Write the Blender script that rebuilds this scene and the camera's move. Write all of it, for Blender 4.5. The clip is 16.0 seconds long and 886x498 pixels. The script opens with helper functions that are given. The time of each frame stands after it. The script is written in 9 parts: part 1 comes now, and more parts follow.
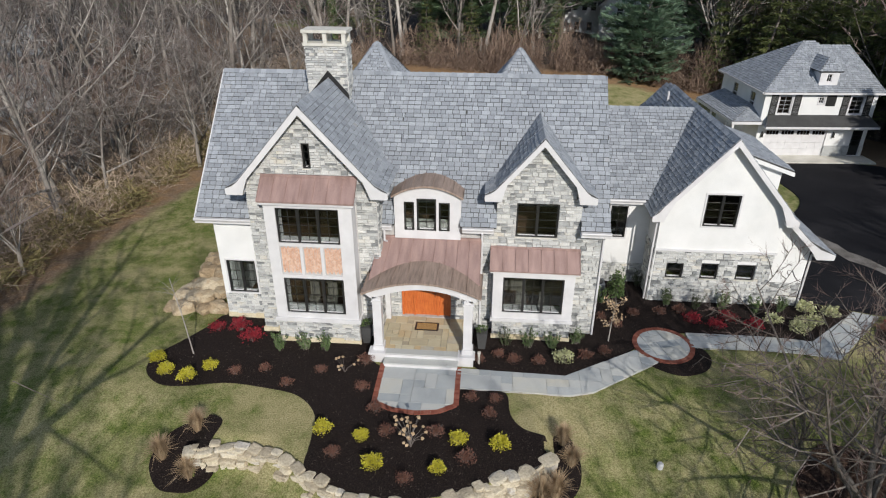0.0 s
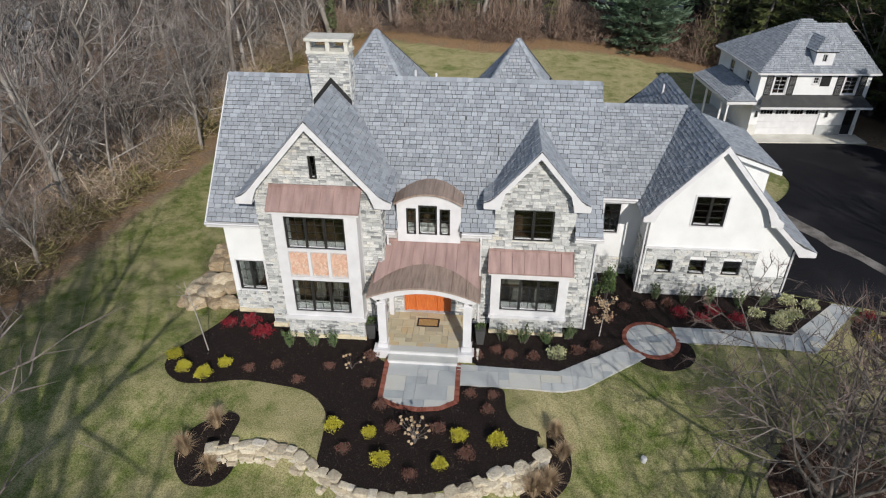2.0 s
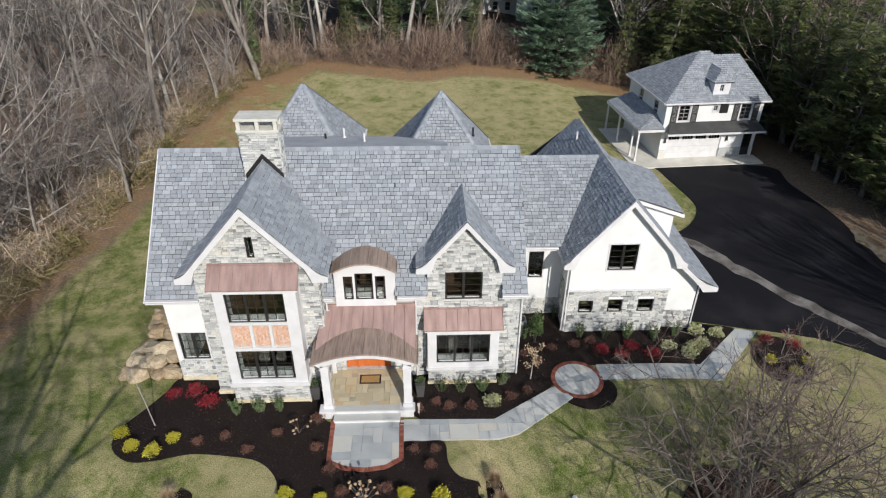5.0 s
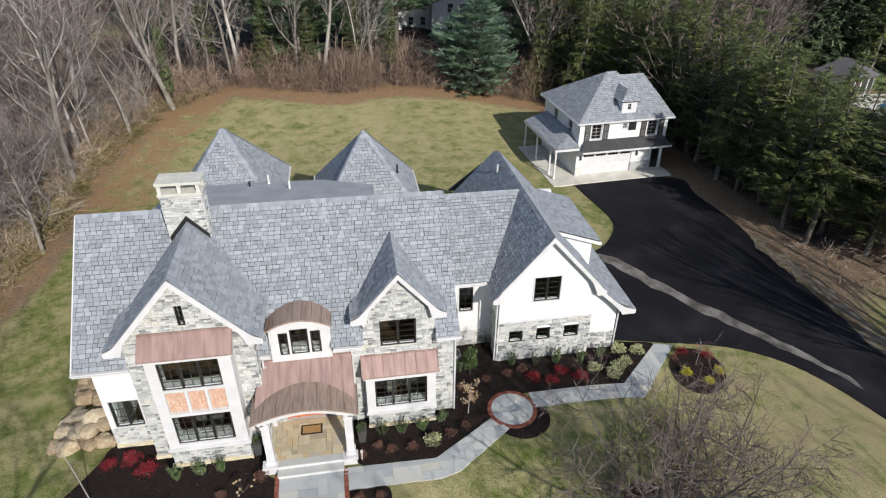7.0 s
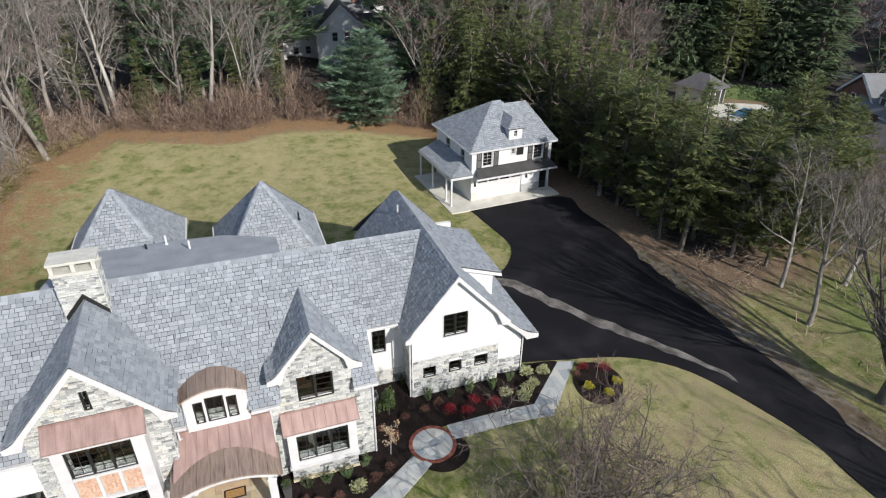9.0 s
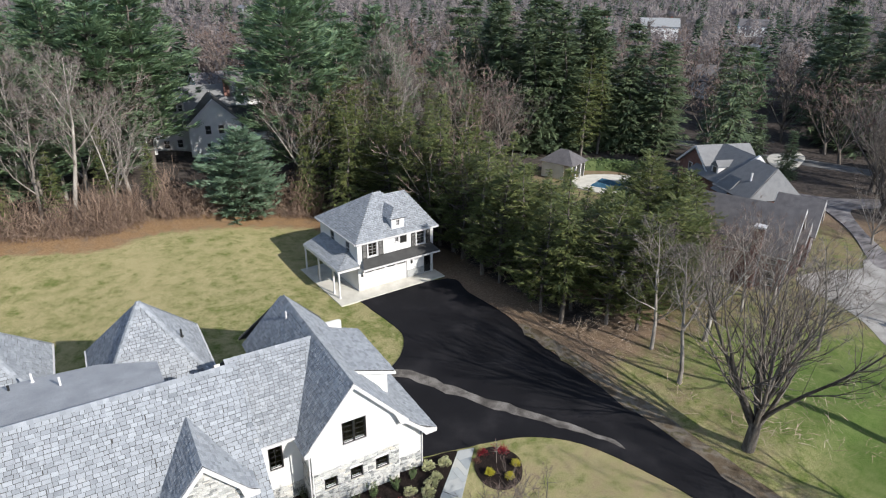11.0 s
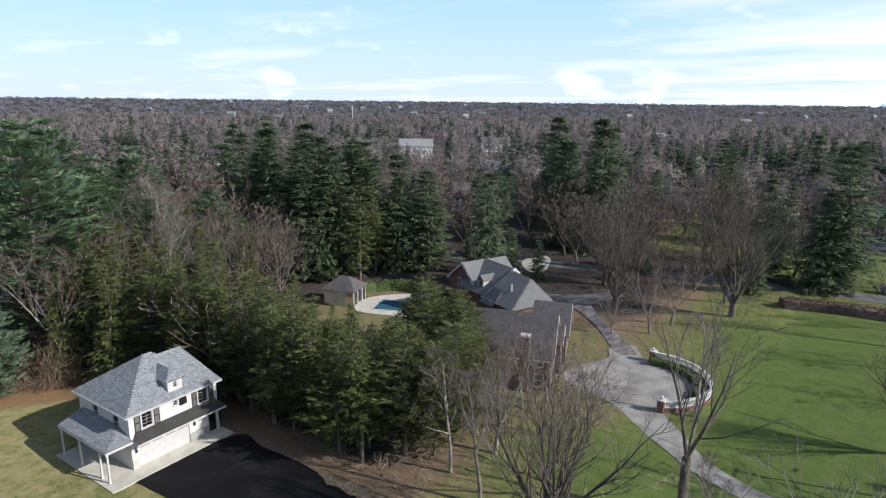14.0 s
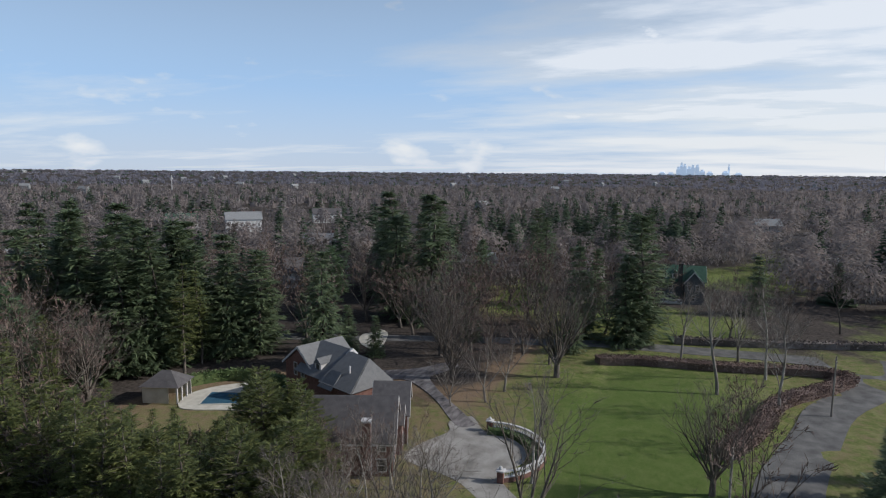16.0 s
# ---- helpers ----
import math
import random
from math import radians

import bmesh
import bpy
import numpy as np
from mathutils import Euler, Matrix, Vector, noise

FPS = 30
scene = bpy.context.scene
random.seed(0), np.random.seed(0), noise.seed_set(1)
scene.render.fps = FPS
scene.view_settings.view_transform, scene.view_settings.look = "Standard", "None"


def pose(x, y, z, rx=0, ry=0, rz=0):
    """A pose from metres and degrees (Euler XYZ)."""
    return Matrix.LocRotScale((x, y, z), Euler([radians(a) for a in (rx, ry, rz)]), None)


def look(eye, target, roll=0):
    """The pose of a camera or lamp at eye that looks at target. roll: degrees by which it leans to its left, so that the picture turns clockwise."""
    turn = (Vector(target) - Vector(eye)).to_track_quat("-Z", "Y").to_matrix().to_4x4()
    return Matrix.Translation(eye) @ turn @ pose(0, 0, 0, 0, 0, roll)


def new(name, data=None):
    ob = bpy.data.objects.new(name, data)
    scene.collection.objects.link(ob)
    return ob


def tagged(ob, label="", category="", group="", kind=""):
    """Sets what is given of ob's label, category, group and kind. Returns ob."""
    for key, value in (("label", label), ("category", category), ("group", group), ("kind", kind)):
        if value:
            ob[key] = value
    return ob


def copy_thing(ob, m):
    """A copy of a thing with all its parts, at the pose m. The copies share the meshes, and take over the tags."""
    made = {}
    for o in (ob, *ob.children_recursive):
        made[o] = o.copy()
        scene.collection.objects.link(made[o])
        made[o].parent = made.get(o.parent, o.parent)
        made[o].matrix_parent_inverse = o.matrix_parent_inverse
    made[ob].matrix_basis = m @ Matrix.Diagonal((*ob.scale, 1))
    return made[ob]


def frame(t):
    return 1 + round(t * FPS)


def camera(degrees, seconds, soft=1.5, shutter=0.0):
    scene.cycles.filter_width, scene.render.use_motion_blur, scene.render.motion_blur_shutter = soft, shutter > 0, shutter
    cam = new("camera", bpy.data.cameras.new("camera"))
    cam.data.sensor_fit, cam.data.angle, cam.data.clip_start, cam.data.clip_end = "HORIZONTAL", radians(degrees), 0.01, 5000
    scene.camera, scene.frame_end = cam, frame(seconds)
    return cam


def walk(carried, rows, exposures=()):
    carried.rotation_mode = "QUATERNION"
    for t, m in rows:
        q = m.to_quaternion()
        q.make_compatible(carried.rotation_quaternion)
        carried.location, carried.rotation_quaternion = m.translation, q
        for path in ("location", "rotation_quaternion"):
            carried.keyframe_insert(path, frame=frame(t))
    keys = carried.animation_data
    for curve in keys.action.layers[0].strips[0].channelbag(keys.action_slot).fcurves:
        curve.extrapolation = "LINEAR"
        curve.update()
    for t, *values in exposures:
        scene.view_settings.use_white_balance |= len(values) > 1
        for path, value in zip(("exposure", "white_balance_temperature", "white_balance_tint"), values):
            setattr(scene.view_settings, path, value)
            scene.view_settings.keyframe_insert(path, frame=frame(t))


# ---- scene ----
cam = camera(71.4, 16.0, soft=1.15)
METRES, EYE, TILT, LEAN, TURN = 17.0, 15.4, -27.2, -0.1, 5.0
ROWS = [
    (0.0, 0.0, 0.0, 0.0, 0.0, 0.0, -0.0),
    (0.5, -0.0002, -0.0144, 0.0326, -0.02, -1.47, -0.02),
    (1.0, -0.0038, -0.0281, 0.0665, -0.07, -2.91, -0.01),
    (1.5, -0.0103, -0.048, 0.0972, -0.11, -3.94, 0.02),
    (2.0, -0.01, -0.0682, 0.1269, -0.33, -4.46, 0.11),
    (2.5, -0.0091, -0.0842, 0.1551, -1.14, -4.47, 0.5),
    (3.0, -0.0116, -0.0953, 0.1846, -2.02, -4.45, 0.95),
    (3.5, -0.0107, -0.1098, 0.2123, -2.89, -4.46, 1.38),
    (4.0, -0.007, -0.1256, 0.2366, -3.9, -4.49, 1.87),
    (6.5, 0.0116, -0.1832, 0.3862, -11.01, -4.88, 5.39),
    (7.0, 0.0106, -0.1922, 0.4181, -12.94, -5.06, 6.29),
    (7.5, 0.0072, -0.2018, 0.4466, -14.95, -5.29, 7.23),
    (8.0, -0.0001, -0.2185, 0.4698, -17.39, -5.63, 8.34),
    (10.5, 0.0044, -0.3013, 0.6031, -30.19, -2.57, 13.84),
    (11.0, 0.0057, -0.3181, 0.63, -33.03, -1.35, 14.98),
    (11.5, 0.0068, -0.3304, 0.6578, -35.82, -0.28, 16.06),
    (12.0, 0.006, -0.3445, 0.6858, -38.89, 0.62, 17.2),
    (12.5, 0.0062, -0.3607, 0.7101, -42.22, 1.41, 18.39),
    (13.0, 0.0078, -0.3737, 0.7352, -46.14, 1.84, 19.69),
    (13.5, 0.007, -0.3883, 0.7597, -50.02, 2.02, 20.89),
    (14.0, 0.0002, -0.4061, 0.781, -53.71, 2.16, 21.91),
    (14.5, 0.0002, -0.4219, 0.8036, -57.56, 2.18, 22.88),
    (15.0, -0.0016, -0.44, 0.8265, -61.38, 2.14, 23.75),
    (15.5, -0.0005, -0.45, 0.8507, -65.78, 1.9, 24.6),
    (16.0, -0.0012, -0.4621, 0.8743, -70.18, 1.72, 25.35),
]
EXPOSURES = [(0.0, -0.2), (4.0, -0.1), (7.0, 0.06), (8.0, 0.08), (10.5, 0.33), (12.0, 0.44), (13.0, 0.34), (14.0, 0.02), (14.5, -0.14), (16.0, -0.55)]
walk(cam, [(t, pose(0, 0, EYE, TILT, LEAN, TURN) @ pose(METRES * x, METRES * y, METRES * z, 90 + pitch, roll, yaw)) for t, x, y, z, yaw, pitch, roll in ROWS], EXPOSURES)

# ---- sky and sun ----
SUN_DIR = Vector((0.305, -0.82, 0.50)).normalized()  # towards the sun
world = bpy.data.worlds.new("sky")
scene.world = world
world.use_nodes = True
wt = world.node_tree
wt.nodes.clear()
w_out = wt.nodes.new("ShaderNodeOutputWorld")
w_bg = wt.nodes.new("ShaderNodeBackground")
w_sky = wt.nodes.new("ShaderNodeTexSky")
w_sky.sky_type, w_sky.sun_disc = "NISHITA", False
w_sky.sun_elevation = math.asin(SUN_DIR.z)
w_sky.sun_rotation = math.atan2(SUN_DIR.x, SUN_DIR.y)
w_sky.air_density, w_sky.dust_density, w_sky.ozone_density = 1.0, 0.6, 1.5
w_bg.inputs[1].default_value = 0.105
# thin cirrus and small clouds, stretched along the horizon
w_co = wt.nodes.new("ShaderNodeTexCoord")
w_sep = wt.nodes.new("ShaderNodeSeparateXYZ")
w_up = wt.nodes.new("ShaderNodeMath"); w_up.operation = "ADD"; w_up.inputs[1].default_value = 0.075
w_dx = wt.nodes.new("ShaderNodeMath"); w_dx.operation = "DIVIDE"
w_dy = wt.nodes.new("ShaderNodeMath"); w_dy.operation = "DIVIDE"
w_cmb = wt.nodes.new("ShaderNodeCombineXYZ")
w_map = wt.nodes.new("ShaderNodeMapping")
w_map.inputs["Rotation"].default_value = (0, 0, 0.5)
w_map.inputs["Scale"].default_value = (0.42, 0.22, 1)
w_n = wt.nodes.new("ShaderNodeTexNoise")
w_n.inputs["Scale"].default_value, w_n.inputs["Detail"].default_value, w_n.inputs["Roughness"].default_value = 1.6, 9, 0.58
w_rmp = wt.nodes.new("ShaderNodeMapRange")
w_rmp.inputs[1].default_value, w_rmp.inputs[2].default_value = 0.53, 0.80
w_rmp.inputs[3].default_value, w_rmp.inputs[4].default_value = 0.0, 0.85
w_hz = wt.nodes.new("ShaderNodeMapRange")
w_hz.inputs[1].default_value, w_hz.inputs[2].default_value = 0.0, 0.5
w_hz.inputs[3].default_value, w_hz.inputs[4].default_value = 0.92, 0.0
w_max = wt.nodes.new("ShaderNodeMath"); w_max.operation = "MAXIMUM"
w_mix = wt.nodes.new("ShaderNodeMix"); w_mix.data_type = "RGBA"
w_veil = wt.nodes.new("ShaderNodeValToRGB")  # pale veil that thins with height
for el, (p, c) in zip((w_veil.color_ramp.elements[0], w_veil.color_ramp.elements[1], w_veil.color_ramp.elements.new(0.13)), ((0.0, (0.51, 0.60, 0.73)), (0.42, (0.11, 0.31, 0.78)), (0.13, (0.40, 0.62, 0.96)))):
    el.position, el.color = p, (*c, 1)
w_gain = wt.nodes.new("ShaderNodeVectorMath"); w_gain.operation = "SCALE"; w_gain.inputs["Scale"].default_value = 15.0
w_cl = wt.nodes.new("ShaderNodeMix"); w_cl.data_type = "RGBA"
w_cl.inputs["B"].default_value = (12.6, 12.9, 13.4, 1)
L = wt.links.new
L(w_co.outputs["Generated"], w_sep.inputs[0])
L(w_sep.outputs["Z"], w_up.inputs[0])
L(w_sep.outputs["X"], w_dx.inputs[0]); L(w_up.outputs[0], w_dx.inputs[1])
L(w_sep.outputs["Y"], w_dy.inputs[0]); L(w_up.outputs[0], w_dy.inputs[1])
L(w_dx.outputs[0], w_cmb.inputs[0]); L(w_dy.outputs[0], w_cmb.inputs[1])
L(w_cmb.outputs[0], w_map.inputs[0]); L(w_map.outputs[0], w_n.inputs["Vector"])
L(w_sep.outputs["Z"], w_hz.inputs[0])
w_east = wt.nodes.new("ShaderNodeVectorMath"); w_east.operation = "DOT_PRODUCT"; w_east.inputs[1].default_value = (0.95, -0.28, 0.12)
w_er = wt.nodes.new("ShaderNodeMapRange"); w_er.interpolation_type = "SMOOTHSTEP"
w_er.inputs[1].default_value, w_er.inputs[2].default_value, w_er.inputs[3].default_value, w_er.inputs[4].default_value = 0.72, 1.0, 0.0, 0.29
w_ea = wt.nodes.new("ShaderNodeMath"); w_ea.operation = "ADD"
L(w_co.outputs["Generated"], w_east.inputs[0]); L(w_east.outputs["Value"], w_er.inputs[0])
L(w_n.outputs[0], w_ea.inputs[0]); L(w_er.outputs[0], w_ea.inputs[1])
L(w_ea.outputs[0], w_rmp.inputs[0])
w_p = wt.nodes.new("ShaderNodeTexNoise")  # small puffs low in the sky
w_p.inputs["Scale"].default_value, w_p.inputs["Detail"].default_value, w_p.inputs["Roughness"].default_value = 7.0, 5, 0.5
w_pm = wt.nodes.new("ShaderNodeMapping"); w_pm.inputs["Scale"].default_value = (1, 1, 2.6)
w_pr = wt.nodes.new("ShaderNodeMapRange")
w_pr.inputs[1].default_value, w_pr.inputs[2].default_value, w_pr.inputs[3].default_value, w_pr.inputs[4].default_value = 0.59, 0.70, 0.0, 0.85
w_pp = wt.nodes.new("ShaderNodeMath"); w_pp.operation = "MAXIMUM"
L(w_co.outputs["Generated"], w_pm.inputs[0]); L(w_pm.outputs[0], w_p.inputs["Vector"]); L(w_p.outputs[0], w_pr.inputs[0])
L(w_rmp.outputs[0], w_pp.inputs[0]); L(w_pr.outputs[0], w_pp.inputs[1])
L(w_pp.outputs[0], w_max.inputs[0]); L(w_hz.outputs[0], w_max.inputs[1])
L(w_sep.outputs["Z"], w_veil.inputs[0]); L(w_veil.outputs[0], w_gain.inputs[0])
L(w_pp.outputs[0], w_cl.inputs["Factor"]); L(w_gain.outputs[0], w_cl.inputs["A"]); L(w_cl.outputs["Result"], w_mix.inputs["B"])
L(w_max.outputs[0], w_mix.inputs["Factor"]); L(w_sky.outputs[0], w_mix.inputs["A"])
L(w_mix.outputs["Result"], w_bg.inputs[0]); L(w_bg.outputs[0], w_out.inputs[0])

sun = new("sun", bpy.data.lights.new("sun", "SUN"))
sun.data.energy, sun.data.angle, sun.data.color = 5.0, radians(0.6), (1.0, 0.95, 0.88)
sun.matrix_world = look(SUN_DIR * 200, (0, 0, 0))

# ---- materials ----
def material(name, ramp, scale=6.0, detail=6, rough=0.8, metal=0.0, bump=0.3, fine=60.0, pick=0.0, grain=0.25, stretch=(1, 1, 1), rough_var=0.1, dist=0.02, thin=0.0):
    """A surface: ramp is a list of (position, colour). Broad noise, fine grain and, by pick, a shade of its own for each piece; thin: how much light leaves let through."""
    m = bpy.data.materials.new(name)
    m.use_nodes = True
    t = m.node_tree
    b = t.nodes["Principled BSDF"]
    lk = t.links.new
    geo = t.nodes.new("ShaderNodeNewGeometry")
    mp = t.nodes.new("ShaderNodeMapping")
    mp.inputs["Scale"].default_value = stretch
    co = t.nodes.new("ShaderNodeTexCoord")
    lk(co.outputs["Object"], mp.inputs[0])
    n1 = t.nodes.new("ShaderNodeTexNoise")
    n1.inputs["Scale"].default_value, n1.inputs["Detail"].default_value = scale, detail
    n2 = t.nodes.new("ShaderNodeTexNoise")
    n2.inputs["Scale"].default_value, n2.inputs["Detail"].default_value = fine, 3
    lk(mp.outputs[0], n1.inputs["Vector"]); lk(mp.outputs[0], n2.inputs["Vector"])
    inf = t.nodes.new("ShaderNodeObjectInfo")
    add = t.nodes.new("ShaderNodeMath"); add.operation = "ADD"
    frac = t.nodes.new("ShaderNodeMath"); frac.operation = "FRACT"
    lk(geo.outputs["Random Per Island"], add.inputs[0]); lk(inf.outputs["Random"], add.inputs[1])
    lk(add.outputs[0], frac.inputs[0])
    mx = t.nodes.new("ShaderNodeMix"); mx.data_type = "FLOAT"
    mx.inputs["Factor"].default_value = pick
    # widen the noise to the ramp's length
    wid = t.nodes.new("ShaderNodeMapRange")
    wid.inputs[1].default_value, wid.inputs[2].default_value = 0.28, 0.72
    lk(n1.outputs[0], wid.inputs[0])
    lk(wid.outputs[0], mx.inputs["A"]); lk(frac.outputs[0], mx.inputs["B"])
    r = t.nodes.new("ShaderNodeValToRGB")
    e = r.color_ramp.elements
    while len(e) < len(ramp):
        e.new(0.5)
    for el, (p, c) in zip(e, ramp):
        el.position, el.color = p, (*c, 1)
    lk(mx.outputs["Result"], r.inputs[0])
    gr = t.nodes.new("ShaderNodeMapRange")
    gr.inputs[1].default_value, gr.inputs[2].default_value = 0.25, 0.75
    gr.inputs[3].default_value, gr.inputs[4].default_value = 1 - grain, 1 + grain
    lk(n2.outputs[0], gr.inputs[0])
    mul = t.nodes.new("ShaderNodeVectorMath"); mul.operation = "SCALE"
    lk(r.outputs[0], mul.inputs[0]); lk(gr.outputs[0], mul.inputs["Scale"])
    lk(mul.outputs[0], b.inputs["Base Color"])
    rr = t.nodes.new("ShaderNodeMapRange")
    rr.inputs[3].default_value, rr.inputs[4].default_value = max(0.02, rough - rough_var), min(1, rough + rough_var)
    lk(n1.outputs[0], rr.inputs[0]); lk(rr.outputs[0], b.inputs["Roughness"])
    b.inputs["Metallic"].default_value = metal
    if rough > 0.65:
        b.inputs["Specular IOR Level"].default_value = 0.12
    if bump:
        bp = t.nodes.new("ShaderNodeBump")
        bp.inputs["Strength"].default_value, bp.inputs["Distance"].default_value = bump, dist
        lk(n2.outputs[0], bp.inputs["Height"]); lk(bp.outputs[0], b.inputs["Normal"])
    if thin:
        tl = t.nodes.new("ShaderNodeBsdfTranslucent")
        ms = t.nodes.new("ShaderNodeMixShader")
        ms.inputs[0].default_value = thin
        lk(mul.outputs[0], tl.inputs[0])
        lk(b.outputs[0], ms.inputs[1]); lk(tl.outputs[0], ms.inputs[2])
        lk(ms.outputs[0], t.nodes["Material Output"].inputs["Surface"])
    return m


def plain(g, w=0.0):
    """A grey, warmer by w."""
    return (g * (1 + w), g, g * (1 - w))


M_STUCCO = material("white_stucco", [(0.0, (0.62, 0.625, 0.62)), (1.0, (0.71, 0.71, 0.705))], 1.2, rough=0.9, bump=0.15, fine=90, grain=0.05)
M_TRIM = material("white_trim", [(0.0, (0.53, 0.525, 0.535)), (1.0, (0.62, 0.615, 0.625))], 2, rough=0.5, bump=0.03, grain=0.04)
M_STONE = material("ledge_stone", [(0.0, (0.162, 0.171, 0.176)), (0.13, (0.228, 0.237, 0.237)), (0.2, (0.361, 0.37, 0.366)), (0.5, (0.475, 0.48, 0.47)), (0.85, (0.57, 0.57, 0.551)), (1.0, (0.522, 0.484, 0.408))], 2.5, rough=0.88, bump=0.7, fine=26, pick=0.85, grain=0.22, dist=0.04)
M_MORTAR = material("mortar", [(0.0, plain(0.36, 0.02)), (1.0, plain(0.46, 0.03))], 8, rough=0.95, bump=0.3, grain=0.1)
M_SHINGLE = material("slate_shingle", [(0.0, (0.158, 0.174, 0.196)), (0.12, (0.226, 0.245, 0.271)), (0.6, (0.285, 0.307, 0.336)), (0.9, (0.331, 0.355, 0.389)), (1.0, (0.322, 0.32, 0.32))], 1.3, rough=0.75, bump=0.5, fine=110, pick=0.8, grain=0.2)
M_UNDER = material("roof_underlay", [(0.0, plain(0.055)), (1.0, plain(0.085))], 5, rough=0.9, bump=0.2)
M_COPPER = material("copper_roofing", [(0.0, (0.25, 0.165, 0.145)), (0.45, (0.34, 0.232, 0.21)), (0.75, (0.40, 0.275, 0.24)), (1.0, (0.31, 0.235, 0.225))], 1.6, rough=0.5, metal=0.3, bump=0.08, fine=30, pick=0.35, grain=0.15, stretch=(3, 0.6, 0.6), rough_var=0.14)
M_COPPER_DARK = material("weathered_copper", [(0.0, (0.07, 0.05, 0.04)), (0.15, (0.22, 0.165, 0.135)), (0.6, (0.34, 0.26, 0.215)), (1.0, (0.42, 0.32, 0.265))], 3.2, rough=0.5, metal=0.25, bump=0.08, fine=30, pick=0.25, grain=0.15, stretch=(4, 0.35, 0.35))
M_BRICKPANEL = material("terracotta_panel", [(0.0, (0.49, 0.27, 0.18)), (0.5, (0.62, 0.40, 0.295)), (1.0, (0.70, 0.52, 0.41))], 14, rough=0.85, bump=0.4, fine=40, pick=0.7, grain=0.15)
M_BLACK = material("black_metal", [(0.0, plain(0.012)), (1.0, plain(0.022))], 6, rough=0.4, bump=0.04, grain=0.1)
M_DOORWOOD = material("stained_mahogany", [(0.0, (0.34, 0.075, 0.02)), (0.5, (0.47, 0.12, 0.03)), (1.0, (0.56, 0.17, 0.045))], 5, rough=0.35, bump=0.15, fine=40, grain=0.2, stretch=(6, 6, 0.6))
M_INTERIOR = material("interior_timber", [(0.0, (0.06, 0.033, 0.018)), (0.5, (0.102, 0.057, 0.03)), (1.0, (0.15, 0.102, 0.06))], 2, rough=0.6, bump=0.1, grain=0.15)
M_CHIMCAP = material("limestone_cap", [(0.0, (0.46, 0.45, 0.40)), (1.0, (0.60, 0.58, 0.53))], 3, rough=0.85, bump=0.3, grain=0.1)
M_FLAG = material("bluestone", [(0.0, (0.27, 0.30, 0.32)), (0.25, (0.34, 0.365, 0.375)), (0.55, (0.41, 0.425, 0.425)), (0.8, (0.46, 0.465, 0.44)), (1.0, (0.48, 0.46, 0.39))], 2.0, rough=0.72, bump=0.25, fine=40, pick=0.8, grain=0.1)
M_PORCHFLAG = material("tan_flagstone", [(0.0, (0.30, 0.27, 0.21)), (0.25, (0.42, 0.37, 0.26)), (0.5, (0.50, 0.46, 0.34)), (0.75, (0.46, 0.36, 0.22)), (1.0, (0.38, 0.39, 0.36))], 2.0, rough=0.8, bump=0.25, fine=40, pick=0.85, grain=0.1)
M_BRICK = material("red_brick", [(0.0, (0.162, 0.0475, 0.035)), (0.5, (0.23, 0.0808, 0.055)), (1.0, (0.289, 0.123, 0.09))], 8, rough=0.85, bump=0.4, pick=0.7, grain=0.15)
M_MULCH = material("dark_mulch", [(0.0, (0.008, 0.006, 0.006)), (0.5, (0.018, 0.013, 0.012)), (1.0, (0.045, 0.033, 0.027))], 22, 8, rough=0.95, bump=1.0, fine=48, grain=0.6, dist=0.05)
M_LEAFMULCH = material("leaf_mulch", [(0.0, (0.02, 0.012, 0.01)), (0.5, (0.05, 0.03, 0.022)), (0.85, (0.10, 0.065, 0.045)), (1.0, (0.20, 0.15, 0.11))], 9, 8, rough=0.95, bump=1.0, fine=40, grain=0.5, dist=0.05)
M_BOULDER = material("fieldstone_boulder", [(0.0, (0.20, 0.15, 0.10)), (0.35, (0.36, 0.275, 0.175)), (0.7, (0.48, 0.41, 0.30)), (1.0, (0.34, 0.21, 0.11))], 2.2, rough=0.9, bump=0.9, fine=14, pick=0.5, grain=0.25, dist=0.06)
M_ASPHALT = material("asphalt", [(0.0, (0.0085, 0.0085, 0.0105)), (0.6, (0.0135, 0.0135, 0.016)), (1.0, (0.026, 0.025, 0.028))], 0.35, 8, rough=0.85, bump=0.5, fine=60, grain=0.25)
M_GRAVEL = material("pale_gravel", [(0.0, (0.051, 0.0476, 0.045)), (0.35, (0.111, 0.102, 0.0935)), (0.65, (0.187, 0.174, 0.162)), (1.0, (0.238, 0.225, 0.212))], 0.9, 9, rough=0.95, bump=0.8, fine=22, grain=0.35)
M_TARMAC = material("worn_tarmac", [(0.0, (0.088, 0.088, 0.0898)), (0.5, (0.136, 0.136, 0.138)), (1.0, (0.194, 0.192, 0.19))], 0.5, 8, rough=0.9, bump=0.4, fine=30, grain=0.25)
M_CONCRETE = material("pale_concrete", [(0.0, (0.47, 0.45, 0.40)), (0.6, (0.58, 0.56, 0.50)), (1.0, (0.64, 0.62, 0.57))], 0.8, 8, rough=0.9, bump=0.2, grain=0.08)
M_BARK = material("grey_bark", [(0.0, (0.105, 0.092, 0.0812)), (0.5, (0.234, 0.212, 0.191)), (1.0, (0.492, 0.462, 0.425))], 1.2, rough=0.95, bump=0.8, fine=24, pick=0.55, grain=0.3, stretch=(2, 2, 0.5))
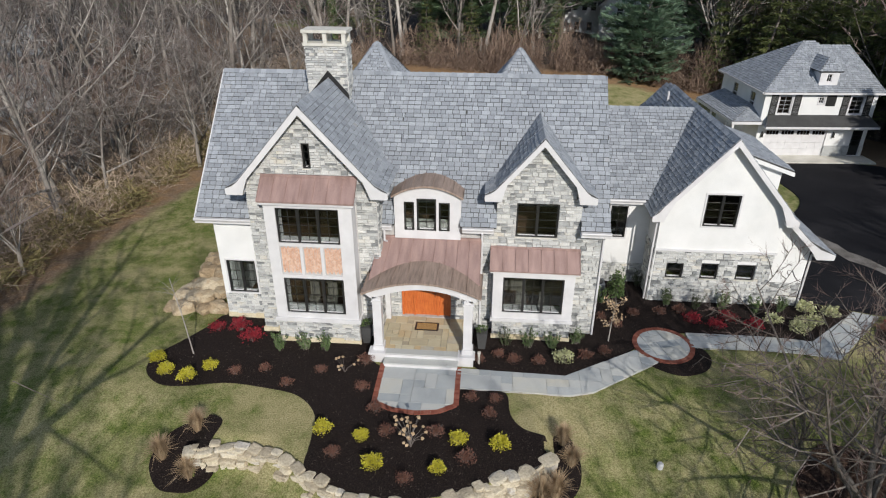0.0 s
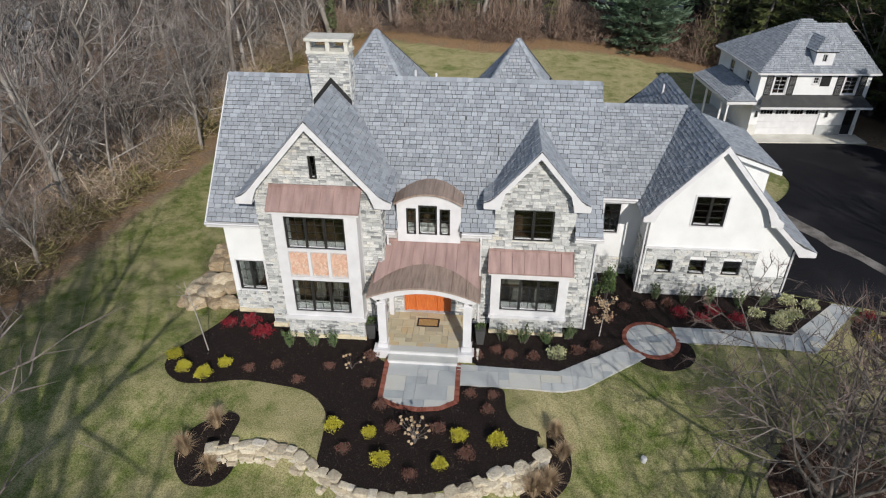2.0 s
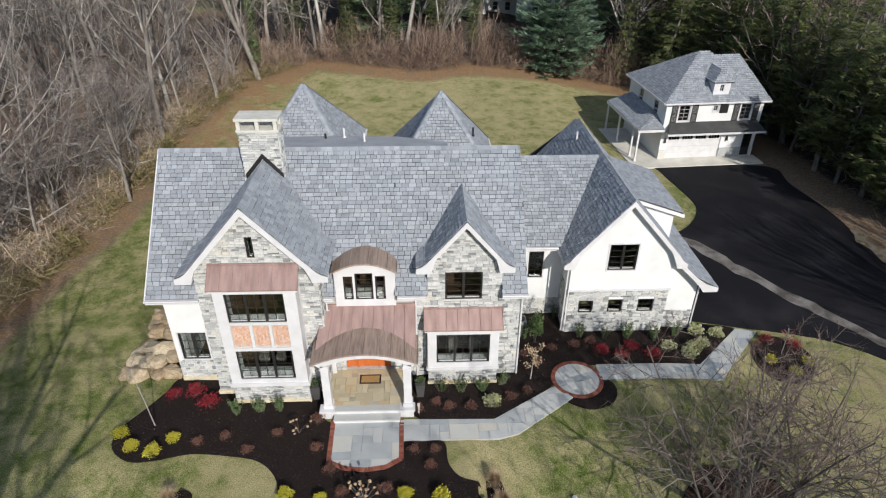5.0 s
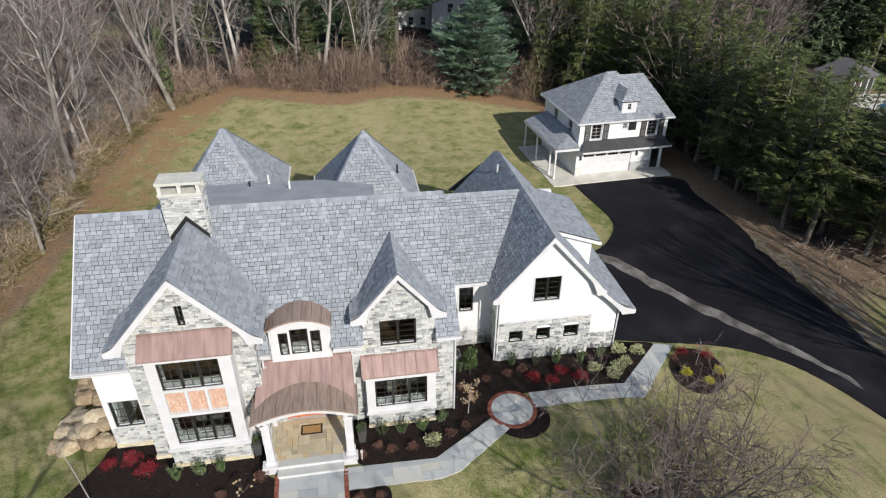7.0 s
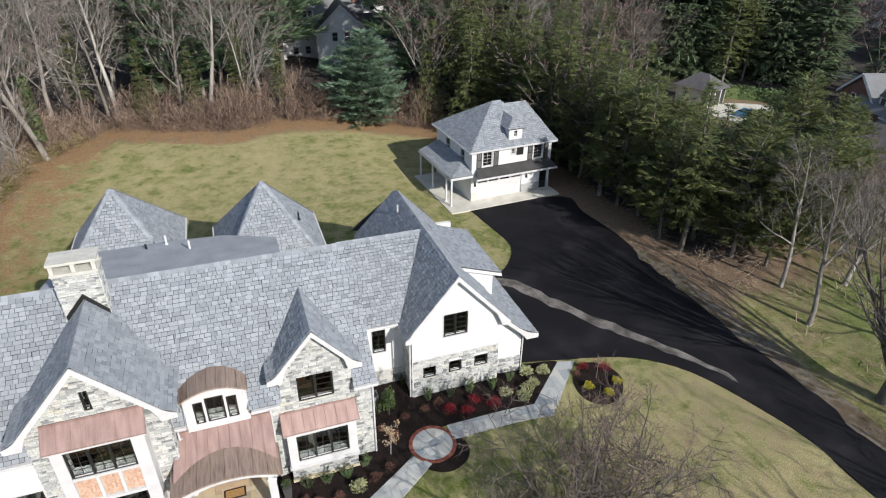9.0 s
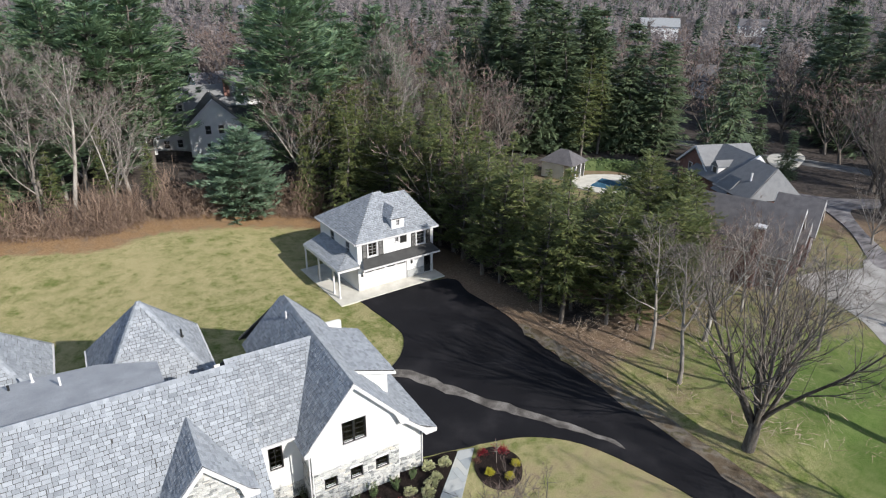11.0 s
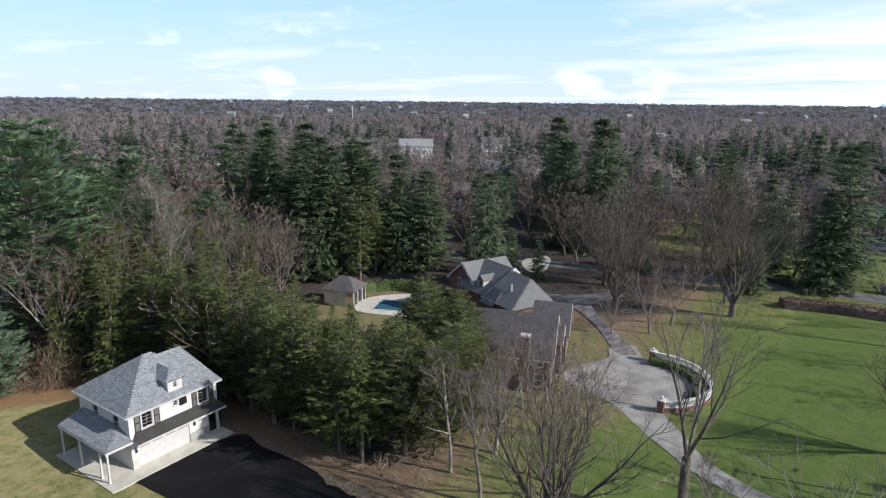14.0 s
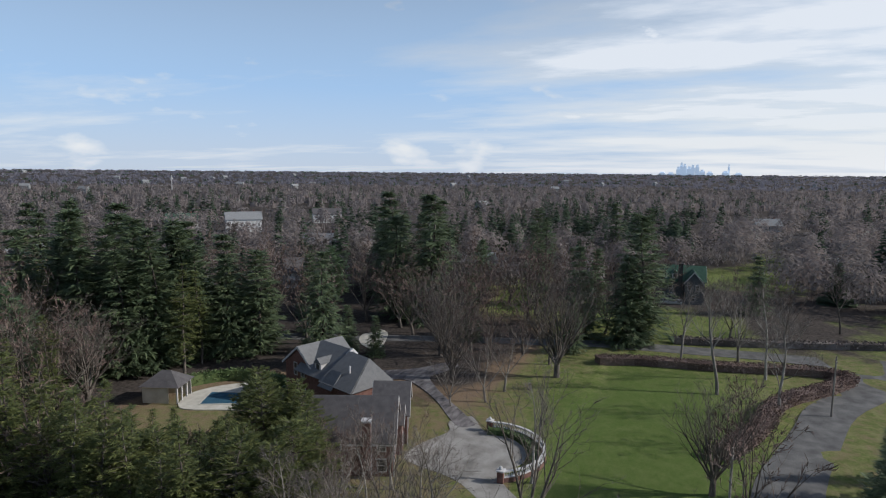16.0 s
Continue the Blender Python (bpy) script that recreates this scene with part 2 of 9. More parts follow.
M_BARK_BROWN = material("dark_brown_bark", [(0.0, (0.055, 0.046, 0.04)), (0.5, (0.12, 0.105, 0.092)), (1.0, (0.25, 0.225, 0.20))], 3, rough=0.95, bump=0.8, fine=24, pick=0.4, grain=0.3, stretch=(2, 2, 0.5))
M_TWIG = material("bare_twigs", [(0.0, (0.0747, 0.0621, 0.0575)), (0.5, (0.155, 0.131, 0.122)), (1.0, (0.333, 0.299, 0.276))], 0.25, 3, rough=0.95, bump=0, pick=0.6, grain=0.2)
M_TWIG_RED = material("reddish_twigs", [(0.0, (0.092, 0.0633, 0.0552)), (0.5, (0.172, 0.124, 0.109)), (1.0, (0.299, 0.23, 0.207))], 0.2, 3, rough=0.95, bump=0, pick=0.5, grain=0.2)
M_BRUSH = material("dead_brush", [(0.0, (0.131, 0.0966, 0.0731)), (0.4, (0.304, 0.228, 0.168)), (0.75, (0.51, 0.407, 0.311)), (0.92, (0.648, 0.565, 0.469)), (1.0, (0.206, 0.2, 0.0966))], 0.15, 4, rough=0.95, bump=0, pick=0.6, grain=0.3)
M_PINE = material("pine_needles", [(0.0, (0.0744, 0.134, 0.0772)), (0.5, (0.158, 0.242, 0.133)), (1.0, (0.279, 0.367, 0.206))], 0.4, 4, rough=0.6, bump=0, pick=0.5, grain=0.3, thin=0.3)
M_HEMLOCK = material("hemlock_needles", [(0.0, (0.045, 0.0626, 0.0246)), (0.4, (0.11, 0.138, 0.0492)), (0.7, (0.187, 0.213, 0.0738)), (0.9, (0.257, 0.263, 0.098)), (1.0, (0.283, 0.2, 0.105))], 0.35, 4, rough=0.65, bump=0, pick=0.5, grain=0.3, thin=0.35)
M_YOUNGPINE = material("young_pine_needles", [(0.0, (0.0938, 0.163, 0.106)), (0.5, (0.188, 0.281, 0.188)), (1.0, (0.325, 0.425, 0.3))], 0.4, 4, rough=0.6, bump=0, pick=0.5, grain=0.3, thin=0.3)
M_SPRUCE = material("spruce_needles", [(0.0, (0.0522, 0.084, 0.0461)), (0.6, (0.122, 0.168, 0.0893)), (1.0, (0.227, 0.277, 0.144))], 0.4, 4, rough=0.65, bump=0, pick=0.5, grain=0.3, thin=0.25)
M_BRIAR = material("olive_briar", [(0.0, (0.0898, 0.0808, 0.0359)), (0.5, (0.216, 0.189, 0.0808)), (0.8, (0.306, 0.235, 0.125)), (1.0, (0.431, 0.34, 0.216))], 0.3, rough=0.8, bump=0, pick=0.6, grain=0.2)
M_IVY = material("ivy", [(0.0, (0.03, 0.06, 0.015)), (1.0, (0.09, 0.12, 0.035))], 3, rough=0.6, bump=0, pick=0.6, grain=0.2)
M_YELLOW = material("gold_foliage", [(0.0, (0.255, 0.238, 0.017)), (0.5, (0.468, 0.425, 0.0382)), (1.0, (0.595, 0.561, 0.128))], 5, rough=0.7, bump=0, pick=0.6, grain=0.2)
M_RUST = material("rust_foliage", [(0.0, (0.09, 0.038, 0.03)), (0.5, (0.16, 0.08, 0.06)), (1.0, (0.25, 0.15, 0.11))], 5, rough=0.85, bump=0, pick=0.6, grain=0.2)
M_CRIMSON = material("crimson_foliage", [(0.0, (0.11, 0.012, 0.02)), (0.5, (0.22, 0.02, 0.032)), (1.0, (0.32, 0.05, 0.05))], 5, rough=0.7, bump=0, pick=0.6, grain=0.2)
M_GREENLEAF = material("evergreen_foliage", [(0.0, (0.025, 0.05, 0.012)), (0.5, (0.06, 0.10, 0.028)), (1.0, (0.13, 0.17, 0.06))], 5, rough=0.65, bump=0, pick=0.6, grain=0.2)
M_PALE = material("variegated_foliage", [(0.0, (0.28, 0.31, 0.13)), (0.5, (0.45, 0.46, 0.25)), (1.0, (0.58, 0.58, 0.42))], 5, rough=0.7, bump=0, pick=0.6, grain=0.15)
M_STRAW = material("dry_grass_plume", [(0.0, (0.25, 0.17, 0.10)), (0.5, (0.40, 0.29, 0.18)), (1.0, (0.53, 0.42, 0.29))], 5, rough=0.9, bump=0, pick=0.6, grain=0.15)
M_MAT = material("coir_mat", [(0.0, (0.28, 0.17, 0.07)), (1.0, (0.40, 0.27, 0.12))], 20, rough=0.95, bump=0.5, grain=0.3)
M_WATER = material("pool_water", [(0.0, (0.04, 0.112, 0.184)), (1.0, (0.072, 0.168, 0.248))], 1, rough=0.12, bump=0.05, grain=0.05)
M_BRICKWALL = material("brick_masonry", [(0.0, (0.138, 0.0706, 0.0607)), (1.0, (0.23, 0.135, 0.115))], 3, rough=0.9, bump=0.3, grain=0.2)
M_ROOFBROWN = material("weathered_brown_roof", [(0.0, (0.0845, 0.0816, 0.087)), (1.0, (0.15, 0.143, 0.15))], 1.5, rough=0.85, bump=0.3, pick=0.3, grain=0.2)
M_ROOFDARK = material("dark_roof", [(0.0, plain(0.045)), (1.0, plain(0.085))], 1.5, rough=0.75, bump=0.3, pick=0.5, grain=0.2)
M_ROOFGREEN = material("green_roof", [(0.0, (0.05, 0.10, 0.075)), (1.0, (0.085, 0.15, 0.11))], 1.5, rough=0.7, bump=0.2, grain=0.15)
M_GREYWALL = material("grey_siding", [(0.0, (0.22, 0.23, 0.24)), (1.0, (0.32, 0.33, 0.34))], 1.5, rough=0.85, bump=0.1, grain=0.1)
M_DARKSIDING = material("dark_grey_siding", [(0.0, (0.075, 0.085, 0.095)), (1.0, (0.12, 0.13, 0.145))], 1.5, rough=0.85, bump=0.1, grain=0.1)
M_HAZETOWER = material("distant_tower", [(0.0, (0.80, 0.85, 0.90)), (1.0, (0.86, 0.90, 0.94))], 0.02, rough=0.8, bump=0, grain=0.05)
M_FARBROWN = material("far_bare_canopy", [(0.0, (0.171, 0.156, 0.154)), (0.35, (0.233, 0.207, 0.205)), (0.65, (0.294, 0.261, 0.252)), (0.85, (0.306, 0.251, 0.236)), (1.0, (0.331, 0.326, 0.316))], 0.06, 1, rough=1.0, bump=0, pick=0.06, grain=0.06, fine=0.5, thin=0.45)
hazy = M_HAZETOWER.node_tree.nodes["Principled BSDF"]  # far backdrop: its pale colour and bluish glow stand in for haze
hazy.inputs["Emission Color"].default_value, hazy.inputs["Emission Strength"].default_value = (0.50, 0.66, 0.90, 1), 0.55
M_FARGREEN = material("far_evergreen", [(0.0, (0.0416, 0.0715, 0.0494)), (1.0, (0.111, 0.15, 0.0975))], 0.05, 6, rough=0.9, bump=0, pick=0.6, grain=0.3, fine=1.1, thin=0.2)

M_CREAM = material("cream_stone", [(0.0, (0.44, 0.37, 0.24)), (0.5, (0.58, 0.51, 0.36)), (1.0, (0.66, 0.61, 0.48))], 3, rough=0.9, bump=0.5, fine=24, pick=0.5, grain=0.15)
M_WALLSTONE = material("cream_fieldstone", [(0.0, (0.24, 0.205, 0.155)), (0.3, (0.41, 0.355, 0.265)), (0.7, (0.53, 0.475, 0.37)), (0.9, (0.43, 0.405, 0.365)), (1.0, (0.42, 0.29, 0.175))], 2.6, rough=0.9, bump=0.8, fine=14, pick=0.65, grain=0.25, dist=0.06)
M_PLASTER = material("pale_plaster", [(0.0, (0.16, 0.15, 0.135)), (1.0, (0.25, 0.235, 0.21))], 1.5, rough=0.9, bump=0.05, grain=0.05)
M_CHIP = material("mulch_chip", [(0.0, (0.02, 0.015, 0.013)), (0.6, (0.05, 0.039, 0.033)), (0.92, (0.10, 0.082, 0.068)), (1.0, (0.22, 0.19, 0.16))], 5, rough=0.9, bump=0, pick=0.9, grain=0.2)
M_ROOFGREY = material("grey_slate_roof", [(0.0, (0.13, 0.133, 0.138)), (1.0, (0.21, 0.213, 0.22))], 1.5, rough=0.8, bump=0.3, pick=0.5, grain=0.2)
# canopy beyond 1500 m: aerial haze painted in as a pale bluish colour
M_HAZED = material("distant_canopy", [(0.0, (0.188, 0.194, 0.237)), (0.5, (0.237, 0.231, 0.269)), (1.0, (0.288, 0.275, 0.306))], 0.004, 4, rough=1.0, bump=0, pick=0.06, grain=0.05, fine=0.1, thin=0.45)
M_LOWROOF = material("low_slope_roofing", [(0.0, (0.308, 0.319, 0.336)), (1.0, (0.406, 0.417, 0.434))], 0.8, rough=0.85, bump=0.4, fine=20, grain=0.2)
M_VERGE = material("leafy_gravel", [(0.0, (0.0774, 0.056, 0.036)), (0.35, (0.129, 0.1, 0.0684)), (0.6, (0.189, 0.164, 0.133)), (0.8, (0.112, 0.092, 0.0432)), (1.0, (0.241, 0.216, 0.18))], 0.8, 9, rough=0.95, bump=0.8, fine=16, grain=0.4)
M_LANE = material("pale_lane_gravel", [(0.0, (0.18, 0.176, 0.168)), (0.4, (0.271, 0.262, 0.25)), (0.7, (0.336, 0.328, 0.316)), (1.0, (0.377, 0.369, 0.357))], 0.5, 9, rough=0.95, bump=0.6, fine=22, grain=0.25)
M_LANEDARK = material("dark_lane_gravel", [(0.0, (0.09, 0.085, 0.09)), (0.4, (0.16, 0.15, 0.155)), (0.7, (0.22, 0.21, 0.215)), (1.0, (0.29, 0.28, 0.28))], 0.9, 8, rough=0.95, bump=0.6, fine=22, grain=0.25, stretch=(0.5, 1.6, 1))
M_VINE = material("brown_vines", [(0.0, (0.09, 0.063, 0.051)), (0.45, (0.195, 0.138, 0.108)), (0.8, (0.315, 0.232, 0.18)), (1.0, (0.42, 0.338, 0.27))], 0.3, 4, rough=0.95, bump=0, pick=0.6, grain=0.3)
# window glass: a dark clear pane that mirrors the sky at a glance
M_GLASS = bpy.data.materials.new("window_glass")
M_GLASS.use_nodes = True
_b = M_GLASS.node_tree.nodes["Principled BSDF"]
_b.inputs["Base Color"].default_value = (0.40, 0.44, 0.44, 1)
_b.inputs["Roughness"].default_value = 0.02
_b.inputs["IOR"].default_value = 1.45
_b.inputs["Transmission Weight"].default_value = 1.0

# lawn: green and straw blades, leaf litter where the mesh says so
M_GROUND = bpy.data.materials.new("lawn_and_litter")
M_GROUND.use_nodes = True
gt = M_GROUND.node_tree
gb = gt.nodes["Principled BSDF"]
g_co = gt.nodes.new("ShaderNodeTexCoord")


def _noise(scale, detail=6, rough=0.6):
    n = gt.nodes.new("ShaderNodeTexNoise")
    n.inputs["Scale"].default_value, n.inputs["Detail"].default_value, n.inputs["Roughness"].default_value = scale, detail, rough
    gt.links.new(g_co.outputs["Object"], n.inputs["Vector"])
    return n


def _ramp(src, stops):
    r = gt.nodes.new("ShaderNodeValToRGB")
    e = r.color_ramp.elements
    while len(e) < len(stops):
        e.new(0.5)
    for el, (p, c) in zip(e, stops):
        el.position, el.color = p, (*c, 1)
    gt.links.new(src, r.inputs[0])
    return r


def _mixc(f, a, b):
    m = gt.nodes.new("ShaderNodeMix"); m.data_type = "RGBA"
    gt.links.new(f, m.inputs["Factor"]); gt.links.new(a, m.inputs["A"]); gt.links.new(b, m.inputs["B"])
    return m.outputs["Result"]


def _attr(name):
    a = gt.nodes.new("ShaderNodeAttribute"); a.attribute_name = name
    return a.outputs["Fac"]


def _blend(attr, nz, k=1.6):
    """The attribute with an edge broken up by noise."""
    s = gt.nodes.new("ShaderNodeMath"); s.operation = "MULTIPLY_ADD"
    s.inputs[1].default_value, s.inputs[2].default_value = k, -k / 2
    gt.links.new(nz, s.inputs[0])
    a = gt.nodes.new("ShaderNodeMath"); a.operation = "ADD"; a.use_clamp = True
    gt.links.new(attr, a.inputs[0]); gt.links.new(s.outputs[0], a.inputs[1])
    r = gt.nodes.new("ShaderNodeMapRange"); r.interpolation_type = "SMOOTHSTEP"
    r.inputs[1].default_value, r.inputs[2].default_value = 0.3, 0.7
    gt.links.new(a.outputs[0], r.inputs[0])
    return r.outputs[0]


g_fine, g_mid, g_big, g_edge = _noise(18, 4, 0.7), _noise(1.6, 6, 0.65), _noise(0.12, 5), _noise(0.7, 8, 0.7)
g_leafy = _noise(6.5, 8, 0.8)
c_green = _ramp(g_fine.outputs[0], [(0.34, (0.040, 0.062, 0.012)), (0.5, (0.096, 0.135, 0.026)), (0.66, (0.19, 0.225, 0.064))])
c_lush = _ramp(g_fine.outputs[0], [(0.34, (0.04, 0.082, 0.018)), (0.5, (0.082, 0.138, 0.033)), (0.66, (0.145, 0.20, 0.062))])
c_straw = _ramp(g_fine.outputs[0], [(0.34, (0.20, 0.17, 0.082)), (0.5, (0.36, 0.315, 0.165)), (0.66, (0.50, 0.45, 0.26))])
c_leaf = _ramp(g_leafy.outputs[0], [(0.3, (0.075, 0.052, 0.035)), (0.45, (0.18, 0.128, 0.087)), (0.58, (0.28, 0.205, 0.145)), (0.7, (0.44, 0.355, 0.26))])
c_rust = _ramp(g_leafy.outputs[0], [(0.3, (0.10, 0.06, 0.034)), (0.45, (0.23, 0.14, 0.075)), (0.58, (0.34, 0.225, 0.125)), (0.7, (0.50, 0.39, 0.26))])
# woodland floor, the canopy's shade mixed into its dark colour
c_shaded_floor = _ramp(g_mid.outputs[0], [(0.3, (0.036, 0.03, 0.027)), (0.5, (0.07, 0.06, 0.055)), (0.7, (0.115, 0.10, 0.09))])
m_patch = gt.nodes.new("ShaderNodeMapRange")
m_patch.inputs[1].default_value, m_patch.inputs[2].default_value = 0.36, 0.66
m_patch.inputs[3].default_value, m_patch.inputs[4].default_value = 0.0, 0.55
gt.links.new(g_mid.outputs[0], m_patch.inputs[0])
c1 = _mixc(m_patch.outputs[0], c_green.outputs[0], c_straw.outputs[0])
g_pat = _noise(0.6, 8, 0.7)
m_wide = gt.nodes.new("ShaderNodeMapRange")
m_wide.inputs[1].default_value, m_wide.inputs[2].default_value = 0.46, 0.6
m_wide.inputs[3].default_value, m_wide.inputs[4].default_value = 0.0, 0.78
gt.links.new(g_pat.outputs[0], m_wide.inputs[0])
c1 = _mixc(m_wide.outputs[0], c1, c_straw.outputs[0])
c1 = _mixc(_blend(_attr("dry"), g_edge.outputs[0], 1.1), c1, c_straw.outputs[0])
c1 = _mixc(_attr("lush"), c1, c_lush.outputs[0])
c1 = _mixc(_blend(_attr("litter"), g_edge.outputs[0], 0.8), c1, c_leaf.outputs[0])
c1 = _mixc(_blend(_attr("rust"), g_edge.outputs[0], 1.7), c1, c_rust.outputs[0])
c1 = _mixc(_blend(_attr("floor"), g_big.outputs[0], 1.4), c1, c_shaded_floor.outputs[0])
gt.links.new(c1, gb.inputs["Base Color"])
gb.inputs["Roughness"].default_value = 0.95
gb.inputs["Specular IOR Level"].default_value = 0.08
g_bump = gt.nodes.new("ShaderNodeBump")
g_bump.inputs["Strength"].default_value, g_bump.inputs["Distance"].default_value = 0.8, 0.06
gt.links.new(g_fine.outputs[0], g_bump.inputs["Height"]); gt.links.new(g_bump.outputs[0], gb.inputs["Normal"])

# ---- mesh helpers ----
class Geo:
    """Corners and faces of one mesh to be."""

    def __init__(self):
        self.v, self.f = [], []

    def face(self, pts):
        n = len(self.v)
        self.v += [tuple(p) for p in pts]
        self.f.append(tuple(range(n, n + len(pts))))

    def hexa(self, p):
        """Eight corners: the lower four, then the upper four, both in turn."""
        n = len(self.v)
        self.v += [tuple(q) for q in p]
        self.f += [(n + 3, n + 2, n + 1, n), (n + 4, n + 5, n + 6, n + 7), (n, n + 1, n + 5, n + 4), (n + 1, n + 2, n + 6, n + 5), (n + 2, n + 3, n + 7, n + 6), (n + 3, n, n + 4, n + 7)]

    def box(self, x0, y0, z0, x1, y1, z1):
        self.hexa([(x0, y0, z0), (x1, y0, z0), (x1, y1, z0), (x0, y1, z0), (x0, y0, z1), (x1, y0, z1), (x1, y1, z1), (x0, y1, z1)])

    def prism(self, poly, vec):
        """A flat outline, pushed along vec."""
        n, k = len(self.v), len(poly)
        self.v += [tuple(p) for p in poly] + [(p[0] + vec[0], p[1] + vec[1], p[2] + vec[2]) for p in poly]
        self.f += [tuple(range(n + k - 1, n - 1, -1)), tuple(range(n + k, n + 2 * k))]
        self.f += [(n + i, n + (i + 1) % k, n + k + (i + 1) % k, n + k + i) for i in range(k)]

    def tube(self, path, radii, sides=6, cap=True):
        """A round bar along a path of points."""
        rings = []
        for i, p in enumerate(path):
            p = Vector(p)
            d = (Vector(path[min(i + 1, len(path) - 1)]) - Vector(path[max(i - 1, 0)])).normalized()
            a = d.orthogonal().normalized()
            b = d.cross(a)
            n = len(self.v)
            for k in range(sides):
                w = 2 * math.pi * k / sides
                q = p + (a * math.cos(w) + b * math.sin(w)) * radii[i]
                self.v.append((q.x, q.y, q.z))
            rings.append(n)
        for r0, r1 in zip(rings, rings[1:]):
            for k in range(sides):
                self.f.append((r0 + k, r0 + (k + 1) % sides, r1 + (k + 1) % sides, r1 + k))
        if cap:
            self.f.append(tuple(rings[-1] + k for k in range(sides)))
            self.f.append(tuple(rings[0] + k for k in reversed(range(sides))))

    def ball(self, c, r, seed=0, rough=0.15, n=7, m=5):
        """An uneven lump with radii r about c."""
        base = len(self.v)
        for j in range(m + 1):
            for i in range(n):
                th, ph = 2 * math.pi * (i + 0.5 * (j % 2)) / n, math.pi * j / m
                d = Vector((math.cos(th) * math.sin(ph), math.sin(th) * math.sin(ph), math.cos(ph)))
                k = 1 + rough * 2 * noise.noise(d * 1.7 + Vector((seed * 3.1, seed * 1.7, 0)))
                self.v.append((c[0] + d.x * r[0] * k, c[1] + d.y * r[1] * k, c[2] + d.z * r[2] * k))
        for j in range(m):
            for i in range(n):
                a, b = base + j * n + i, base + j * n + (i + 1) % n
                self.f.append((a, a + n, b + n, b))


def mesh_of(name, geo, mat, smooth=False, weld=False):
    me = bpy.data.meshes.new(name)
    me.from_pydata(geo.v, [], geo.f)
    if weld:
        bm = bmesh.new()
        bm.from_mesh(me)
        bmesh.ops.remove_doubles(bm, verts=bm.verts, dist=2e-4)
        bm.to_mesh(me)
        bm.free()
    me.materials.append(mat)
    if smooth:
        me.polygons.foreach_set("use_smooth", [True] * len(me.polygons))
    me.update()
    return me


def thing(name, label, category, at=(0, 0, 0), group="", kind=""):
    ob = new(name)
    ob.location = at
    return tagged(ob, label, category, group, kind)


def part(name, geo, mat, parent, label="", smooth=False, weld=None):
    """One mesh object under a thing or a part; its corners are in the world's metres."""
    ob = new(name, geo if isinstance(geo, bpy.types.Mesh) else mesh_of(name, geo, mat, smooth, len(geo.v) < 700 if weld is None else weld))
    ob.parent = parent
    if parent.type == "EMPTY":
        ob.matrix_parent_inverse = Matrix.Translation(-Vector(parent.location))
    if label:
        ob["label"] = label
    return ob


def single(name, geo, mat, label, category, group="", kind="", smooth=False, weld=False):
    """A thing that is one mesh."""
    return tagged(new(name, mesh_of(name, geo, mat, smooth, weld)), label, category, group, kind)


def smooth_step(a, b, x):
    t = min(1.0, max(0.0, (x - a) / (b - a)))
    return t * t * (3 - 2 * t)


def lerp(a, b, t):
    return a + (b - a) * t


def rounded(pts, steps=5, closed=True):
    """A smooth outline through the points."""
    out, n = [], len(pts)
    for i in range(n if closed else n - 1):
        p = [Vector(pts[(i + k) % n] if closed else pts[min(max(i + k, 0), n - 1)]) for k in (-1, 0, 1, 2)]
        for s in range(steps):
            t = s / steps
            q = 0.5 * (2 * p[1] + (p[2] - p[0]) * t + (2 * p[0] - 5 * p[1] + 4 * p[2] - p[3]) * t * t + (3 * p[1] - p[0] - 3 * p[2] + p[3]) * t ** 3)
            out.append(tuple(q))
    if not closed:
        out.append(tuple(pts[-1]))
    return out


def inside(poly, x, y):
    hit = False
    for (x0, y0), (x1, y1) in zip(poly, poly[1:] + poly[:1]):
        if (y0 > y) != (y1 > y) and x < (x1 - x0) * (y - y0) / (y1 - y0) + x0:
            hit = not hit
    return hit


def clip(poly, axis, at, keep_more):
    """An outline cut by the line where one coordinate is at."""
    out = []
    for a, b in zip(poly, poly[1:] + poly[:1]):
        ia, ib = (a[axis] >= at) == keep_more, (b[axis] >= at) == keep_more
        if ia:
            out.append(a)
        if ia != ib:
            t = (at - a[axis]) / (b[axis] - a[axis])
            out.append((lerp(a[0], b[0], t), lerp(a[1], b[1], t)))
    return out


# ---- ground ----
WALL_LINE = rounded([(-9.75, 14.35), (-9.3, 14.5), (-8.3, 14.7), (-7.1, 14.5), (-6.2, 14.1), (-5.4, 13.65), (-4.1, 13.0), (-2.6, 12.8), (-1.4, 13.0), (-0.2, 13.5), (0.6, 14.0), (1.4, 14.3), (2.2, 15.0)], 4, False)


def wall_y(x):
    """The retaining wall's y at x, within its run."""
    for (x0, y0), (x1, y1) in zip(WALL_LINE, WALL_LINE[1:]):
        if x0 <= x <= x1:
            return lerp(y0, y1, (x - x0) / max(1e-6, x1 - x0))
    return None


def height(x, y):
    """The ground's height."""
    low = -0.85 * smooth_step(17.5, 12.5, y) * smooth_step(-40, -10, x)
    wy = wall_y(x)
    if wy is not None:
        low = 0.0 if y > wy else -0.85
    elif x > 2.2:
        low = -0.85 * smooth_step(19.0, 13.0, y)
    h = low
    right = smooth_step(11.5, 19.0, x)
    h = lerp(h, min(h, -0.6), right)
    h -= 0.9 * smooth_step(38, 62, x) + 1.2 * smooth_step(65, 130, x)
    h += 0.9 * smooth_step(52, 78, y) * smooth_step(26, 12, x)
    r = math.hypot(x, y)
    h += 0.25 * noise.noise(Vector((x / 19, y / 19, 0))) * smooth_step(24, 60, r) - 4 * smooth_step(150, 900, r) + 31 * smooth_step(1100, 4500, r)
    return h


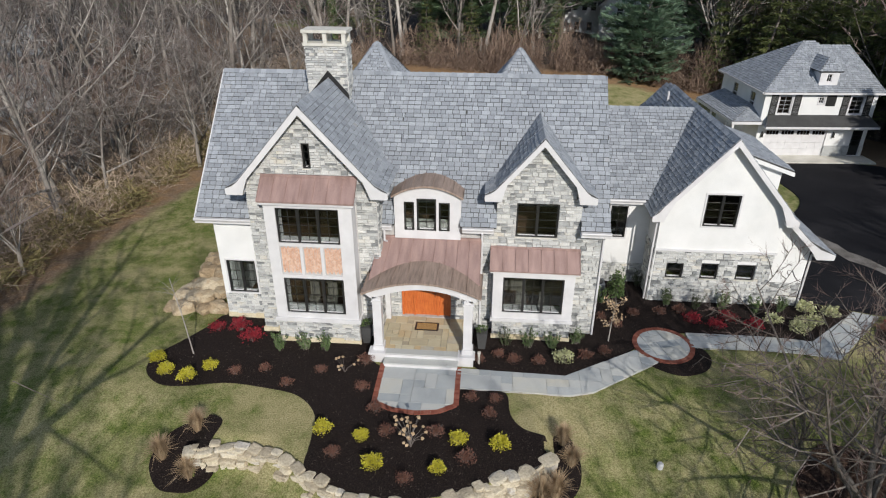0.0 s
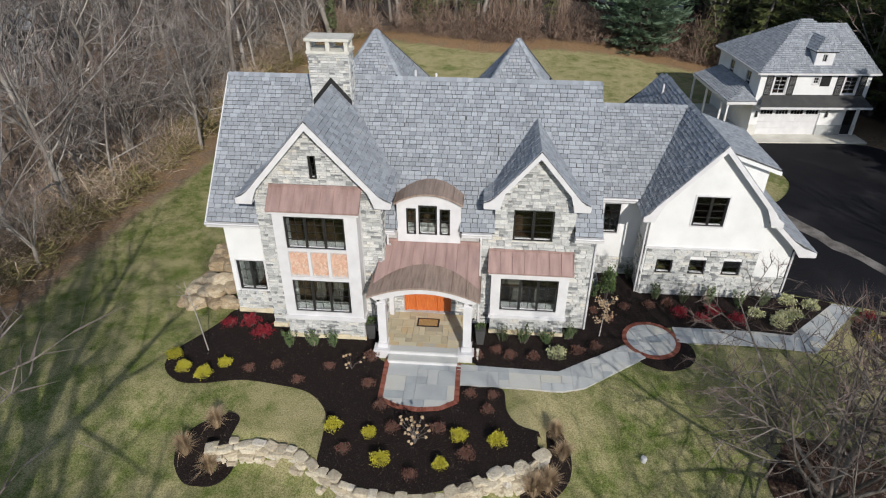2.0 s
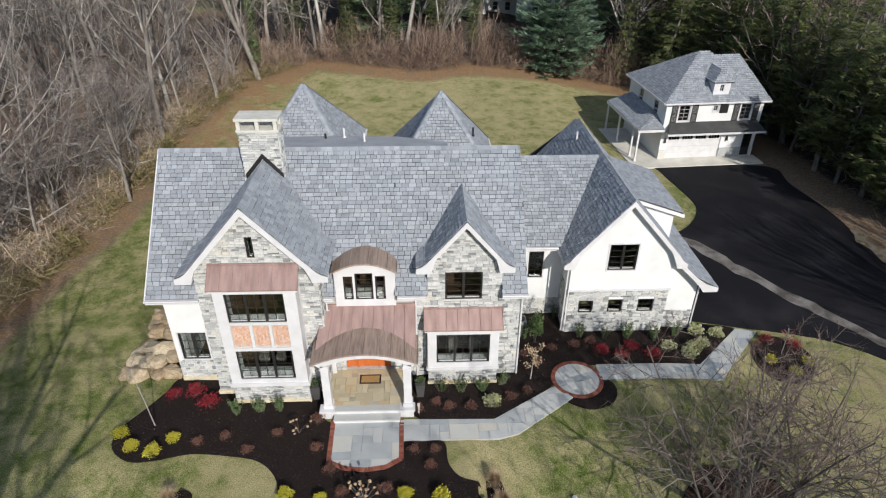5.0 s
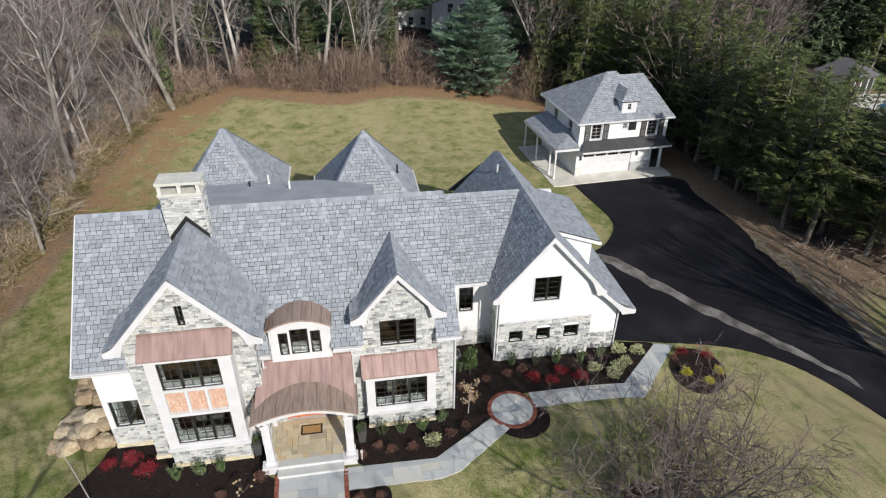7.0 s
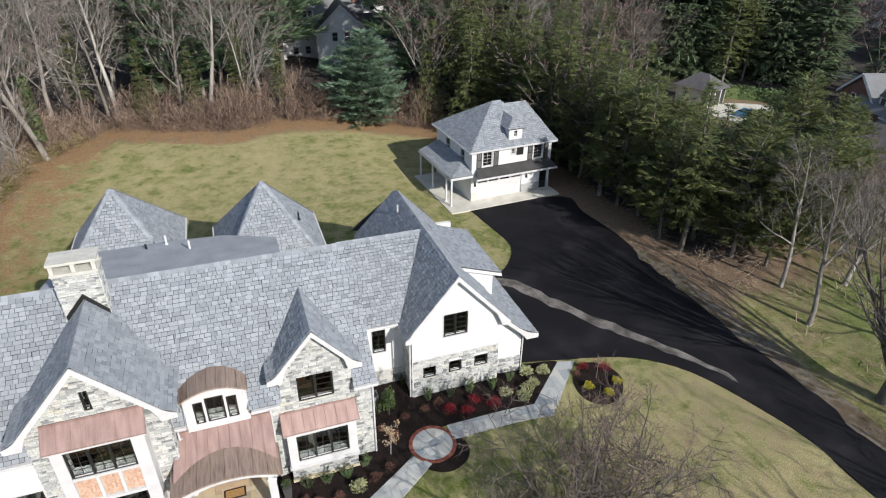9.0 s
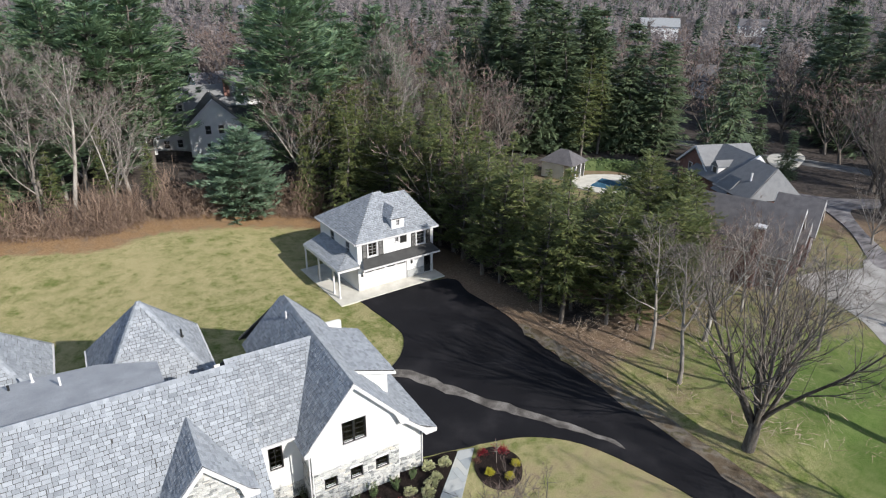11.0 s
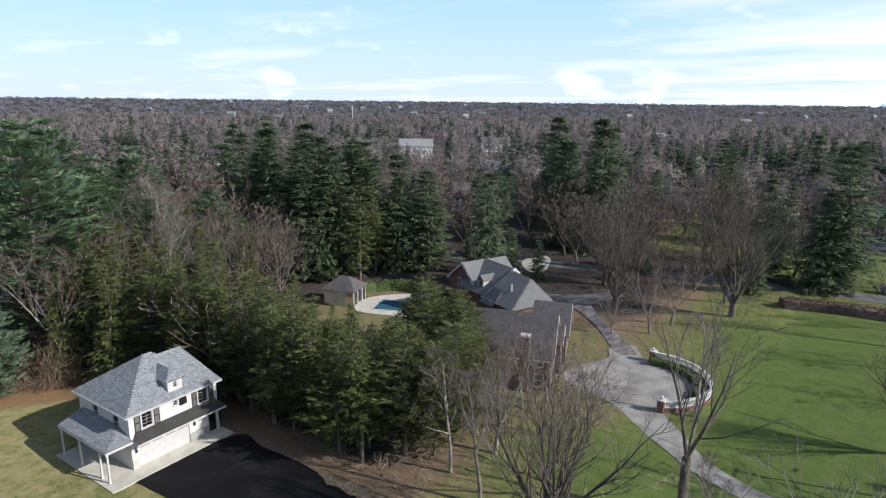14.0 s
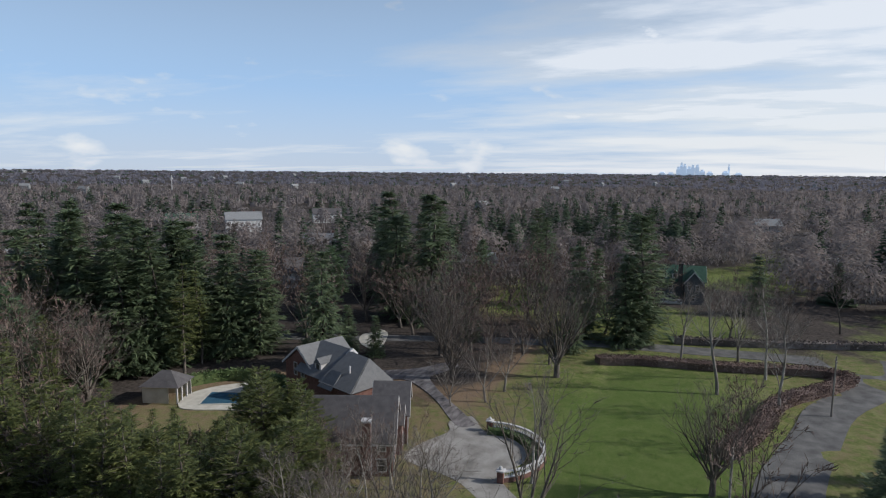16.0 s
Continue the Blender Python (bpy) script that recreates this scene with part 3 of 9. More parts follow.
DRIVE = rounded([(18.4, 26.0), (16.5, 26.3), (14.9, 26.45), (14.3, 26.8), (14.3, 30.0), (14.4, 33.5), (15.5, 35.8), (17.6, 36.6), (19.4, 38.2), (20.6, 40.5), (20.4, 43.5), (20.0, 46.5), (20.6, 48.2), (29.4, 47.6), (29.6, 44.0), (30.2, 39.0), (30.0, 34.0), (30.0, 28.0), (30.4, 21.0), (30.6, 14.0), (31.5, 6.0), (33.0, -6.0), (36.0, -30.0), (33.0, -31.0), (29.5, -6.0), (27.8, 6.0), (27.3, 14.5), (26.4, 18.5), (24.6, 22.6), (22.0, 24.9), (19.0, 25.9)], 4)
YARD_EDGE = [(-23.5, 4), (-22.6, 14), (-22.2, 22), (-21.8, 30), (-20.6, 38), (-20.6, 46), (-21.2, 54), (-19.5, 62), (-18.0, 69), (-13.0, 75.5), (-6.0, 73.5), (0, 71.5), (6.0, 73.5), (12.0, 72.0), (19.0, 71.0), (24.0, 69.0), (27.0, 62.0), (31.2, 52.0), (31.4, 40.0), (31.6, 30.0), (33.0, 20.0), (35.0, 8.0), (38.0, -8.0), (20, -30), (-24, -30)]
NEIGHBOUR_LAWN = [(36, 10), (44, 26), (52, 20), (60, 14), (68, 17), (76, 16), (84, 20), (92, 20), (108, 13), (110, 3), (104, -10), (92, -10), (70, -6), (50, -20), (36, -24)]


def edge_gap(poly, x, y):
    """The distance to an outline, below nought inside."""
    best = 1e9
    for (x0, y0), (x1, y1) in zip(poly, poly[1:] + poly[:1]):
        dx, dy = x1 - x0, y1 - y0
        t = min(1, max(0, ((x - x0) * dx + (y - y0) * dy) / (dx * dx + dy * dy)))
        best = min(best, math.hypot(x - x0 - dx * t, y - y0 - dy * t))
    return -best if inside(poly, x, y) else best


def ground_tags(x, y):
    """How much leaf litter, straw, fresh green, rust-red leaves and woodland floor, darkened as if by canopy shade, the
    ground carries.
    """
    e = edge_gap(YARD_EDGE, x, y)
    left = smooth_step(-14, -18, x)
    litter = smooth_step(-2.2, 1.2, e) if x < -14 else smooth_step(-5.0, 0.4, e)
    dry = 0.30
    back = smooth_step(40, 58, y)
    dry = lerp(dry, 0.50, back)
    front = smooth_step(13, 19, x) * smooth_step(27, 22, y) * smooth_step(34, 30, x)
    dry, litter = lerp(dry, 0.56, front), lerp(litter, 0.4, front)
    dry = lerp(dry, 0.58, smooth_step(-10, -7, x) * smooth_step(-3.5, -5.5, x) * smooth_step(19, 17, y) * smooth_step(13.5, 14.5, y))
    dry = lerp(dry, 0.60, smooth_step(0.5, 1.5, x) * smooth_step(5, 3, x) * smooth_step(15, 16, y))
    # thin grass under the trees past the driveway
    side = smooth_step(29, 33, x) * smooth_step(34, 26, y)
    litter, dry = lerp(litter, 0.42, side), lerp(dry, 0.30, side)
    lush = 0.5 * smooth_step(33, 38, x) * smooth_step(36, 28, y)
    # rust-red leaves along the back of the lawn
    rust = 0.68 * smooth_step(60, 66, y) * smooth_step(-4.5, -1.0, e) * smooth_step(4.5, 1.0, e) * smooth_step(30, 26, x)
    rust = max(rust, 0.5 * left * smooth_step(-1.5, 0.5, e) * smooth_step(7, 3, e))
    rust = max(rust, 0.56 * smooth_step(36, 48, y) * smooth_step(-9, -14, x) * smooth_step(-9.0, -2.5, e) * smooth_step(3, 0, e))
    n = edge_gap(NEIGHBOUR_LAWN, x, y)
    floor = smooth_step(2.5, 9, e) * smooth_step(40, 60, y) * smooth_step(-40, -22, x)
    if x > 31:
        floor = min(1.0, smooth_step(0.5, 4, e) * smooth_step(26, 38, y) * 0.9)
    r = math.hypot(x, y)
    if n < 6:
        k = smooth_step(5, -3, n)
        litter, dry, lush = litter * (1 - k), lerp(dry, 0.22, k), max(lush, k * 0.84)
        floor *= 1 - k
    if e > 3 and n > 3:
        # gardens far off among the woods
        g = noise.noise(Vector((x / 34, y / 34, 4.2)))
        far = smooth_step(70, 120, math.hypot(x - 20, y - 20))
        k = far * smooth_step(0.22, 0.42, g) * smooth_step(420, 200, r)
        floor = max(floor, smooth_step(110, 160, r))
        # the grounds of the brick house and the pool
        home = smooth_step(30, 20, math.hypot(x - 64, (y - 44) * 0.8))
        litter, lush, floor = lerp(litter, 0.5, home), lerp(lush, 0.5, home), floor * (1 - home)
        litter, lush, floor = lerp(litter, 0.2, k), max(lush, 0.6 * k), floor * (1 - k)
    return litter, dry, lush, rust, floor


def axis_lines(lo, hi, fine, far):
    """Grid lines: fine between lo and hi, widening beyond."""
    out = list(np.arange(lo, hi + 1e-6, fine))
    step, p = fine, hi
    while p < far:
        step *= 1.28
        p += step
        out.append(min(p, far))
    step, p = fine, lo
    while p > -far:
        step *= 1.28
        p -= step
        out.insert(0, max(p, -far))
    return out


gx, gy = axis_lines(-26, 36, 0.5, 4800), axis_lines(8, 78, 0.5, 4800)
gv = [(x, y, height(x, y)) for y in gy for x in gx]
nx = len(gx)
gf = [(j * nx + i, j * nx + i + 1, (j + 1) * nx + i + 1, (j + 1) * nx + i) for j in range(len(gy) - 1) for i in range(nx - 1)]
me = bpy.data.meshes.new("ground")
me.from_pydata(gv, [], gf)
me.materials.append(M_GROUND)
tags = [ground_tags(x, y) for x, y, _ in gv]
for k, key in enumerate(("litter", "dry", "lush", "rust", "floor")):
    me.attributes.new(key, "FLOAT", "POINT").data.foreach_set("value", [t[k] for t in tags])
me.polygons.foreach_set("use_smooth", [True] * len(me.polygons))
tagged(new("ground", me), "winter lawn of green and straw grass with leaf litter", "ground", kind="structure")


def sheet(poly, lift, depth=0.25, cell=1.0, h=height):
    """A slab that follows the ground inside an outline, lift above it, with a turned-down rim."""
    g = Geo()
    xs, ys = [p[0] for p in poly], [p[1] for p in poly]
    x = math.floor(min(xs))
    while x < max(xs):
        col = clip(clip(poly, 0, x, True), 0, x + cell, False) if len(poly) > 2 else []
        y = math.floor(min(ys))
        while y < max(ys) and len(col) > 2:
            c = clip(clip(col, 1, y, True), 1, y + cell, False)
            if len(c) > 2:
                area = sum(a[0] * b[1] - b[0] * a[1] for a, b in zip(c, c[1:] + c[:1]))
                if abs(area) > 1e-4:
                    if area < 0:
                        c = c[::-1]
                    g.face([(px, py, h(px, py) + lift) for px, py in c])
            y += cell
        x += cell
    for a, b in zip(poly, poly[1:] + poly[:1]):
        za, zb = h(*a) + lift, h(*b) + lift
        g.face([(*a, za), (*b, zb), (*b, zb - depth), (*a, za - depth)])
    return g


def ragged(poly, much, seed):
    """An outline whose edge wanders."""
    out = []
    for (x0, y0), (x1, y1) in zip(poly, poly[1:] + poly[:1]):
        n = max(1, int(math.dist((x0, y0), (x1, y1)) / 0.7))
        for k in range(n):
            x, y = lerp(x0, x1, k / n), lerp(y0, y1, k / n)
            d = Vector((noise.noise(Vector((x * 0.9, y * 0.9, seed))), noise.noise(Vector((x * 0.9, y * 0.9, seed + 9))))) * much * 1.6
            out.append((x + d.x, y + d.y))
    return out


single("driveway", sheet(DRIVE, 0.05, 0.3), M_ASPHALT, "black asphalt driveway with faint tyre marks", "driveway", kind="structure", weld=True)
BAND = rounded([(16.2, 36.5), (18.6, 35.5), (21.1, 31.0), (24.25, 26.1), (25.85, 23.6), (26.75, 21.2), (26.55, 21.1), (25.4, 23.2), (23.75, 25.5), (20.45, 30.4), (17.95, 34.8), (16.0, 35.7)], 4)
single("gravel_strip", sheet(ragged(BAND, 0.2, 5), 0.062, 0.1), M_GRAVEL, "pale gravel band crossing the asphalt", "gravel strip", kind="structure", weld=True)
VERGE = rounded([(30.9, 36), (31.5, 30), (31.6, 22), (31.9, 14), (33, 5), (35, -8), (37.5, -30), (36.4, -30), (33.4, -8), (31.6, 5), (30.5, 14), (30.1, 22), (30.0, 30), (29.9, 36)], 4)
single("road_verge", sheet(ragged(VERGE, 0.4, 3), 0.056, 0.1), M_VERGE, "grey gravel verge beside the driveway", "verge", kind="structure", weld=True)

BED_MAIN = rounded([(-4.55, 19.9), (-4.1, 19.3), (-4.0, 18.2), (-3.95, 17.2), (-3.2, 16.9), (-2.4, 16.8), (-1.6, 16.9), (-1.1, 17.3), (-1.05, 18.2), (-0.1, 18.25), (0.8, 18.2), (0.95, 17.1), (1.4, 16.4), (2.3, 16.0), (2.3, 15.2), (1.4, 14.5), (0.6, 14.2), (-0.2, 13.7), (-1.4, 13.25), (-2.6, 13.05), (-4.1, 13.25), (-5.6, 13.8), (-5.8, 15.0), (-6.0, 16.4), (-6.9, 17.4), (-8.3, 17.75), (-9.9, 17.9), (-11.3, 17.6), (-12.4, 17.6), (-13.3, 18.3), (-13.4, 19.3), (-12.7, 20.5), (-12.1, 21.6), (-11.6, 22.5), (-9.0, 22.5), (-4.6, 22.5)], 4)
single("mulch_bed", sheet(BED_MAIN, 0.05, 0.2, 0.5), M_MULCH, "curving bed of dark shredded mulch before the house", "garden bed", kind="structure", weld=True)
BED_RIGHT = rounded([(-0.6, 22.4), (-0.5, 19.75), (1.2, 19.55), (3.1, 19.5), (4.6, 20.4), (6.2, 21.6), (6.5, 22.7), (8.9, 22.85), (11.4, 22.9), (13.8, 22.85), (15.5, 24.2), (17.0, 25.85), (16.4, 26.2), (14.2, 26.3), (7.0, 27.2), (4.8, 27.0), (4.4, 22.6)], 4)
single("mulch_bed", sheet(BED_RIGHT, 0.058, 0.2, 0.5), M_MULCH, "bed of dark mulch along the stone wing", "garden bed", kind="structure", weld=True)
BED_ROUND = rounded([(17.3, 24.4), (18.6, 25.4), (19.7, 25.0), (20.2, 23.6), (19.2, 22.1), (17.8, 21.9), (17.0, 22.8)], 5)
single("mulch_bed", sheet(BED_ROUND, 0.06, 0.2, 0.5), M_MULCH, "oval mulch bed beside the driveway", "garden bed", kind="structure", weld=True)
BED_CIRCLE = rounded([(6.4, 20.7), (7.5, 19.9), (8.6, 20.2), (9.1, 21.0), (8.8, 21.8), (7.4, 21.6)], 5)
single("mulch_bed", sheet(BED_CIRCLE, 0.035, 0.2, 0.5), M_MULCH, "small mulch bed edging the round paved landing", "garden bed", kind="structure", weld=True)
BED_GRASS_L = rounded([(-9.2, 15.9), (-9.9, 16.1), (-10.8, 15.6), (-11.2, 14.9), (-11.1, 14.1), (-10.4, 13.4), (-9.4, 13.5), (-9.0, 14.2), (-9.2, 15.0)], 5)
single("mulch_bed", sheet(BED_GRASS_L, 0.05, 0.2, 0.5), M_MULCH, "mulch bed round clumps of dry grass", "garden bed", kind="structure", weld=True)
BED_GRASS_R = rounded([(2.3, 16.2), (2.9, 16.6), (3.3, 15.6), (3.2, 14.6), (2.5, 13.8), (1.6, 13.6), (1.5, 14.3), (2.2, 15.2)], 5)
single("mulch_bed", sheet(BED_GRASS_R, 0.05, 0.2, 0.5), M_MULCH, "mulch bed round dry grass at the wall's end", "garden bed", kind="structure", weld=True)

BED_TREE = rounded([(10.2, 14.6), (10.6, 16.0), (12.0, 16.8), (13.8, 16.5), (14.9, 15.4), (14.3, 14.2), (12.4, 13.6), (10.9, 13.8)], 5)
single("mulch_bed", sheet(ragged(BED_TREE, 0.15, 2), 0.05, 0.2, 0.5), M_LEAFMULCH, "bed of red-brown leaf mulch under a bare tree", "garden bed", kind="structure", weld=True)

LANDING = [(-4.0, 19.6), (-1.15, 19.6), (-1.1, 17.4), (-1.7, 17.05), (-2.5, 16.92), (-3.3, 17.02), (-3.95, 17.3)]
WALK_A = [(-1.1, 19.5), (3.1, 19.4), (6.2, 21.4), (6.9, 20.6), (4.1, 18.55), (3.2, 18.3), (-1.1, 18.3)]
WALK_B = [(8.5, 22.8), (13.8, 22.8), (17.1, 26.0), (18.2, 25.8), (14.5, 21.75), (8.5, 21.75)]
CIRCLE = [(7.36 + 1.06 * math.cos(a * math.pi / 14), 21.82 + 1.06 * math.sin(a * math.pi / 14)) for a in range(28)]
for nm, poly, lb in (("path_landing", LANDING, "paved landing before the porch"), ("path", WALK_A, "bluestone path from the landing to the round"), ("path", WALK_B, "bluestone path to the driveway"), ("path_round", CIRCLE, "round bluestone landing with a brick rim")):
    single("pavement", sheet(poly, 0.055, 0.2), M_MORTAR, lb, "path", kind="structure", weld=True)

# ---- the house ----
def interp(line, x):
    for (x0, z0), (x1, z1) in zip(line, line[1:]):
        if x0 <= x <= x1:
            return lerp(z0, z1, (x - x0) / max(1e-9, x1 - x0))
    return line[0][1] if x < line[0][0] else line[-1][1]


def wall_geo(g, line, zb, front, back, holes=(), axis="x"):
    """A wall along x (or y) under the top line [(a, z), ...], with holes (a0, a1, z0, z1) right through it."""
    a0, a1 = line[0][0], line[-1][0]
    cuts = sorted({a0, a1, *[p[0] for p in line], *[c for h in holes for c in h[:2] if a0 < c < a1]})
    for p, q in zip(cuts, cuts[1:]):
        if q - p < 1e-5:
            continue
        mid, low = (p + q) / 2, zb
        spans = []
        for h in sorted((h for h in holes if h[0] < mid < h[1]), key=lambda h: h[2]):
            spans.append((low, low, h[2], h[2]))
            low = h[3]
        spans.append((low, low, interp(line, p + 1e-7), interp(line, q - 1e-7)))
        for b0, b1, t0, t1 in spans:
            if t0 - b0 < 1e-4 and t1 - b1 < 1e-4:
                continue
            if axis == "x":
                g.hexa([(p, front, b0), (q, front, b1), (q, back, b1), (p, back, b0), (p, front, t0), (q, front, t1), (q, back, t1), (p, back, t0)])
            else:
                g.hexa([(front, p, b0), (back, p, b0), (back, q, b1), (front, q, b1), (front, p, t0), (back, p, t0), (back, q, t1), (front, q, t1)])


STONES = []  # (a0, a1, z0, z1, face, axis, side): the stones of the facings, laid at the end


def wall_part(mat, label, line, zb, front, back, holes=(), axis="x"):
    g = Geo()
    wall_geo(g, line, zb, front, back, holes, axis)
    return part("wall", g, mat, house, label, weld=True)


def face_stone(line, zb, face, holes=(), axis="x", side=-1, seed=1):
    """Courses of ledge stone on a wall's face, clear of its holes."""
    rnd = random.Random(seed)
    z = zb
    a0, a1 = line[0][0], line[-1][0]
    top = max(p[1] for p in line)
    while z < top - 0.03:
        hgt = min(rnd.choice((0.08, 0.1, 0.12, 0.13, 0.15, 0.17, 0.2)), top - z)
        # the stretch of this course that lies under the top line
        run = [a for a in np.arange(a0, a1 + 1e-6, 0.04) if interp(line, a) >= z + hgt * 0.6]
        if run:
            free = [(run[0], run[-1])]
            for h in holes:
                if h[2] < z + hgt - 0.02 and h[3] > z + 0.02:
                    free = [s for f in free for s in ((f[0], min(f[1], h[0])), (max(f[0], h[1]), f[1])) if s[1] - s[0] > 0.03]
            for f0, f1 in free:
                a = f0
                while a < f1 - 0.02:
                    w = rnd.uniform(0.13, 0.42) * (1.1 if hgt > 0.14 else 0.9)
                    if f1 - (a + w) < 0.11:
                        w = f1 - a
                    if hgt > 0.14 and rnd.random() < 0.35:
                        k = rnd.uniform(0.4, 0.6)
                        STONES.append((a, a + w, z, z + hgt * k, face, axis, side))
                        STONES.append((a, a + w, z + hgt * k, z + hgt, face, axis, side))
                    else:
                        STONES.append((a, a + w, z, z + hgt, face, axis, side))
                    a += w
        z += hgt


EXPOSED = 0.2  # what shows of each shingle course
ROOFS = []  # (outline from the eave upwards, near): the shingled planes, laid at the end


def roof_plane(g, pts, thick=0.14, shingled=True):
    """A roof slab under a flat outline whose first edge is the eave, seen from outside counter-clockwise."""
    p = [Vector(q) for q in pts]
    n = (p[1] - p[0]).cross(p[2] - p[0]).normalized()
    if n.z < 0:
        n = -n
    g.prism([q - n * thick for q in p] if (p[1] - p[0]).cross(p[2] - p[0]).z > 0 else [q - n * thick for q in reversed(p)], n * thick)
    if shingled:
        ROOFS.append([tuple(q) for q in p])


house = thing("house", "white stucco and pale stone house with grey shingle roofs", "house", (-3.0, 24.0, 0.0))
YW, YG1, YB1, YG2, YB2 = 22.4, 21.45, 20.8, 22.4, 21.75  # wall planes of the front
EAVE_Y, EAVE_Z, RIDGE_Y, RIDGE_Z = 22.0, 5.08, 26.95, 10.0

# openings: x0, x1, z0, z1
H_LEFT = (-11.28, -10.02, 1.34, 2.9)
H_B1U, H_B1L = (-8.22, -5.77, 4.64, 6.12), (-8.24, -5.81, 1.44, 3.08)
H_SLIT = (-7.14, -6.84, 7.5, 8.47)
H_DOOR = (-3.72, -1.60, 0.5, 2.9)
H_G2, H_B2 = (0.97, 2.62, 4.55, 6.0), (0.57, 3.03, 1.33, 3.0)
H_DORM = [(-3.49, -3.08, 4.72, 5.95), (-2.98, -2.2, 4.72, 6.1), (-2.1, -1.66, 4.72, 5.95)]
H_CONN = (5.55, 6.33, 2.46, 4.08)
H_WING = (9.2, 10.62, 3.94, 5.43)
H_SQ = [(8.02, 8.78, 1.3, 2.08), (9.56, 10.32, 1.31, 2.1), (11.12, 11.94, 1.33, 2.1)]

# white walls
wall_part(M_STUCCO, "white stucco wall", [(-11.55, 5.1), (-9.5, 5.1)], -0.4, YW, YW + 0.3, [H_LEFT])
wall_part(M_STUCCO, "white stucco gable end", [(22.7, 5.3), (26.95, 9.8), (31.3, 5.3)], -0.4, -11.55, -11.25, axis="y")
wall_part(M_STUCCO, "white stucco rear wall", [(-11.25, 5.1), (4.1, 5.1)], -0.4, 31.0, 31.3)
wall_part(M_STUCCO, "white stucco gable end", [(22.7, 5.3), (26.95, 9.8), (31.0, 5.3)], -0.4, 4.1, 4.4, axis="y")
wall_part(M_STUCCO, "white stucco link wall", [(4.4, 4.5), (7.4, 4.5)], -0.4, 27.1, 27.4, [H_CONN])
WING_TOP = [(7.4, 4.75), (9.9, 7.72), (12.62, 4.72)]
wall_part(M_STUCCO, "white stucco wing gable", WING_TOP, -0.5, 25.45, 25.75, [H_WING, *H_SQ])
wall_part(M_STUCCO, "white stucco lean-to wall", [(12.4, 4.6), (14.25, 2.95)], -0.7, 25.8, 26.1)
wall_part(M_STUCCO, "white stucco wing side", [(25.75, 4.6), (37.5, 4.6)], -0.5, 7.4, 7.7, axis="y")
wall_part(M_STUCCO, "white stucco wing side", [(26.1, 2.9), (36.4, 2.9)], -0.8, 13.95, 14.25, axis="y")
wall_part(M_STUCCO, "white stucco wing back", [(7.7, 4.6), (13.95, 4.4)], -0.6, 37.2, 37.5)

# stone walls
G1_TOP = [(-9.5, 6.95), (-7.02, 9.72), (-4.4, 6.95)]
g1_wall = wall_part(M_MORTAR, "pale grey ledge stone gable wall", G1_TOP, -0.3, YG1, YG1 + 0.35, [H_SLIT, (-8.6, -5.3, 1.3, 6.35)])
wall_part(M_MORTAR, "pale ledge stone return", [(YG1 + 0.35, 6.4), (YW + 0.3, 6.4)], -0.3, -9.5, -9.2, axis="y")
wall_part(M_MORTAR, "pale ledge stone return", [(YG1 + 0.35, 6.4), (YW + 0.3, 6.4)], -0.3, -4.7, -4.4, axis="y")
face_stone([(-9.5, 6.95), (-7.02, 9.72), (-4.4, 6.95)], -0.25, YG1, [H_SLIT, (-8.7, -5.2, -0.3, 6.6)], seed=11)
face_stone([(YG1, 6.3), (YW, 6.3)], -0.25, -4.4, axis="y", side=1, seed=12)
face_stone([(YG1, 6.3), (YW, 6.3)], -0.25, -9.5, axis="y", side=-1, seed=13)
face_stone([(-11.55, 1.25), (-9.5, 1.25)], -0.25, YW, [H_LEFT], seed=14)
G2_TOP = [(0.18, 6.45), (1.84, 8.42), (3.5, 6.45)]
wall_part(M_MORTAR, "pale grey ledge stone front wall", [(-4.4, 5.05), (0.18, 5.05), (0.1801, 6.45), (1.84, 8.42), (3.4999, 6.45), (3.5, 5.05), (4.4, 5.05)], -0.3, YW, YW + 0.3, [H_DOOR, (0.16, 3.44, 0.9, 3.4), H_G2])
wall_part(M_MORTAR, "pale ledge stone cheek", [(YG2 + 0.3, 6.3), (23.6, 6.3)], 5.05, 0.18, 0.42, axis="y")
wall_part(M_MORTAR, "pale ledge stone cheek", [(YG2 + 0.3, 6.3), (23.6, 6.3)], 5.05, 3.26, 3.5, axis="y")
face_stone([(-4.4, 5.0), (4.4, 5.0)], -0.25, YW, [H_DOOR, (0.1, 3.5, -0.3, 3.5), (0.97, 2.62, 4.55, 5.2), (-4.4, -0.45, 3.3, 5.2)], seed=21)
face_stone(G2_TOP, 5.0, YG2, [H_G2], seed=22)
face_stone([(22.4, 5.0), (26.9, 5.0)], -0.25, 4.4, axis="y", side=1, seed=24)
# the stone foot of the link and the wing
face_stone([(4.4, 1.1), (7.4, 1.1)], -0.3, 27.1, seed=31)
face_stone([(7.45, 2.68), (12.62, 2.68)], -0.45, 25.45, H_SQ, seed=32)
face_stone([(12.75, 1.1), (14.25, 1.1)], -0.65, 25.8, seed=33)
face_stone([(25.45, 2.68), (27.1, 2.68)], -0.4, 7.4, axis="y", side=-1, seed=34)
face_stone([(25.8, 1.1), (36.4, 1.1)], -0.7, 14.25, axis="y", side=1, seed=35)
g = Geo()
g.box(7.36, 25.36, 2.68, 12.66, 25.449, 2.76)
part("water_table", g, M_TRIM, house, "pale ledge above the stone")

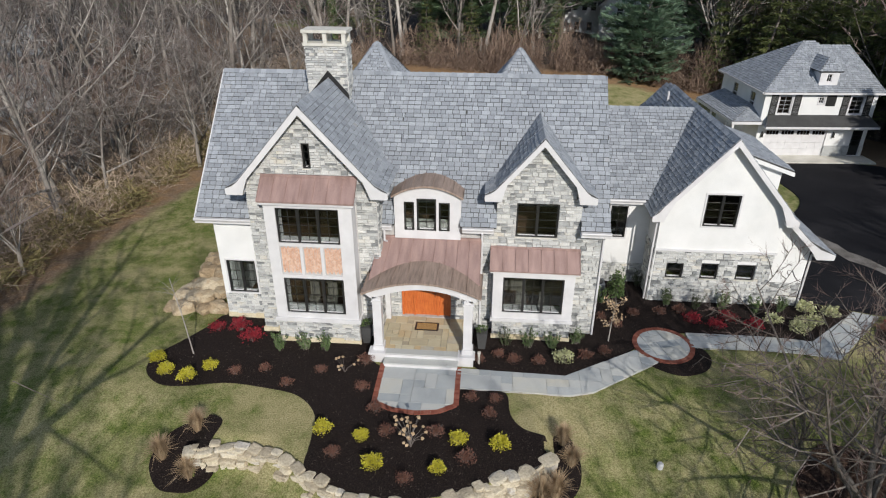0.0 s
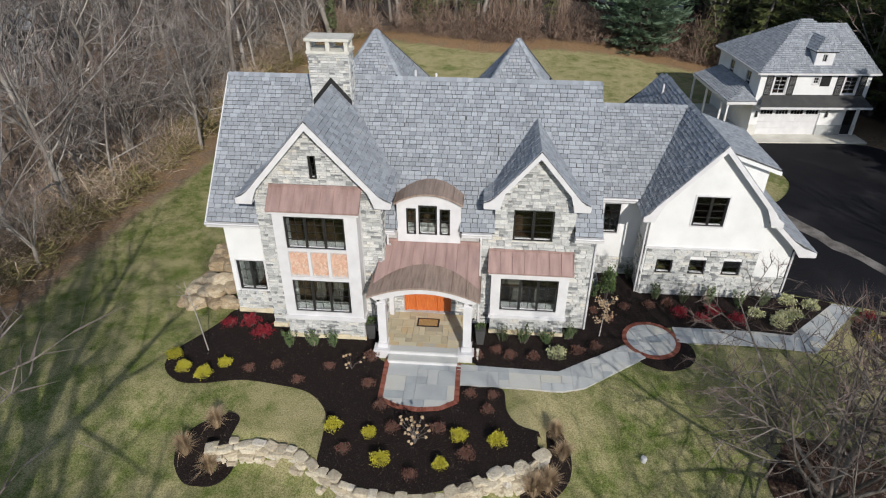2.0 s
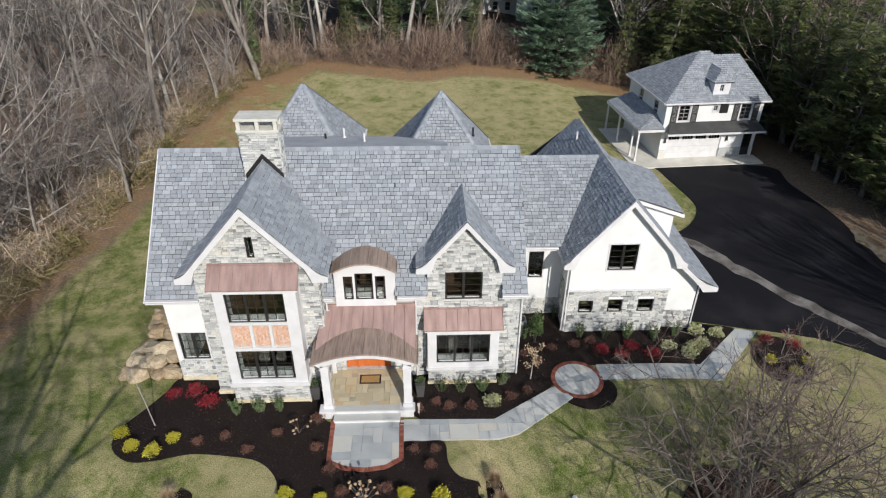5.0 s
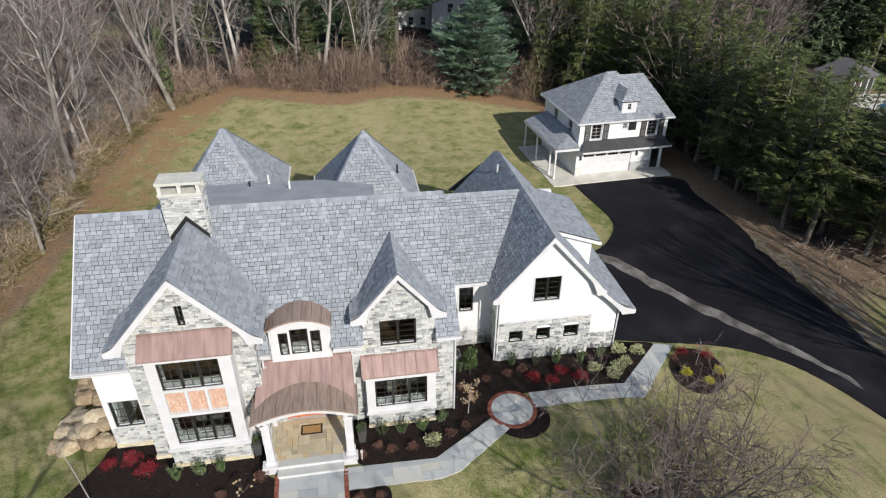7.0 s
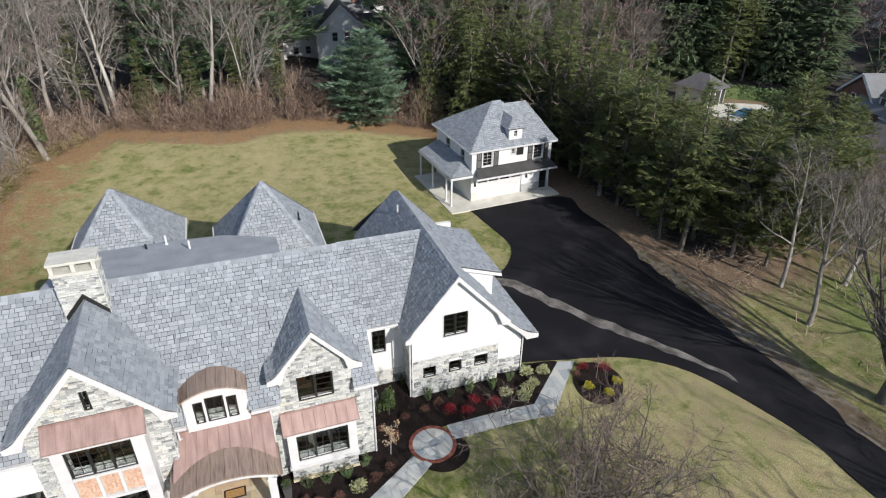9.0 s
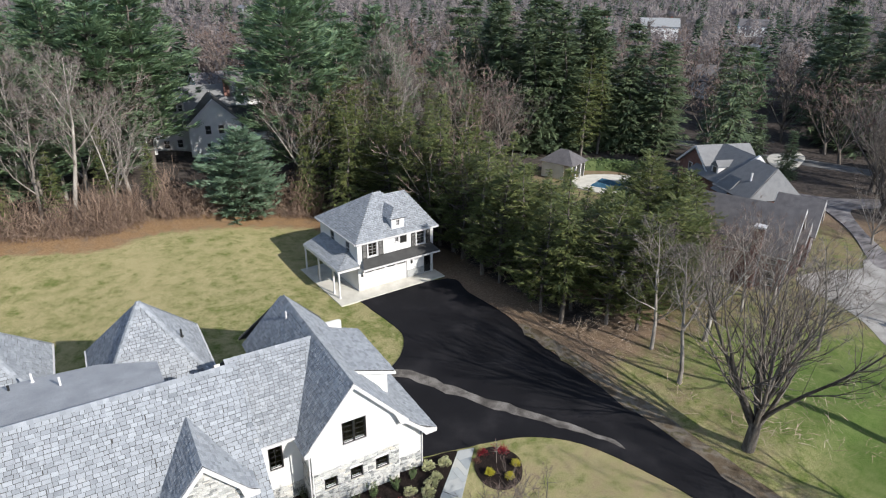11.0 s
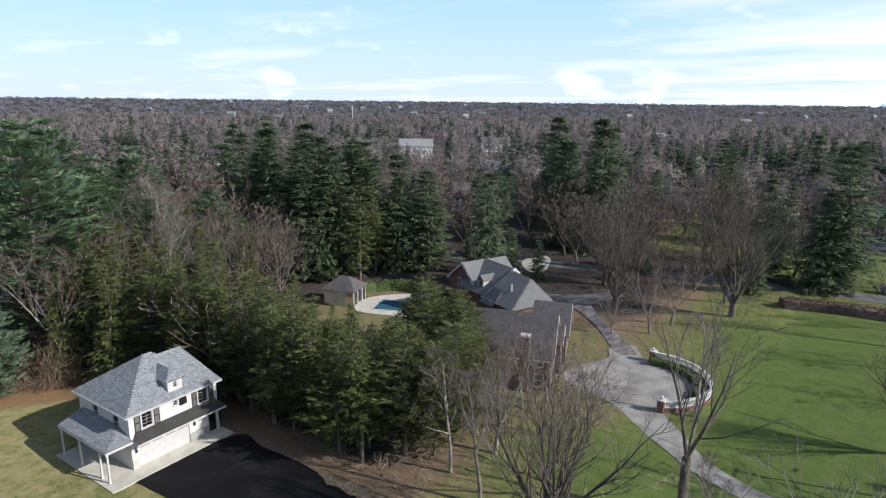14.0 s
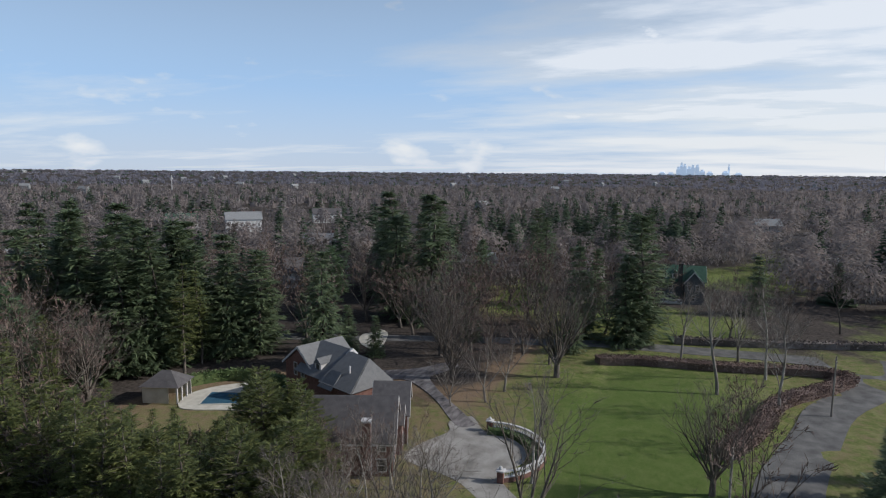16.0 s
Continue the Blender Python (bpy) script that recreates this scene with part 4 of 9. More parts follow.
# bay of two storeys on the first gable
g = Geo()
for x0, x1 in ((-8.66, -8.22), (-5.77, -5.25)):
    g.box(x0, YB1, 1.05, x1, YG1 + 0.02, 6.4)
for z0, z1 in ((6.12, 6.42), (4.5, 4.64), (3.08, 3.24), (1.22, 1.44)):
    g.box(-8.22, YB1 + 0.01, z0, -5.77, YG1 + 0.02, z1)
for x in (-7.42, -6.60):
    g.box(x, YB1 + 0.02, 3.24, x + 0.12, YB1 + 0.1, 4.5)
g.box(-8.74, YB1 - 0.06, 1.05, -5.17, YG1, 1.22)
g.box(-8.78, YB1 - 0.16, 6.30, -5.13, YG1, 6.44)
part("bay_trim", g, M_TRIM, house, "white painted bay surround")
g = Geo()
g.box(-8.66, YB1 + 0.04, -0.3, -5.25, YG1, 1.05)
part("bay_base", g, M_MORTAR, house, "stone bay base")
face_stone([(-8.66, 1.05), (-5.25, 1.05)], -0.2, YB1 + 0.04, seed=15)
g = Geo()
g.box(-8.22, YB1 + 0.09, 3.24, -5.77, YB1 + 0.2, 4.5)
panel_back = part("bay_panel", g, M_MORTAR, house, "terracotta herringbone panels")
for k, (x0, x1) in enumerate(((-8.22, -7.42), (-7.30, -6.60), (-6.48, -5.77))):
    g = Geo()
    x, col = x0 + 0.03, 0
    while x < x1 - 0.06:
        # slanting bricks, column by column, pointing by turns up and down
        xr = min(x + 0.082, x1 - 0.02)
        sl = 0.06 if col % 2 else -0.06
        z = 3.34
        while z < 4.38:
            g.prism([(x + 0.005, YB1 + 0.088, z), (xr - 0.005, YB1 + 0.088, z + sl), (xr - 0.005, YB1 + 0.088, z + sl + 0.042), (x + 0.005, YB1 + 0.088, z + 0.042)], (0, -0.018, 0))
            z += 0.052
        x, col = xr, col + 1
    part("herringbone_brick", g, M_BRICKPANEL, panel_back)

# single-storey bay on the second gable
g = Geo()
for x0, x1 in ((0.16, 0.57), (3.03, 3.44)):
    g.box(x0, YB2, 0.95, x1, YW + 0.02, 3.35)
for z0, z1 in ((3.0, 3.35), (1.05, 1.33)):
    g.box(0.57, YB2 + 0.01, z0, 3.03, YW + 0.02, z1)
g.box(0.1, YB2 - 0.06, 0.92, 3.5, YW, 1.05)
g.box(0.04, YB2 - 0.14, 3.26, 3.56, YW, 3.38)
part("bay_trim", g, M_TRIM, house, "white painted bay surround")
g = Geo()
g.box(0.18, YB2 + 0.04, -0.3, 3.42, YW, 0.92)
part("bay_base", g, M_MORTAR, house, "stone bay base")
face_stone([(0.18, 0.9), (3.42, 0.9)], -0.2, YB2 + 0.04, seed=25)


def footing(x0, x1, y, z0, z1, seed):
    """An uneven course of cream stone where a wall meets the ground."""
    r2 = random.Random(seed)
    x = x0
    foot = None
    while x < x1 - 0.05:
        w = min(r2.uniform(0.3, 0.7), x1 - x)
        g = Geo()
        g.box(x + 0.006, y - r2.uniform(0.06, 0.1), z0, x + w - 0.006, y + 0.03, z1 * r2.uniform(0.7, 1.1))
        p = part("foundation_stone", g, M_CREAM, house, "" if foot else "cream foundation stone")
        foot = foot or p
        x += w


footing(-8.75, -5.2, YB1 + 0.02, -0.2, 0.26, 1)
footing(-9.6, -8.72, YG1, -0.2, 0.34, 2)
footing(-11.55, -9.5, YW, -0.2, 0.32, 3)
footing(0.15, 3.46, YB2 + 0.02, -0.2, 0.26, 4)
footing(7.45, 12.6, 25.43, -0.5, 0.02, 5)


def copper_lean_to(x0, x1, y_back, z_back, y_front, z_front, panels):
    """A standing-seam copper roof leaning on a wall."""
    g = Geo()
    g.hexa([(x0, y_front, z_front - 0.07), (x1, y_front, z_front - 0.07), (x1, y_back, z_back - 0.07), (x0, y_back, z_back - 0.07), (x0, y_front, z_front), (x1, y_front, z_front), (x1, y_back, z_back), (x0, y_back, z_back)])
    g.hexa([(x0, y_back - 0.06, z_back - 0.03), (x1, y_back - 0.06, z_back - 0.03), (x1, y_back, z_back - 0.03), (x0, y_back, z_back - 0.03), (x0, y_back - 0.05, z_back + 0.07), (x1, y_back - 0.05, z_back + 0.07), (x1, y_back, z_back + 0.07), (x0, y_back, z_back + 0.07)])
    roof = part("bay_roof", g, M_COPPER, house, "standing-seam copper bay roof")
    for i in range(panels + 1):
        x = lerp(x0 + 0.012, x1 - 0.012, i / panels)
        s = Geo()
        s.hexa([(x - 0.012, y_front, z_front), (x + 0.012, y_front, z_front), (x + 0.012, y_back - 0.06, z_back - 0.02), (x - 0.012, y_back - 0.06, z_back - 0.02), (x - 0.008, y_front, z_front + 0.035), (x + 0.008, y_front, z_front + 0.035), (x + 0.008, y_back - 0.06, z_back + 0.015), (x - 0.008, y_back - 0.06, z_back + 0.015)])
        part("seam", s, M_COPPER, roof)


copper_lean_to(-8.82, -5.1, YG1 - 0.02, 7.18, YB1 - 0.2, 6.47, 7)
copper_lean_to(0.0, 3.6, YW - 0.02, 4.05, YB2 - 0.18, 3.41, 7)


# roofs
RS = (RIDGE_Z - EAVE_Z) / (RIDGE_Y - EAVE_Y)


def main_z(y):
    return RIDGE_Z - RS * abs(RIDGE_Y - y)


def main_y(z):
    return RIDGE_Y - (RIDGE_Z - z) / RS


def start_y(courses):
    """Where the main roof begins that many courses up from the eave."""
    return EAVE_Y + courses * EXPOSED / math.hypot(1, RS)


g = Geo()
for xa, xb, courses in ((-12.05, -9.45, 0), (-9.45, -4.45, 6), (-4.45, -3.86, 0), (-3.86, -1.24, 5), (-1.24, 0.2, 0), (0.2, 3.48, 5), (3.48, 4.62, 0)):
    y = start_y(courses)
    roof_plane(g, [(xa, y, main_z(y)), (xb, y, main_z(y)), (xb, RIDGE_Y, RIDGE_Z), (xa, RIDGE_Y, RIDGE_Z)])
roof_plane(g, [(4.62, 31.9, EAVE_Z), (-12.05, 31.9, EAVE_Z), (-12.05, RIDGE_Y, RIDGE_Z), (4.62, RIDGE_Y, RIDGE_Z)], shingled=False)
main_roof = part("roof", g, M_UNDER, house, "grey shingled main roof", weld=True)


def gable_roof(cx, hw, zr, slope, y0, y1_low, y1_top, flare=0.0, label="grey shingled gable roof"):
    """Two slopes down from a ridge that runs back from the front; flare: a gentler foot."""
    g = Geo()
    ze = zr - slope * hw
    for s in (-1, 1):
        xe = cx + s * hw
        pts = [(xe, y1_low, ze), (xe, y0, ze), (cx, y0, zr), (cx, y1_top, zr)]
        if s > 0:
            pts = [(xe, y0, ze), (xe, y1_low, ze), (cx, y1_top, zr), (cx, y0, zr)]
        roof_plane(g, pts)
        if flare:
            xf, zf = xe + s * flare, ze - flare * 0.55
            pts = [(xf, y1_low - 0.5, zf), (xf, y0, zf), (xe, y0, ze), (xe, y1_low, ze)]
            if s > 0:
                pts = [(xf, y0, zf), (xf, y1_low - 0.5, zf), (xe, y1_low, ze), (xe, y0, ze)]
            roof_plane(g, pts)
    return part("roof", g, M_UNDER, house, label)


def rake_side(g, cx, s, zr, hw, ze, flare, drop, y0, depth, w, foot=0.66):
    """One rake board: straight from the peak, then sweeping out at its foot into a boxed return."""
    slope = (zr - ze) / hw
    xf, zf = hw + flare, ze - drop
    low = lambda x: zr - w * 1.45 - slope * x
    out = [(0, zr), (hw, ze), (hw + flare * 0.45, ze - drop * 0.62), (xf, zf), (xf, zf - 0.2), (xf - 0.03, zf - 0.24), (xf - foot, zf - 0.24)]
    k = hw - 0.42
    for t in (0.25, 0.5, 0.75, 1.0):
        x = lerp(xf - foot, k, t)
        out.append((x, lerp(zf - 0.24, low(k), t ** 0.85)))
    out.append((0, low(0)))
    g.prism([(cx + s * x, y0, z) for x, z in out], (0, 0.07, 0))
    # soffit behind the board, and the return's box
    top = [(0, zr - 0.1), (hw, ze - 0.1), (xf, zf - 0.1)]
    for (xa, za), (xb, zb) in zip(top, top[1:]):
        g.hexa([(cx + s * xa, y0 + 0.07, za - 0.1), (cx + s * xb, y0 + 0.07, zb - 0.1), (cx + s * xb, y0 + depth, zb - 0.1), (cx + s * xa, y0 + depth, za - 0.1), (cx + s * xa, y0 + 0.07, za), (cx + s * xb, y0 + 0.07, zb), (cx + s * xb, y0 + depth, zb), (cx + s * xa, y0 + depth, za)])
    xa, xb = sorted((cx + s * xf, cx + s * (xf - foot)))
    g.box(xa, y0 + 0.07, zf - 0.235, xb, y0 + depth, zf - 0.14)


def rake_trim(cx, hw, zr, slope, y0, flare, depth, w=0.22, label="white rake board"):
    """The boards under a gable's two edges."""
    for s in (-1, 1):
        g = Geo()
        rake_side(g, cx, s, zr - 0.03, hw, zr - slope * hw - 0.03, flare, flare * 0.55, y0 - 0.03, depth, w)
        part("rake_board", g, M_TRIM, house, label)


# the first gable: its ridge is nearly as high as the main one
gable_roof(-7.02, 2.62, 9.97, 1.12, 21.08, main_y(9.97 - 1.12 * 2.62) + 0.1, 26.9, 0.5)
rake_trim(-7.02, 2.62, 9.97, 1.12, 21.06, 0.5, 0.39)
gable_roof(1.84, 1.72, 8.72, 1.18, 22.02, main_y(8.72 - 1.18 * 1.72) + 0.1, main_y(8.72) + 0.1, 0.42)
rake_trim(1.84, 1.72, 8.72, 1.18, 22.0, 0.42, 0.4, 0.19)

# wing: steep gable, its right slope flaring into a lower lean-to
WR, WZ = 9.9, 7.97
g = Geo()
roof_plane(g, [(6.92, 37.6, 4.37), (6.92, 25.12, 4.37), (WR, 25.12, WZ), (WR, 36.9, WZ - 0.25)])
roof_plane(g, [(12.75, 25.12, 4.79), (12.75, 37.6, 4.54), (WR, 36.9, WZ - 0.25), (WR, 25.12, WZ)])
roof_plane(g, [(13.9, 25.35, 3.45), (13.9, 36.8, 3.45), (12.6, 36.8, 4.65), (12.6, 25.35, 4.65)])
roof_plane(g, [(15.1, 25.35, 2.8), (15.1, 36.8, 2.8), (13.9, 36.8, 3.45), (13.9, 25.35, 3.45)])
roof_plane(g, [(12.9, 38.6, 4.3), (6.9, 38.6, 4.3), (WR, 36.9, WZ - 0.25)], shingled=True)
part("roof", g, M_UNDER, house, "grey shingled wing roof")
for sd, hw, ze, fl, dr in ((-1, 2.5, 4.94, 0.45, 0.5), (1, 2.72, 4.92, 0.48, 0.5)):
    g = Geo()
    rake_side(g, WR, sd, WZ - 0.02, hw, ze, fl, dr, 25.09, 0.36, 0.2, 0.5)
    part("rake_board", g, M_TRIM, house, "white rake board of the wing")
g = Geo()
rake_side(g, 12.5, 1, 4.74, 1.4, 3.42, 1.2, 0.62, 25.31, 0.5, 0.2, 0.75)
part("rake_board", g, M_TRIM, house, "white rake board of the lean-to")
# shed dormer on the wing's right slope
g = Geo()
roof_plane(g, [(13.75, 28.1, 5.68), (13.75, 33.6, 5.68), (11.0, 33.6, 6.62), (11.0, 28.1, 6.62)])
part("roof", g, M_UNDER, house, "grey shingled shed dormer roof")
g = Geo()
g.prism([(11.4, 28.35, 5.6), (13.35, 28.35, 3.9), (13.35, 28.35, 5.6), (11.4, 28.35, 6.3)], (0, 5.1, 0))
g.hexa([(11.0, 28.06, 6.35), (13.8, 28.06, 5.40), (13.8, 28.35, 5.40), (11.0, 28.35, 6.35), (11.0, 28.06, 6.54), (13.8, 28.06, 5.58), (13.8, 28.35, 5.58), (11.0, 28.35, 6.54)])
part("dormer_wall", g, M_STUCCO, house, "white dormer cheek")
# link roof, lower and set back
g = Geo()
roof_plane(g, [(4.62, 26.7, 4.58), (9.6, 26.7, 4.58), (9.9, 31.0, 7.75), (4.62, 31.0, 7.75)])
roof_plane(g, [(9.6, 35.2, 4.58), (4.62, 35.2, 4.58), (4.62, 31.0, 7.75), (9.9, 31.0, 7.75)], shingled=False)
part("roof", g, M_UNDER, house, "grey shingled link roof")
g = Geo()
wall_geo(g, [(31.0, 7.6), (35.0, 4.5)], -0.4, 4.1, 4.4, axis="y")
wall_geo(g, [(4.1, 4.5), (7.4, 4.5)], -0.4, 34.7, 35.0)
part("wall", g, M_STUCCO, house, "white stucco rear wall")


def hip_pavilion(cx, cy, hw, hd, ze, za, y_wall):
    """A rear pavilion under a tall hipped roof."""
    g = Geo()
    a = (cx, cy, za)
    c = [(cx - hw, cy - hd, ze), (cx + hw, cy - hd, ze), (cx + hw, cy + hd, ze), (cx - hw, cy + hd, ze)]
    for i in range(4):
        roof_plane(g, [c[i], c[(i + 1) % 4], a])
    part("roof", g, M_UNDER, house, "grey shingled pyramid roof")
    w = Geo()
    wall_geo(w, [(cx - hw + 0.4, ze), (cx + hw - 0.4, ze)], -0.3, cy + hd - 0.7, cy + hd - 0.4)
    wall_geo(w, [(y_wall, ze), (cy + hd - 0.7, ze)], -0.3, cx - hw + 0.4, cx - hw + 0.7, axis="y")
    wall_geo(w, [(y_wall, ze), (cy + hd - 0.7, ze)], -0.3, cx + hw - 0.7, cx + hw - 0.4, axis="y")
    part("wall", w, M_STUCCO, house, "white stucco pavilion wall")
    for s in (-1, 1):
        t = Geo()
        x = cx + s * hw
        t.box(min(x, x + s * 0.12), cy - hd, ze - 0.16, max(x, x + s * 0.12), cy + hd, ze - 0.02)
        part("gutter", t, M_TRIM, house)


hip_pavilion(-7.44, 38.86, 3.4, 4.2, 4.9, 9.5, 31.3)
hip_pavilion(1.26, 37.05, 3.4, 4.0, 4.9, 9.5, 31.3)
# low roof between the ridge and the pavilions
g = Geo()
roof_plane(g, [(-4.3, 34.2, 7.75), (-9.5, 34.2, 7.75), (-9.5, 27.6, 9.35), (1.4, 27.6, 9.35), (1.4, 31.8, 8.3), (-1.4, 33.8, 7.85)], 0.2, False)
part("roof", g, M_LOWROOF, house, "smooth grey low-slope rear roof")
g = Geo()
g.box(-9.4, 31.3, 4.9, 1.3, 31.6, 8.1)
g.box(-9.0, 33.3, 4.9, -1.6, 33.6, 7.8)
part("wall", g, M_STUCCO, house, "white stucco rear upper wall")
for x, y, z, h, mt in ((-4.4, 33.6, 7.9, 0.55, M_TRIM), (-3.1, 31.9, 8.2, 0.6, M_TRIM), (-5.4, 33.2, 7.9, 0.4, M_BLACK), (3.2, 36.1, 7.0, 0.5, M_BLACK), (9.3, 34.6, 7.0, 0.75, M_TRIM)):
    g = Geo()
    g.tube([(x, y, z - 0.1), (x, y, z + h)], [0.06, 0.06], 8)
    g.tube([(x, y, z - 0.02), (x, y, z + 0.06)], [0.13, 0.08], 8)
    part("vent_pipe", g, mt, house)

# fascias and gutters of the front
def gutter(x0, x1, y, z):
    g = Geo()
    n = 7
    prof = [(-0.02, 0.0), (-0.13, 0.0), (-0.15, -0.03), (-0.12, -0.10), (-0.04, -0.13), (-0.02, -0.13)]
    g.prism([(x0, y + a, z + b) for a, b in prof], (x1 - x0, 0, 0))
    g.box(x0, y - 0.02, z - 0.24, x1, y + 0.03, z)
    g.box(x0, y + 0.03, z - 0.24, x1, y + 0.42, z - 0.2)
    part("gutter", g, M_TRIM, house)


gutter(-12.1, -9.6, EAVE_Y, EAVE_Z - 0.04)
gutter(-4.35, -3.95, EAVE_Y, EAVE_Z - 0.04)
gutter(-1.15, 0.1, EAVE_Y, EAVE_Z - 0.04)
gutter(3.5, 4.66, EAVE_Y, EAVE_Z - 0.04)
gutter(4.64, 6.95, 26.72, 4.56)


def downspout(pts):
    g = Geo()
    g.tube(pts, [0.045] * len(pts), 6)
    part("downspout", g, M_TRIM, house)


downspout([(-4.25, 21.9, 4.85), (-4.25, 21.9, 4.4), (-4.15, 22.32, 4.1), (-4.15, 22.32, 3.9)])
downspout([(-0.35, 21.9, 4.85), (-0.35, 22.3, 4.6), (-0.35, 22.3, 0.1)])
downspout([(4.5, 22.3, 4.85), (4.46, 22.34, 4.5), (4.46, 22.34, 0.0)])
downspout([(7.28, 25.5, 4.0), (7.28, 25.55, 0.0)])
downspout([(12.66, 25.6, 2.7), (12.66, 25.6, -0.2)])
downspout([(14.32, 25.74, 2.6), (14.32, 25.74, -0.5)])
g = Geo()
g.hexa([(-12.1, EAVE_Y - 0.02, EAVE_Z - 0.22), (-12.03, EAVE_Y - 0.02, EAVE_Z - 0.22), (-12.03, RIDGE_Y, RIDGE_Z - 0.2), (-12.1, RIDGE_Y, RIDGE_Z - 0.2), (-12.1, EAVE_Y - 0.02, EAVE_Z), (-12.03, EAVE_Y - 0.02, EAVE_Z), (-12.03, RIDGE_Y, RIDGE_Z), (-12.1, RIDGE_Y, RIDGE_Z)])
part("rake_board", g, M_TRIM, house, "white verge board")

# chimney
g = Geo()
g.box(-7.93, 25.7, 6.5, -6.24, 26.6, 11.25)
chim = part("chimney", g, M_MORTAR, house, "pale stone chimney with a slab cap")
face_stone([(-7.93, 11.25), (-6.24, 11.25)], 8.4, 25.7, seed=41)
face_stone([(25.7, 11.25), (26.6, 11.25)], 8.6, -6.24, axis="y", side=1, seed=42)
face_stone([(25.7, 11.25), (26.6, 11.25)], 8.6, -7.93, axis="y", side=-1, seed=43)
g = Geo()
g.box(-8.01, 25.62, 11.25, -6.16, 26.68, 11.36)
for x in (-7.97, -7.16, -6.38):
    for y in (25.66, 26.45):
        g.box(x, y, 11.36, x + 0.16, y + 0.18, 11.76)
g.box(-8.03, 25.6, 11.76, -6.14, 26.7, 11.88)
part("chimney_cap", g, M_CHIMCAP, chim, "pale slab cap on short piers")
g = Geo()  # lead flashing where the gable's roof meets the chimney
for s in (-1, 1):
    a, b = (-7.04, 10.28), (-7.04 + s * 0.84, 10.28 - 0.96)
    g.hexa([(a[0], 25.62, a[1] - 0.26), (b[0], 25.62, b[1] - 0.26), (b[0], 25.66, b[1] - 0.26), (a[0], 25.66, a[1] - 0.26), (a[0], 25.62, a[1]), (b[0], 25.62, b[1]), (b[0], 25.66, b[1]), (a[0], 25.66, a[1])])
part("flashing", g, M_BLACK, chim, "black metal flashing")

# arched dormer over the porch
def arc(x0, x1, z_spring, rise, n=14):
    return [(lerp(x0, x1, i / n), z_spring + rise * (1 - (2 * i / n - 1) ** 2)) for i in range(n + 1)]


g = Geo()
wall_geo(g, arc(-3.88, -1.22, 6.13, 0.47), 4.36, 22.25, 22.45, H_DORM)
wall_geo(g, [(22.45, 6.12), (23.2, 6.12)], 4.9, -3.88, -3.7, axis="y")
wall_geo(g, [(22.45, 6.12), (23.2, 6.12)], 4.9, -1.4, -1.22, axis="y")
part("dormer", g, M_TRIM, house, "white arched dormer")
g = Geo()
top, low = arc(-3.97, -1.13, 6.22, 0.47), arc(-3.97, -1.13, 6.14, 0.47)
for (a, b), (c, d) in zip(zip(top, top[1:]), zip(low, low[1:])):
    g.hexa([(c[0], 22.1, c[1]), (d[0], 22.1, d[1]), (d[0], 23.75, d[1]), (c[0], 23.75, c[1]), (a[0], 22.1, a[1]), (b[0], 22.1, b[1]), (b[0], 23.75, b[1]), (a[0], 23.75, a[1])])
part("dormer_roof", g, M_COPPER_DARK, house, "weathered copper arched roof")
g = Geo()
for a in top[::2]:
    g.box(a[0] - 0.012, 22.1, a[1], a[0] + 0.012, 23.7, a[1] + 0.03)
part("dormer_seam", g, M_COPPER_DARK, house)

# porch
porch = part("porch_floor", sheet([(-4.5, 19.75), (-0.6, 19.75), (-0.6, 22.4), (-4.5, 22.4)], 0.46, 0.6, h=lambda x, y: 0.0), M_MORTAR, house, "flagged porch floor")
g = Geo()
g.box(-4.62, 19.7, -0.1, -0.5, 19.98, 0.40)
g.box(-4.02, 19.35, -0.1, -1.12, 19.72, 0.23)
g.box(-4.68, 19.62, 0.40, -4.0, 20.1, 0.5)
g.box(-1.12, 19.62, 0.40, -0.44, 20.1, 0.5)
part("porch_step", g, M_TRIM, house, "white porch edge and riser")
g = Geo()
g.box(-4.04, 19.30, 0.23, -1.10, 19.74, 0.285)
g.box(-4.0, 19.66, 0.462, -1.12, 20.0, 0.5)
part("porch_tread", g, M_FLAG, house, "bluestone treads")
for x in (-4.46, -0.92):
    g = Geo()
    g.box(x, 19.86, 0.5, x + 0.34, 20.2, 2.96)
    g.box(x - 0.05, 19.81, 0.5, x + 0.39, 20.25, 0.72)
    g.box(x - 0.04, 19.82, 2.74, x + 0.38, 20.24, 2.81)
    part("porch_column", g, M_TRIM, house, "white square column")
    g = Geo()
    g.box(x, 22.1, 0.5, x + 0.3, 22.4, 2.96)
    part("pilaster", g, M_TRIM, house, "white square pilaster")
g2 = Geo()
inner, outer = arc(-4.46, -0.58, 2.86, 0.50, 16), arc(-4.74, -0.34, 3.10, 0.55, 16)
for (a, b), (c, d) in zip(zip(inner, inner[1:]), zip(outer, outer[1:])):
    g2.hexa([(a[0], 19.86, a[1]), (b[0], 19.86, b[1]), (b[0], 20.16, b[1]), (a[0], 20.16, a[1]), (c[0], 19.86, c[1]), (d[0], 19.86, d[1]), (d[0], 20.16, d[1]), (c[0], 20.16, c[1])])
g2.box(-4.62, 20.16, 2.8, -4.3, 22.4, 3.12)
g2.box(-0.72, 20.16, 2.8, -0.42, 22.4, 3.12)
part("porch_arch", g2, M_TRIM, house, "white arched porch beam")
g = Geo()
top, low = arc(-4.84, -0.26, 3.21, 0.57, 16), arc(-4.84, -0.26, 3.13, 0.57, 16)
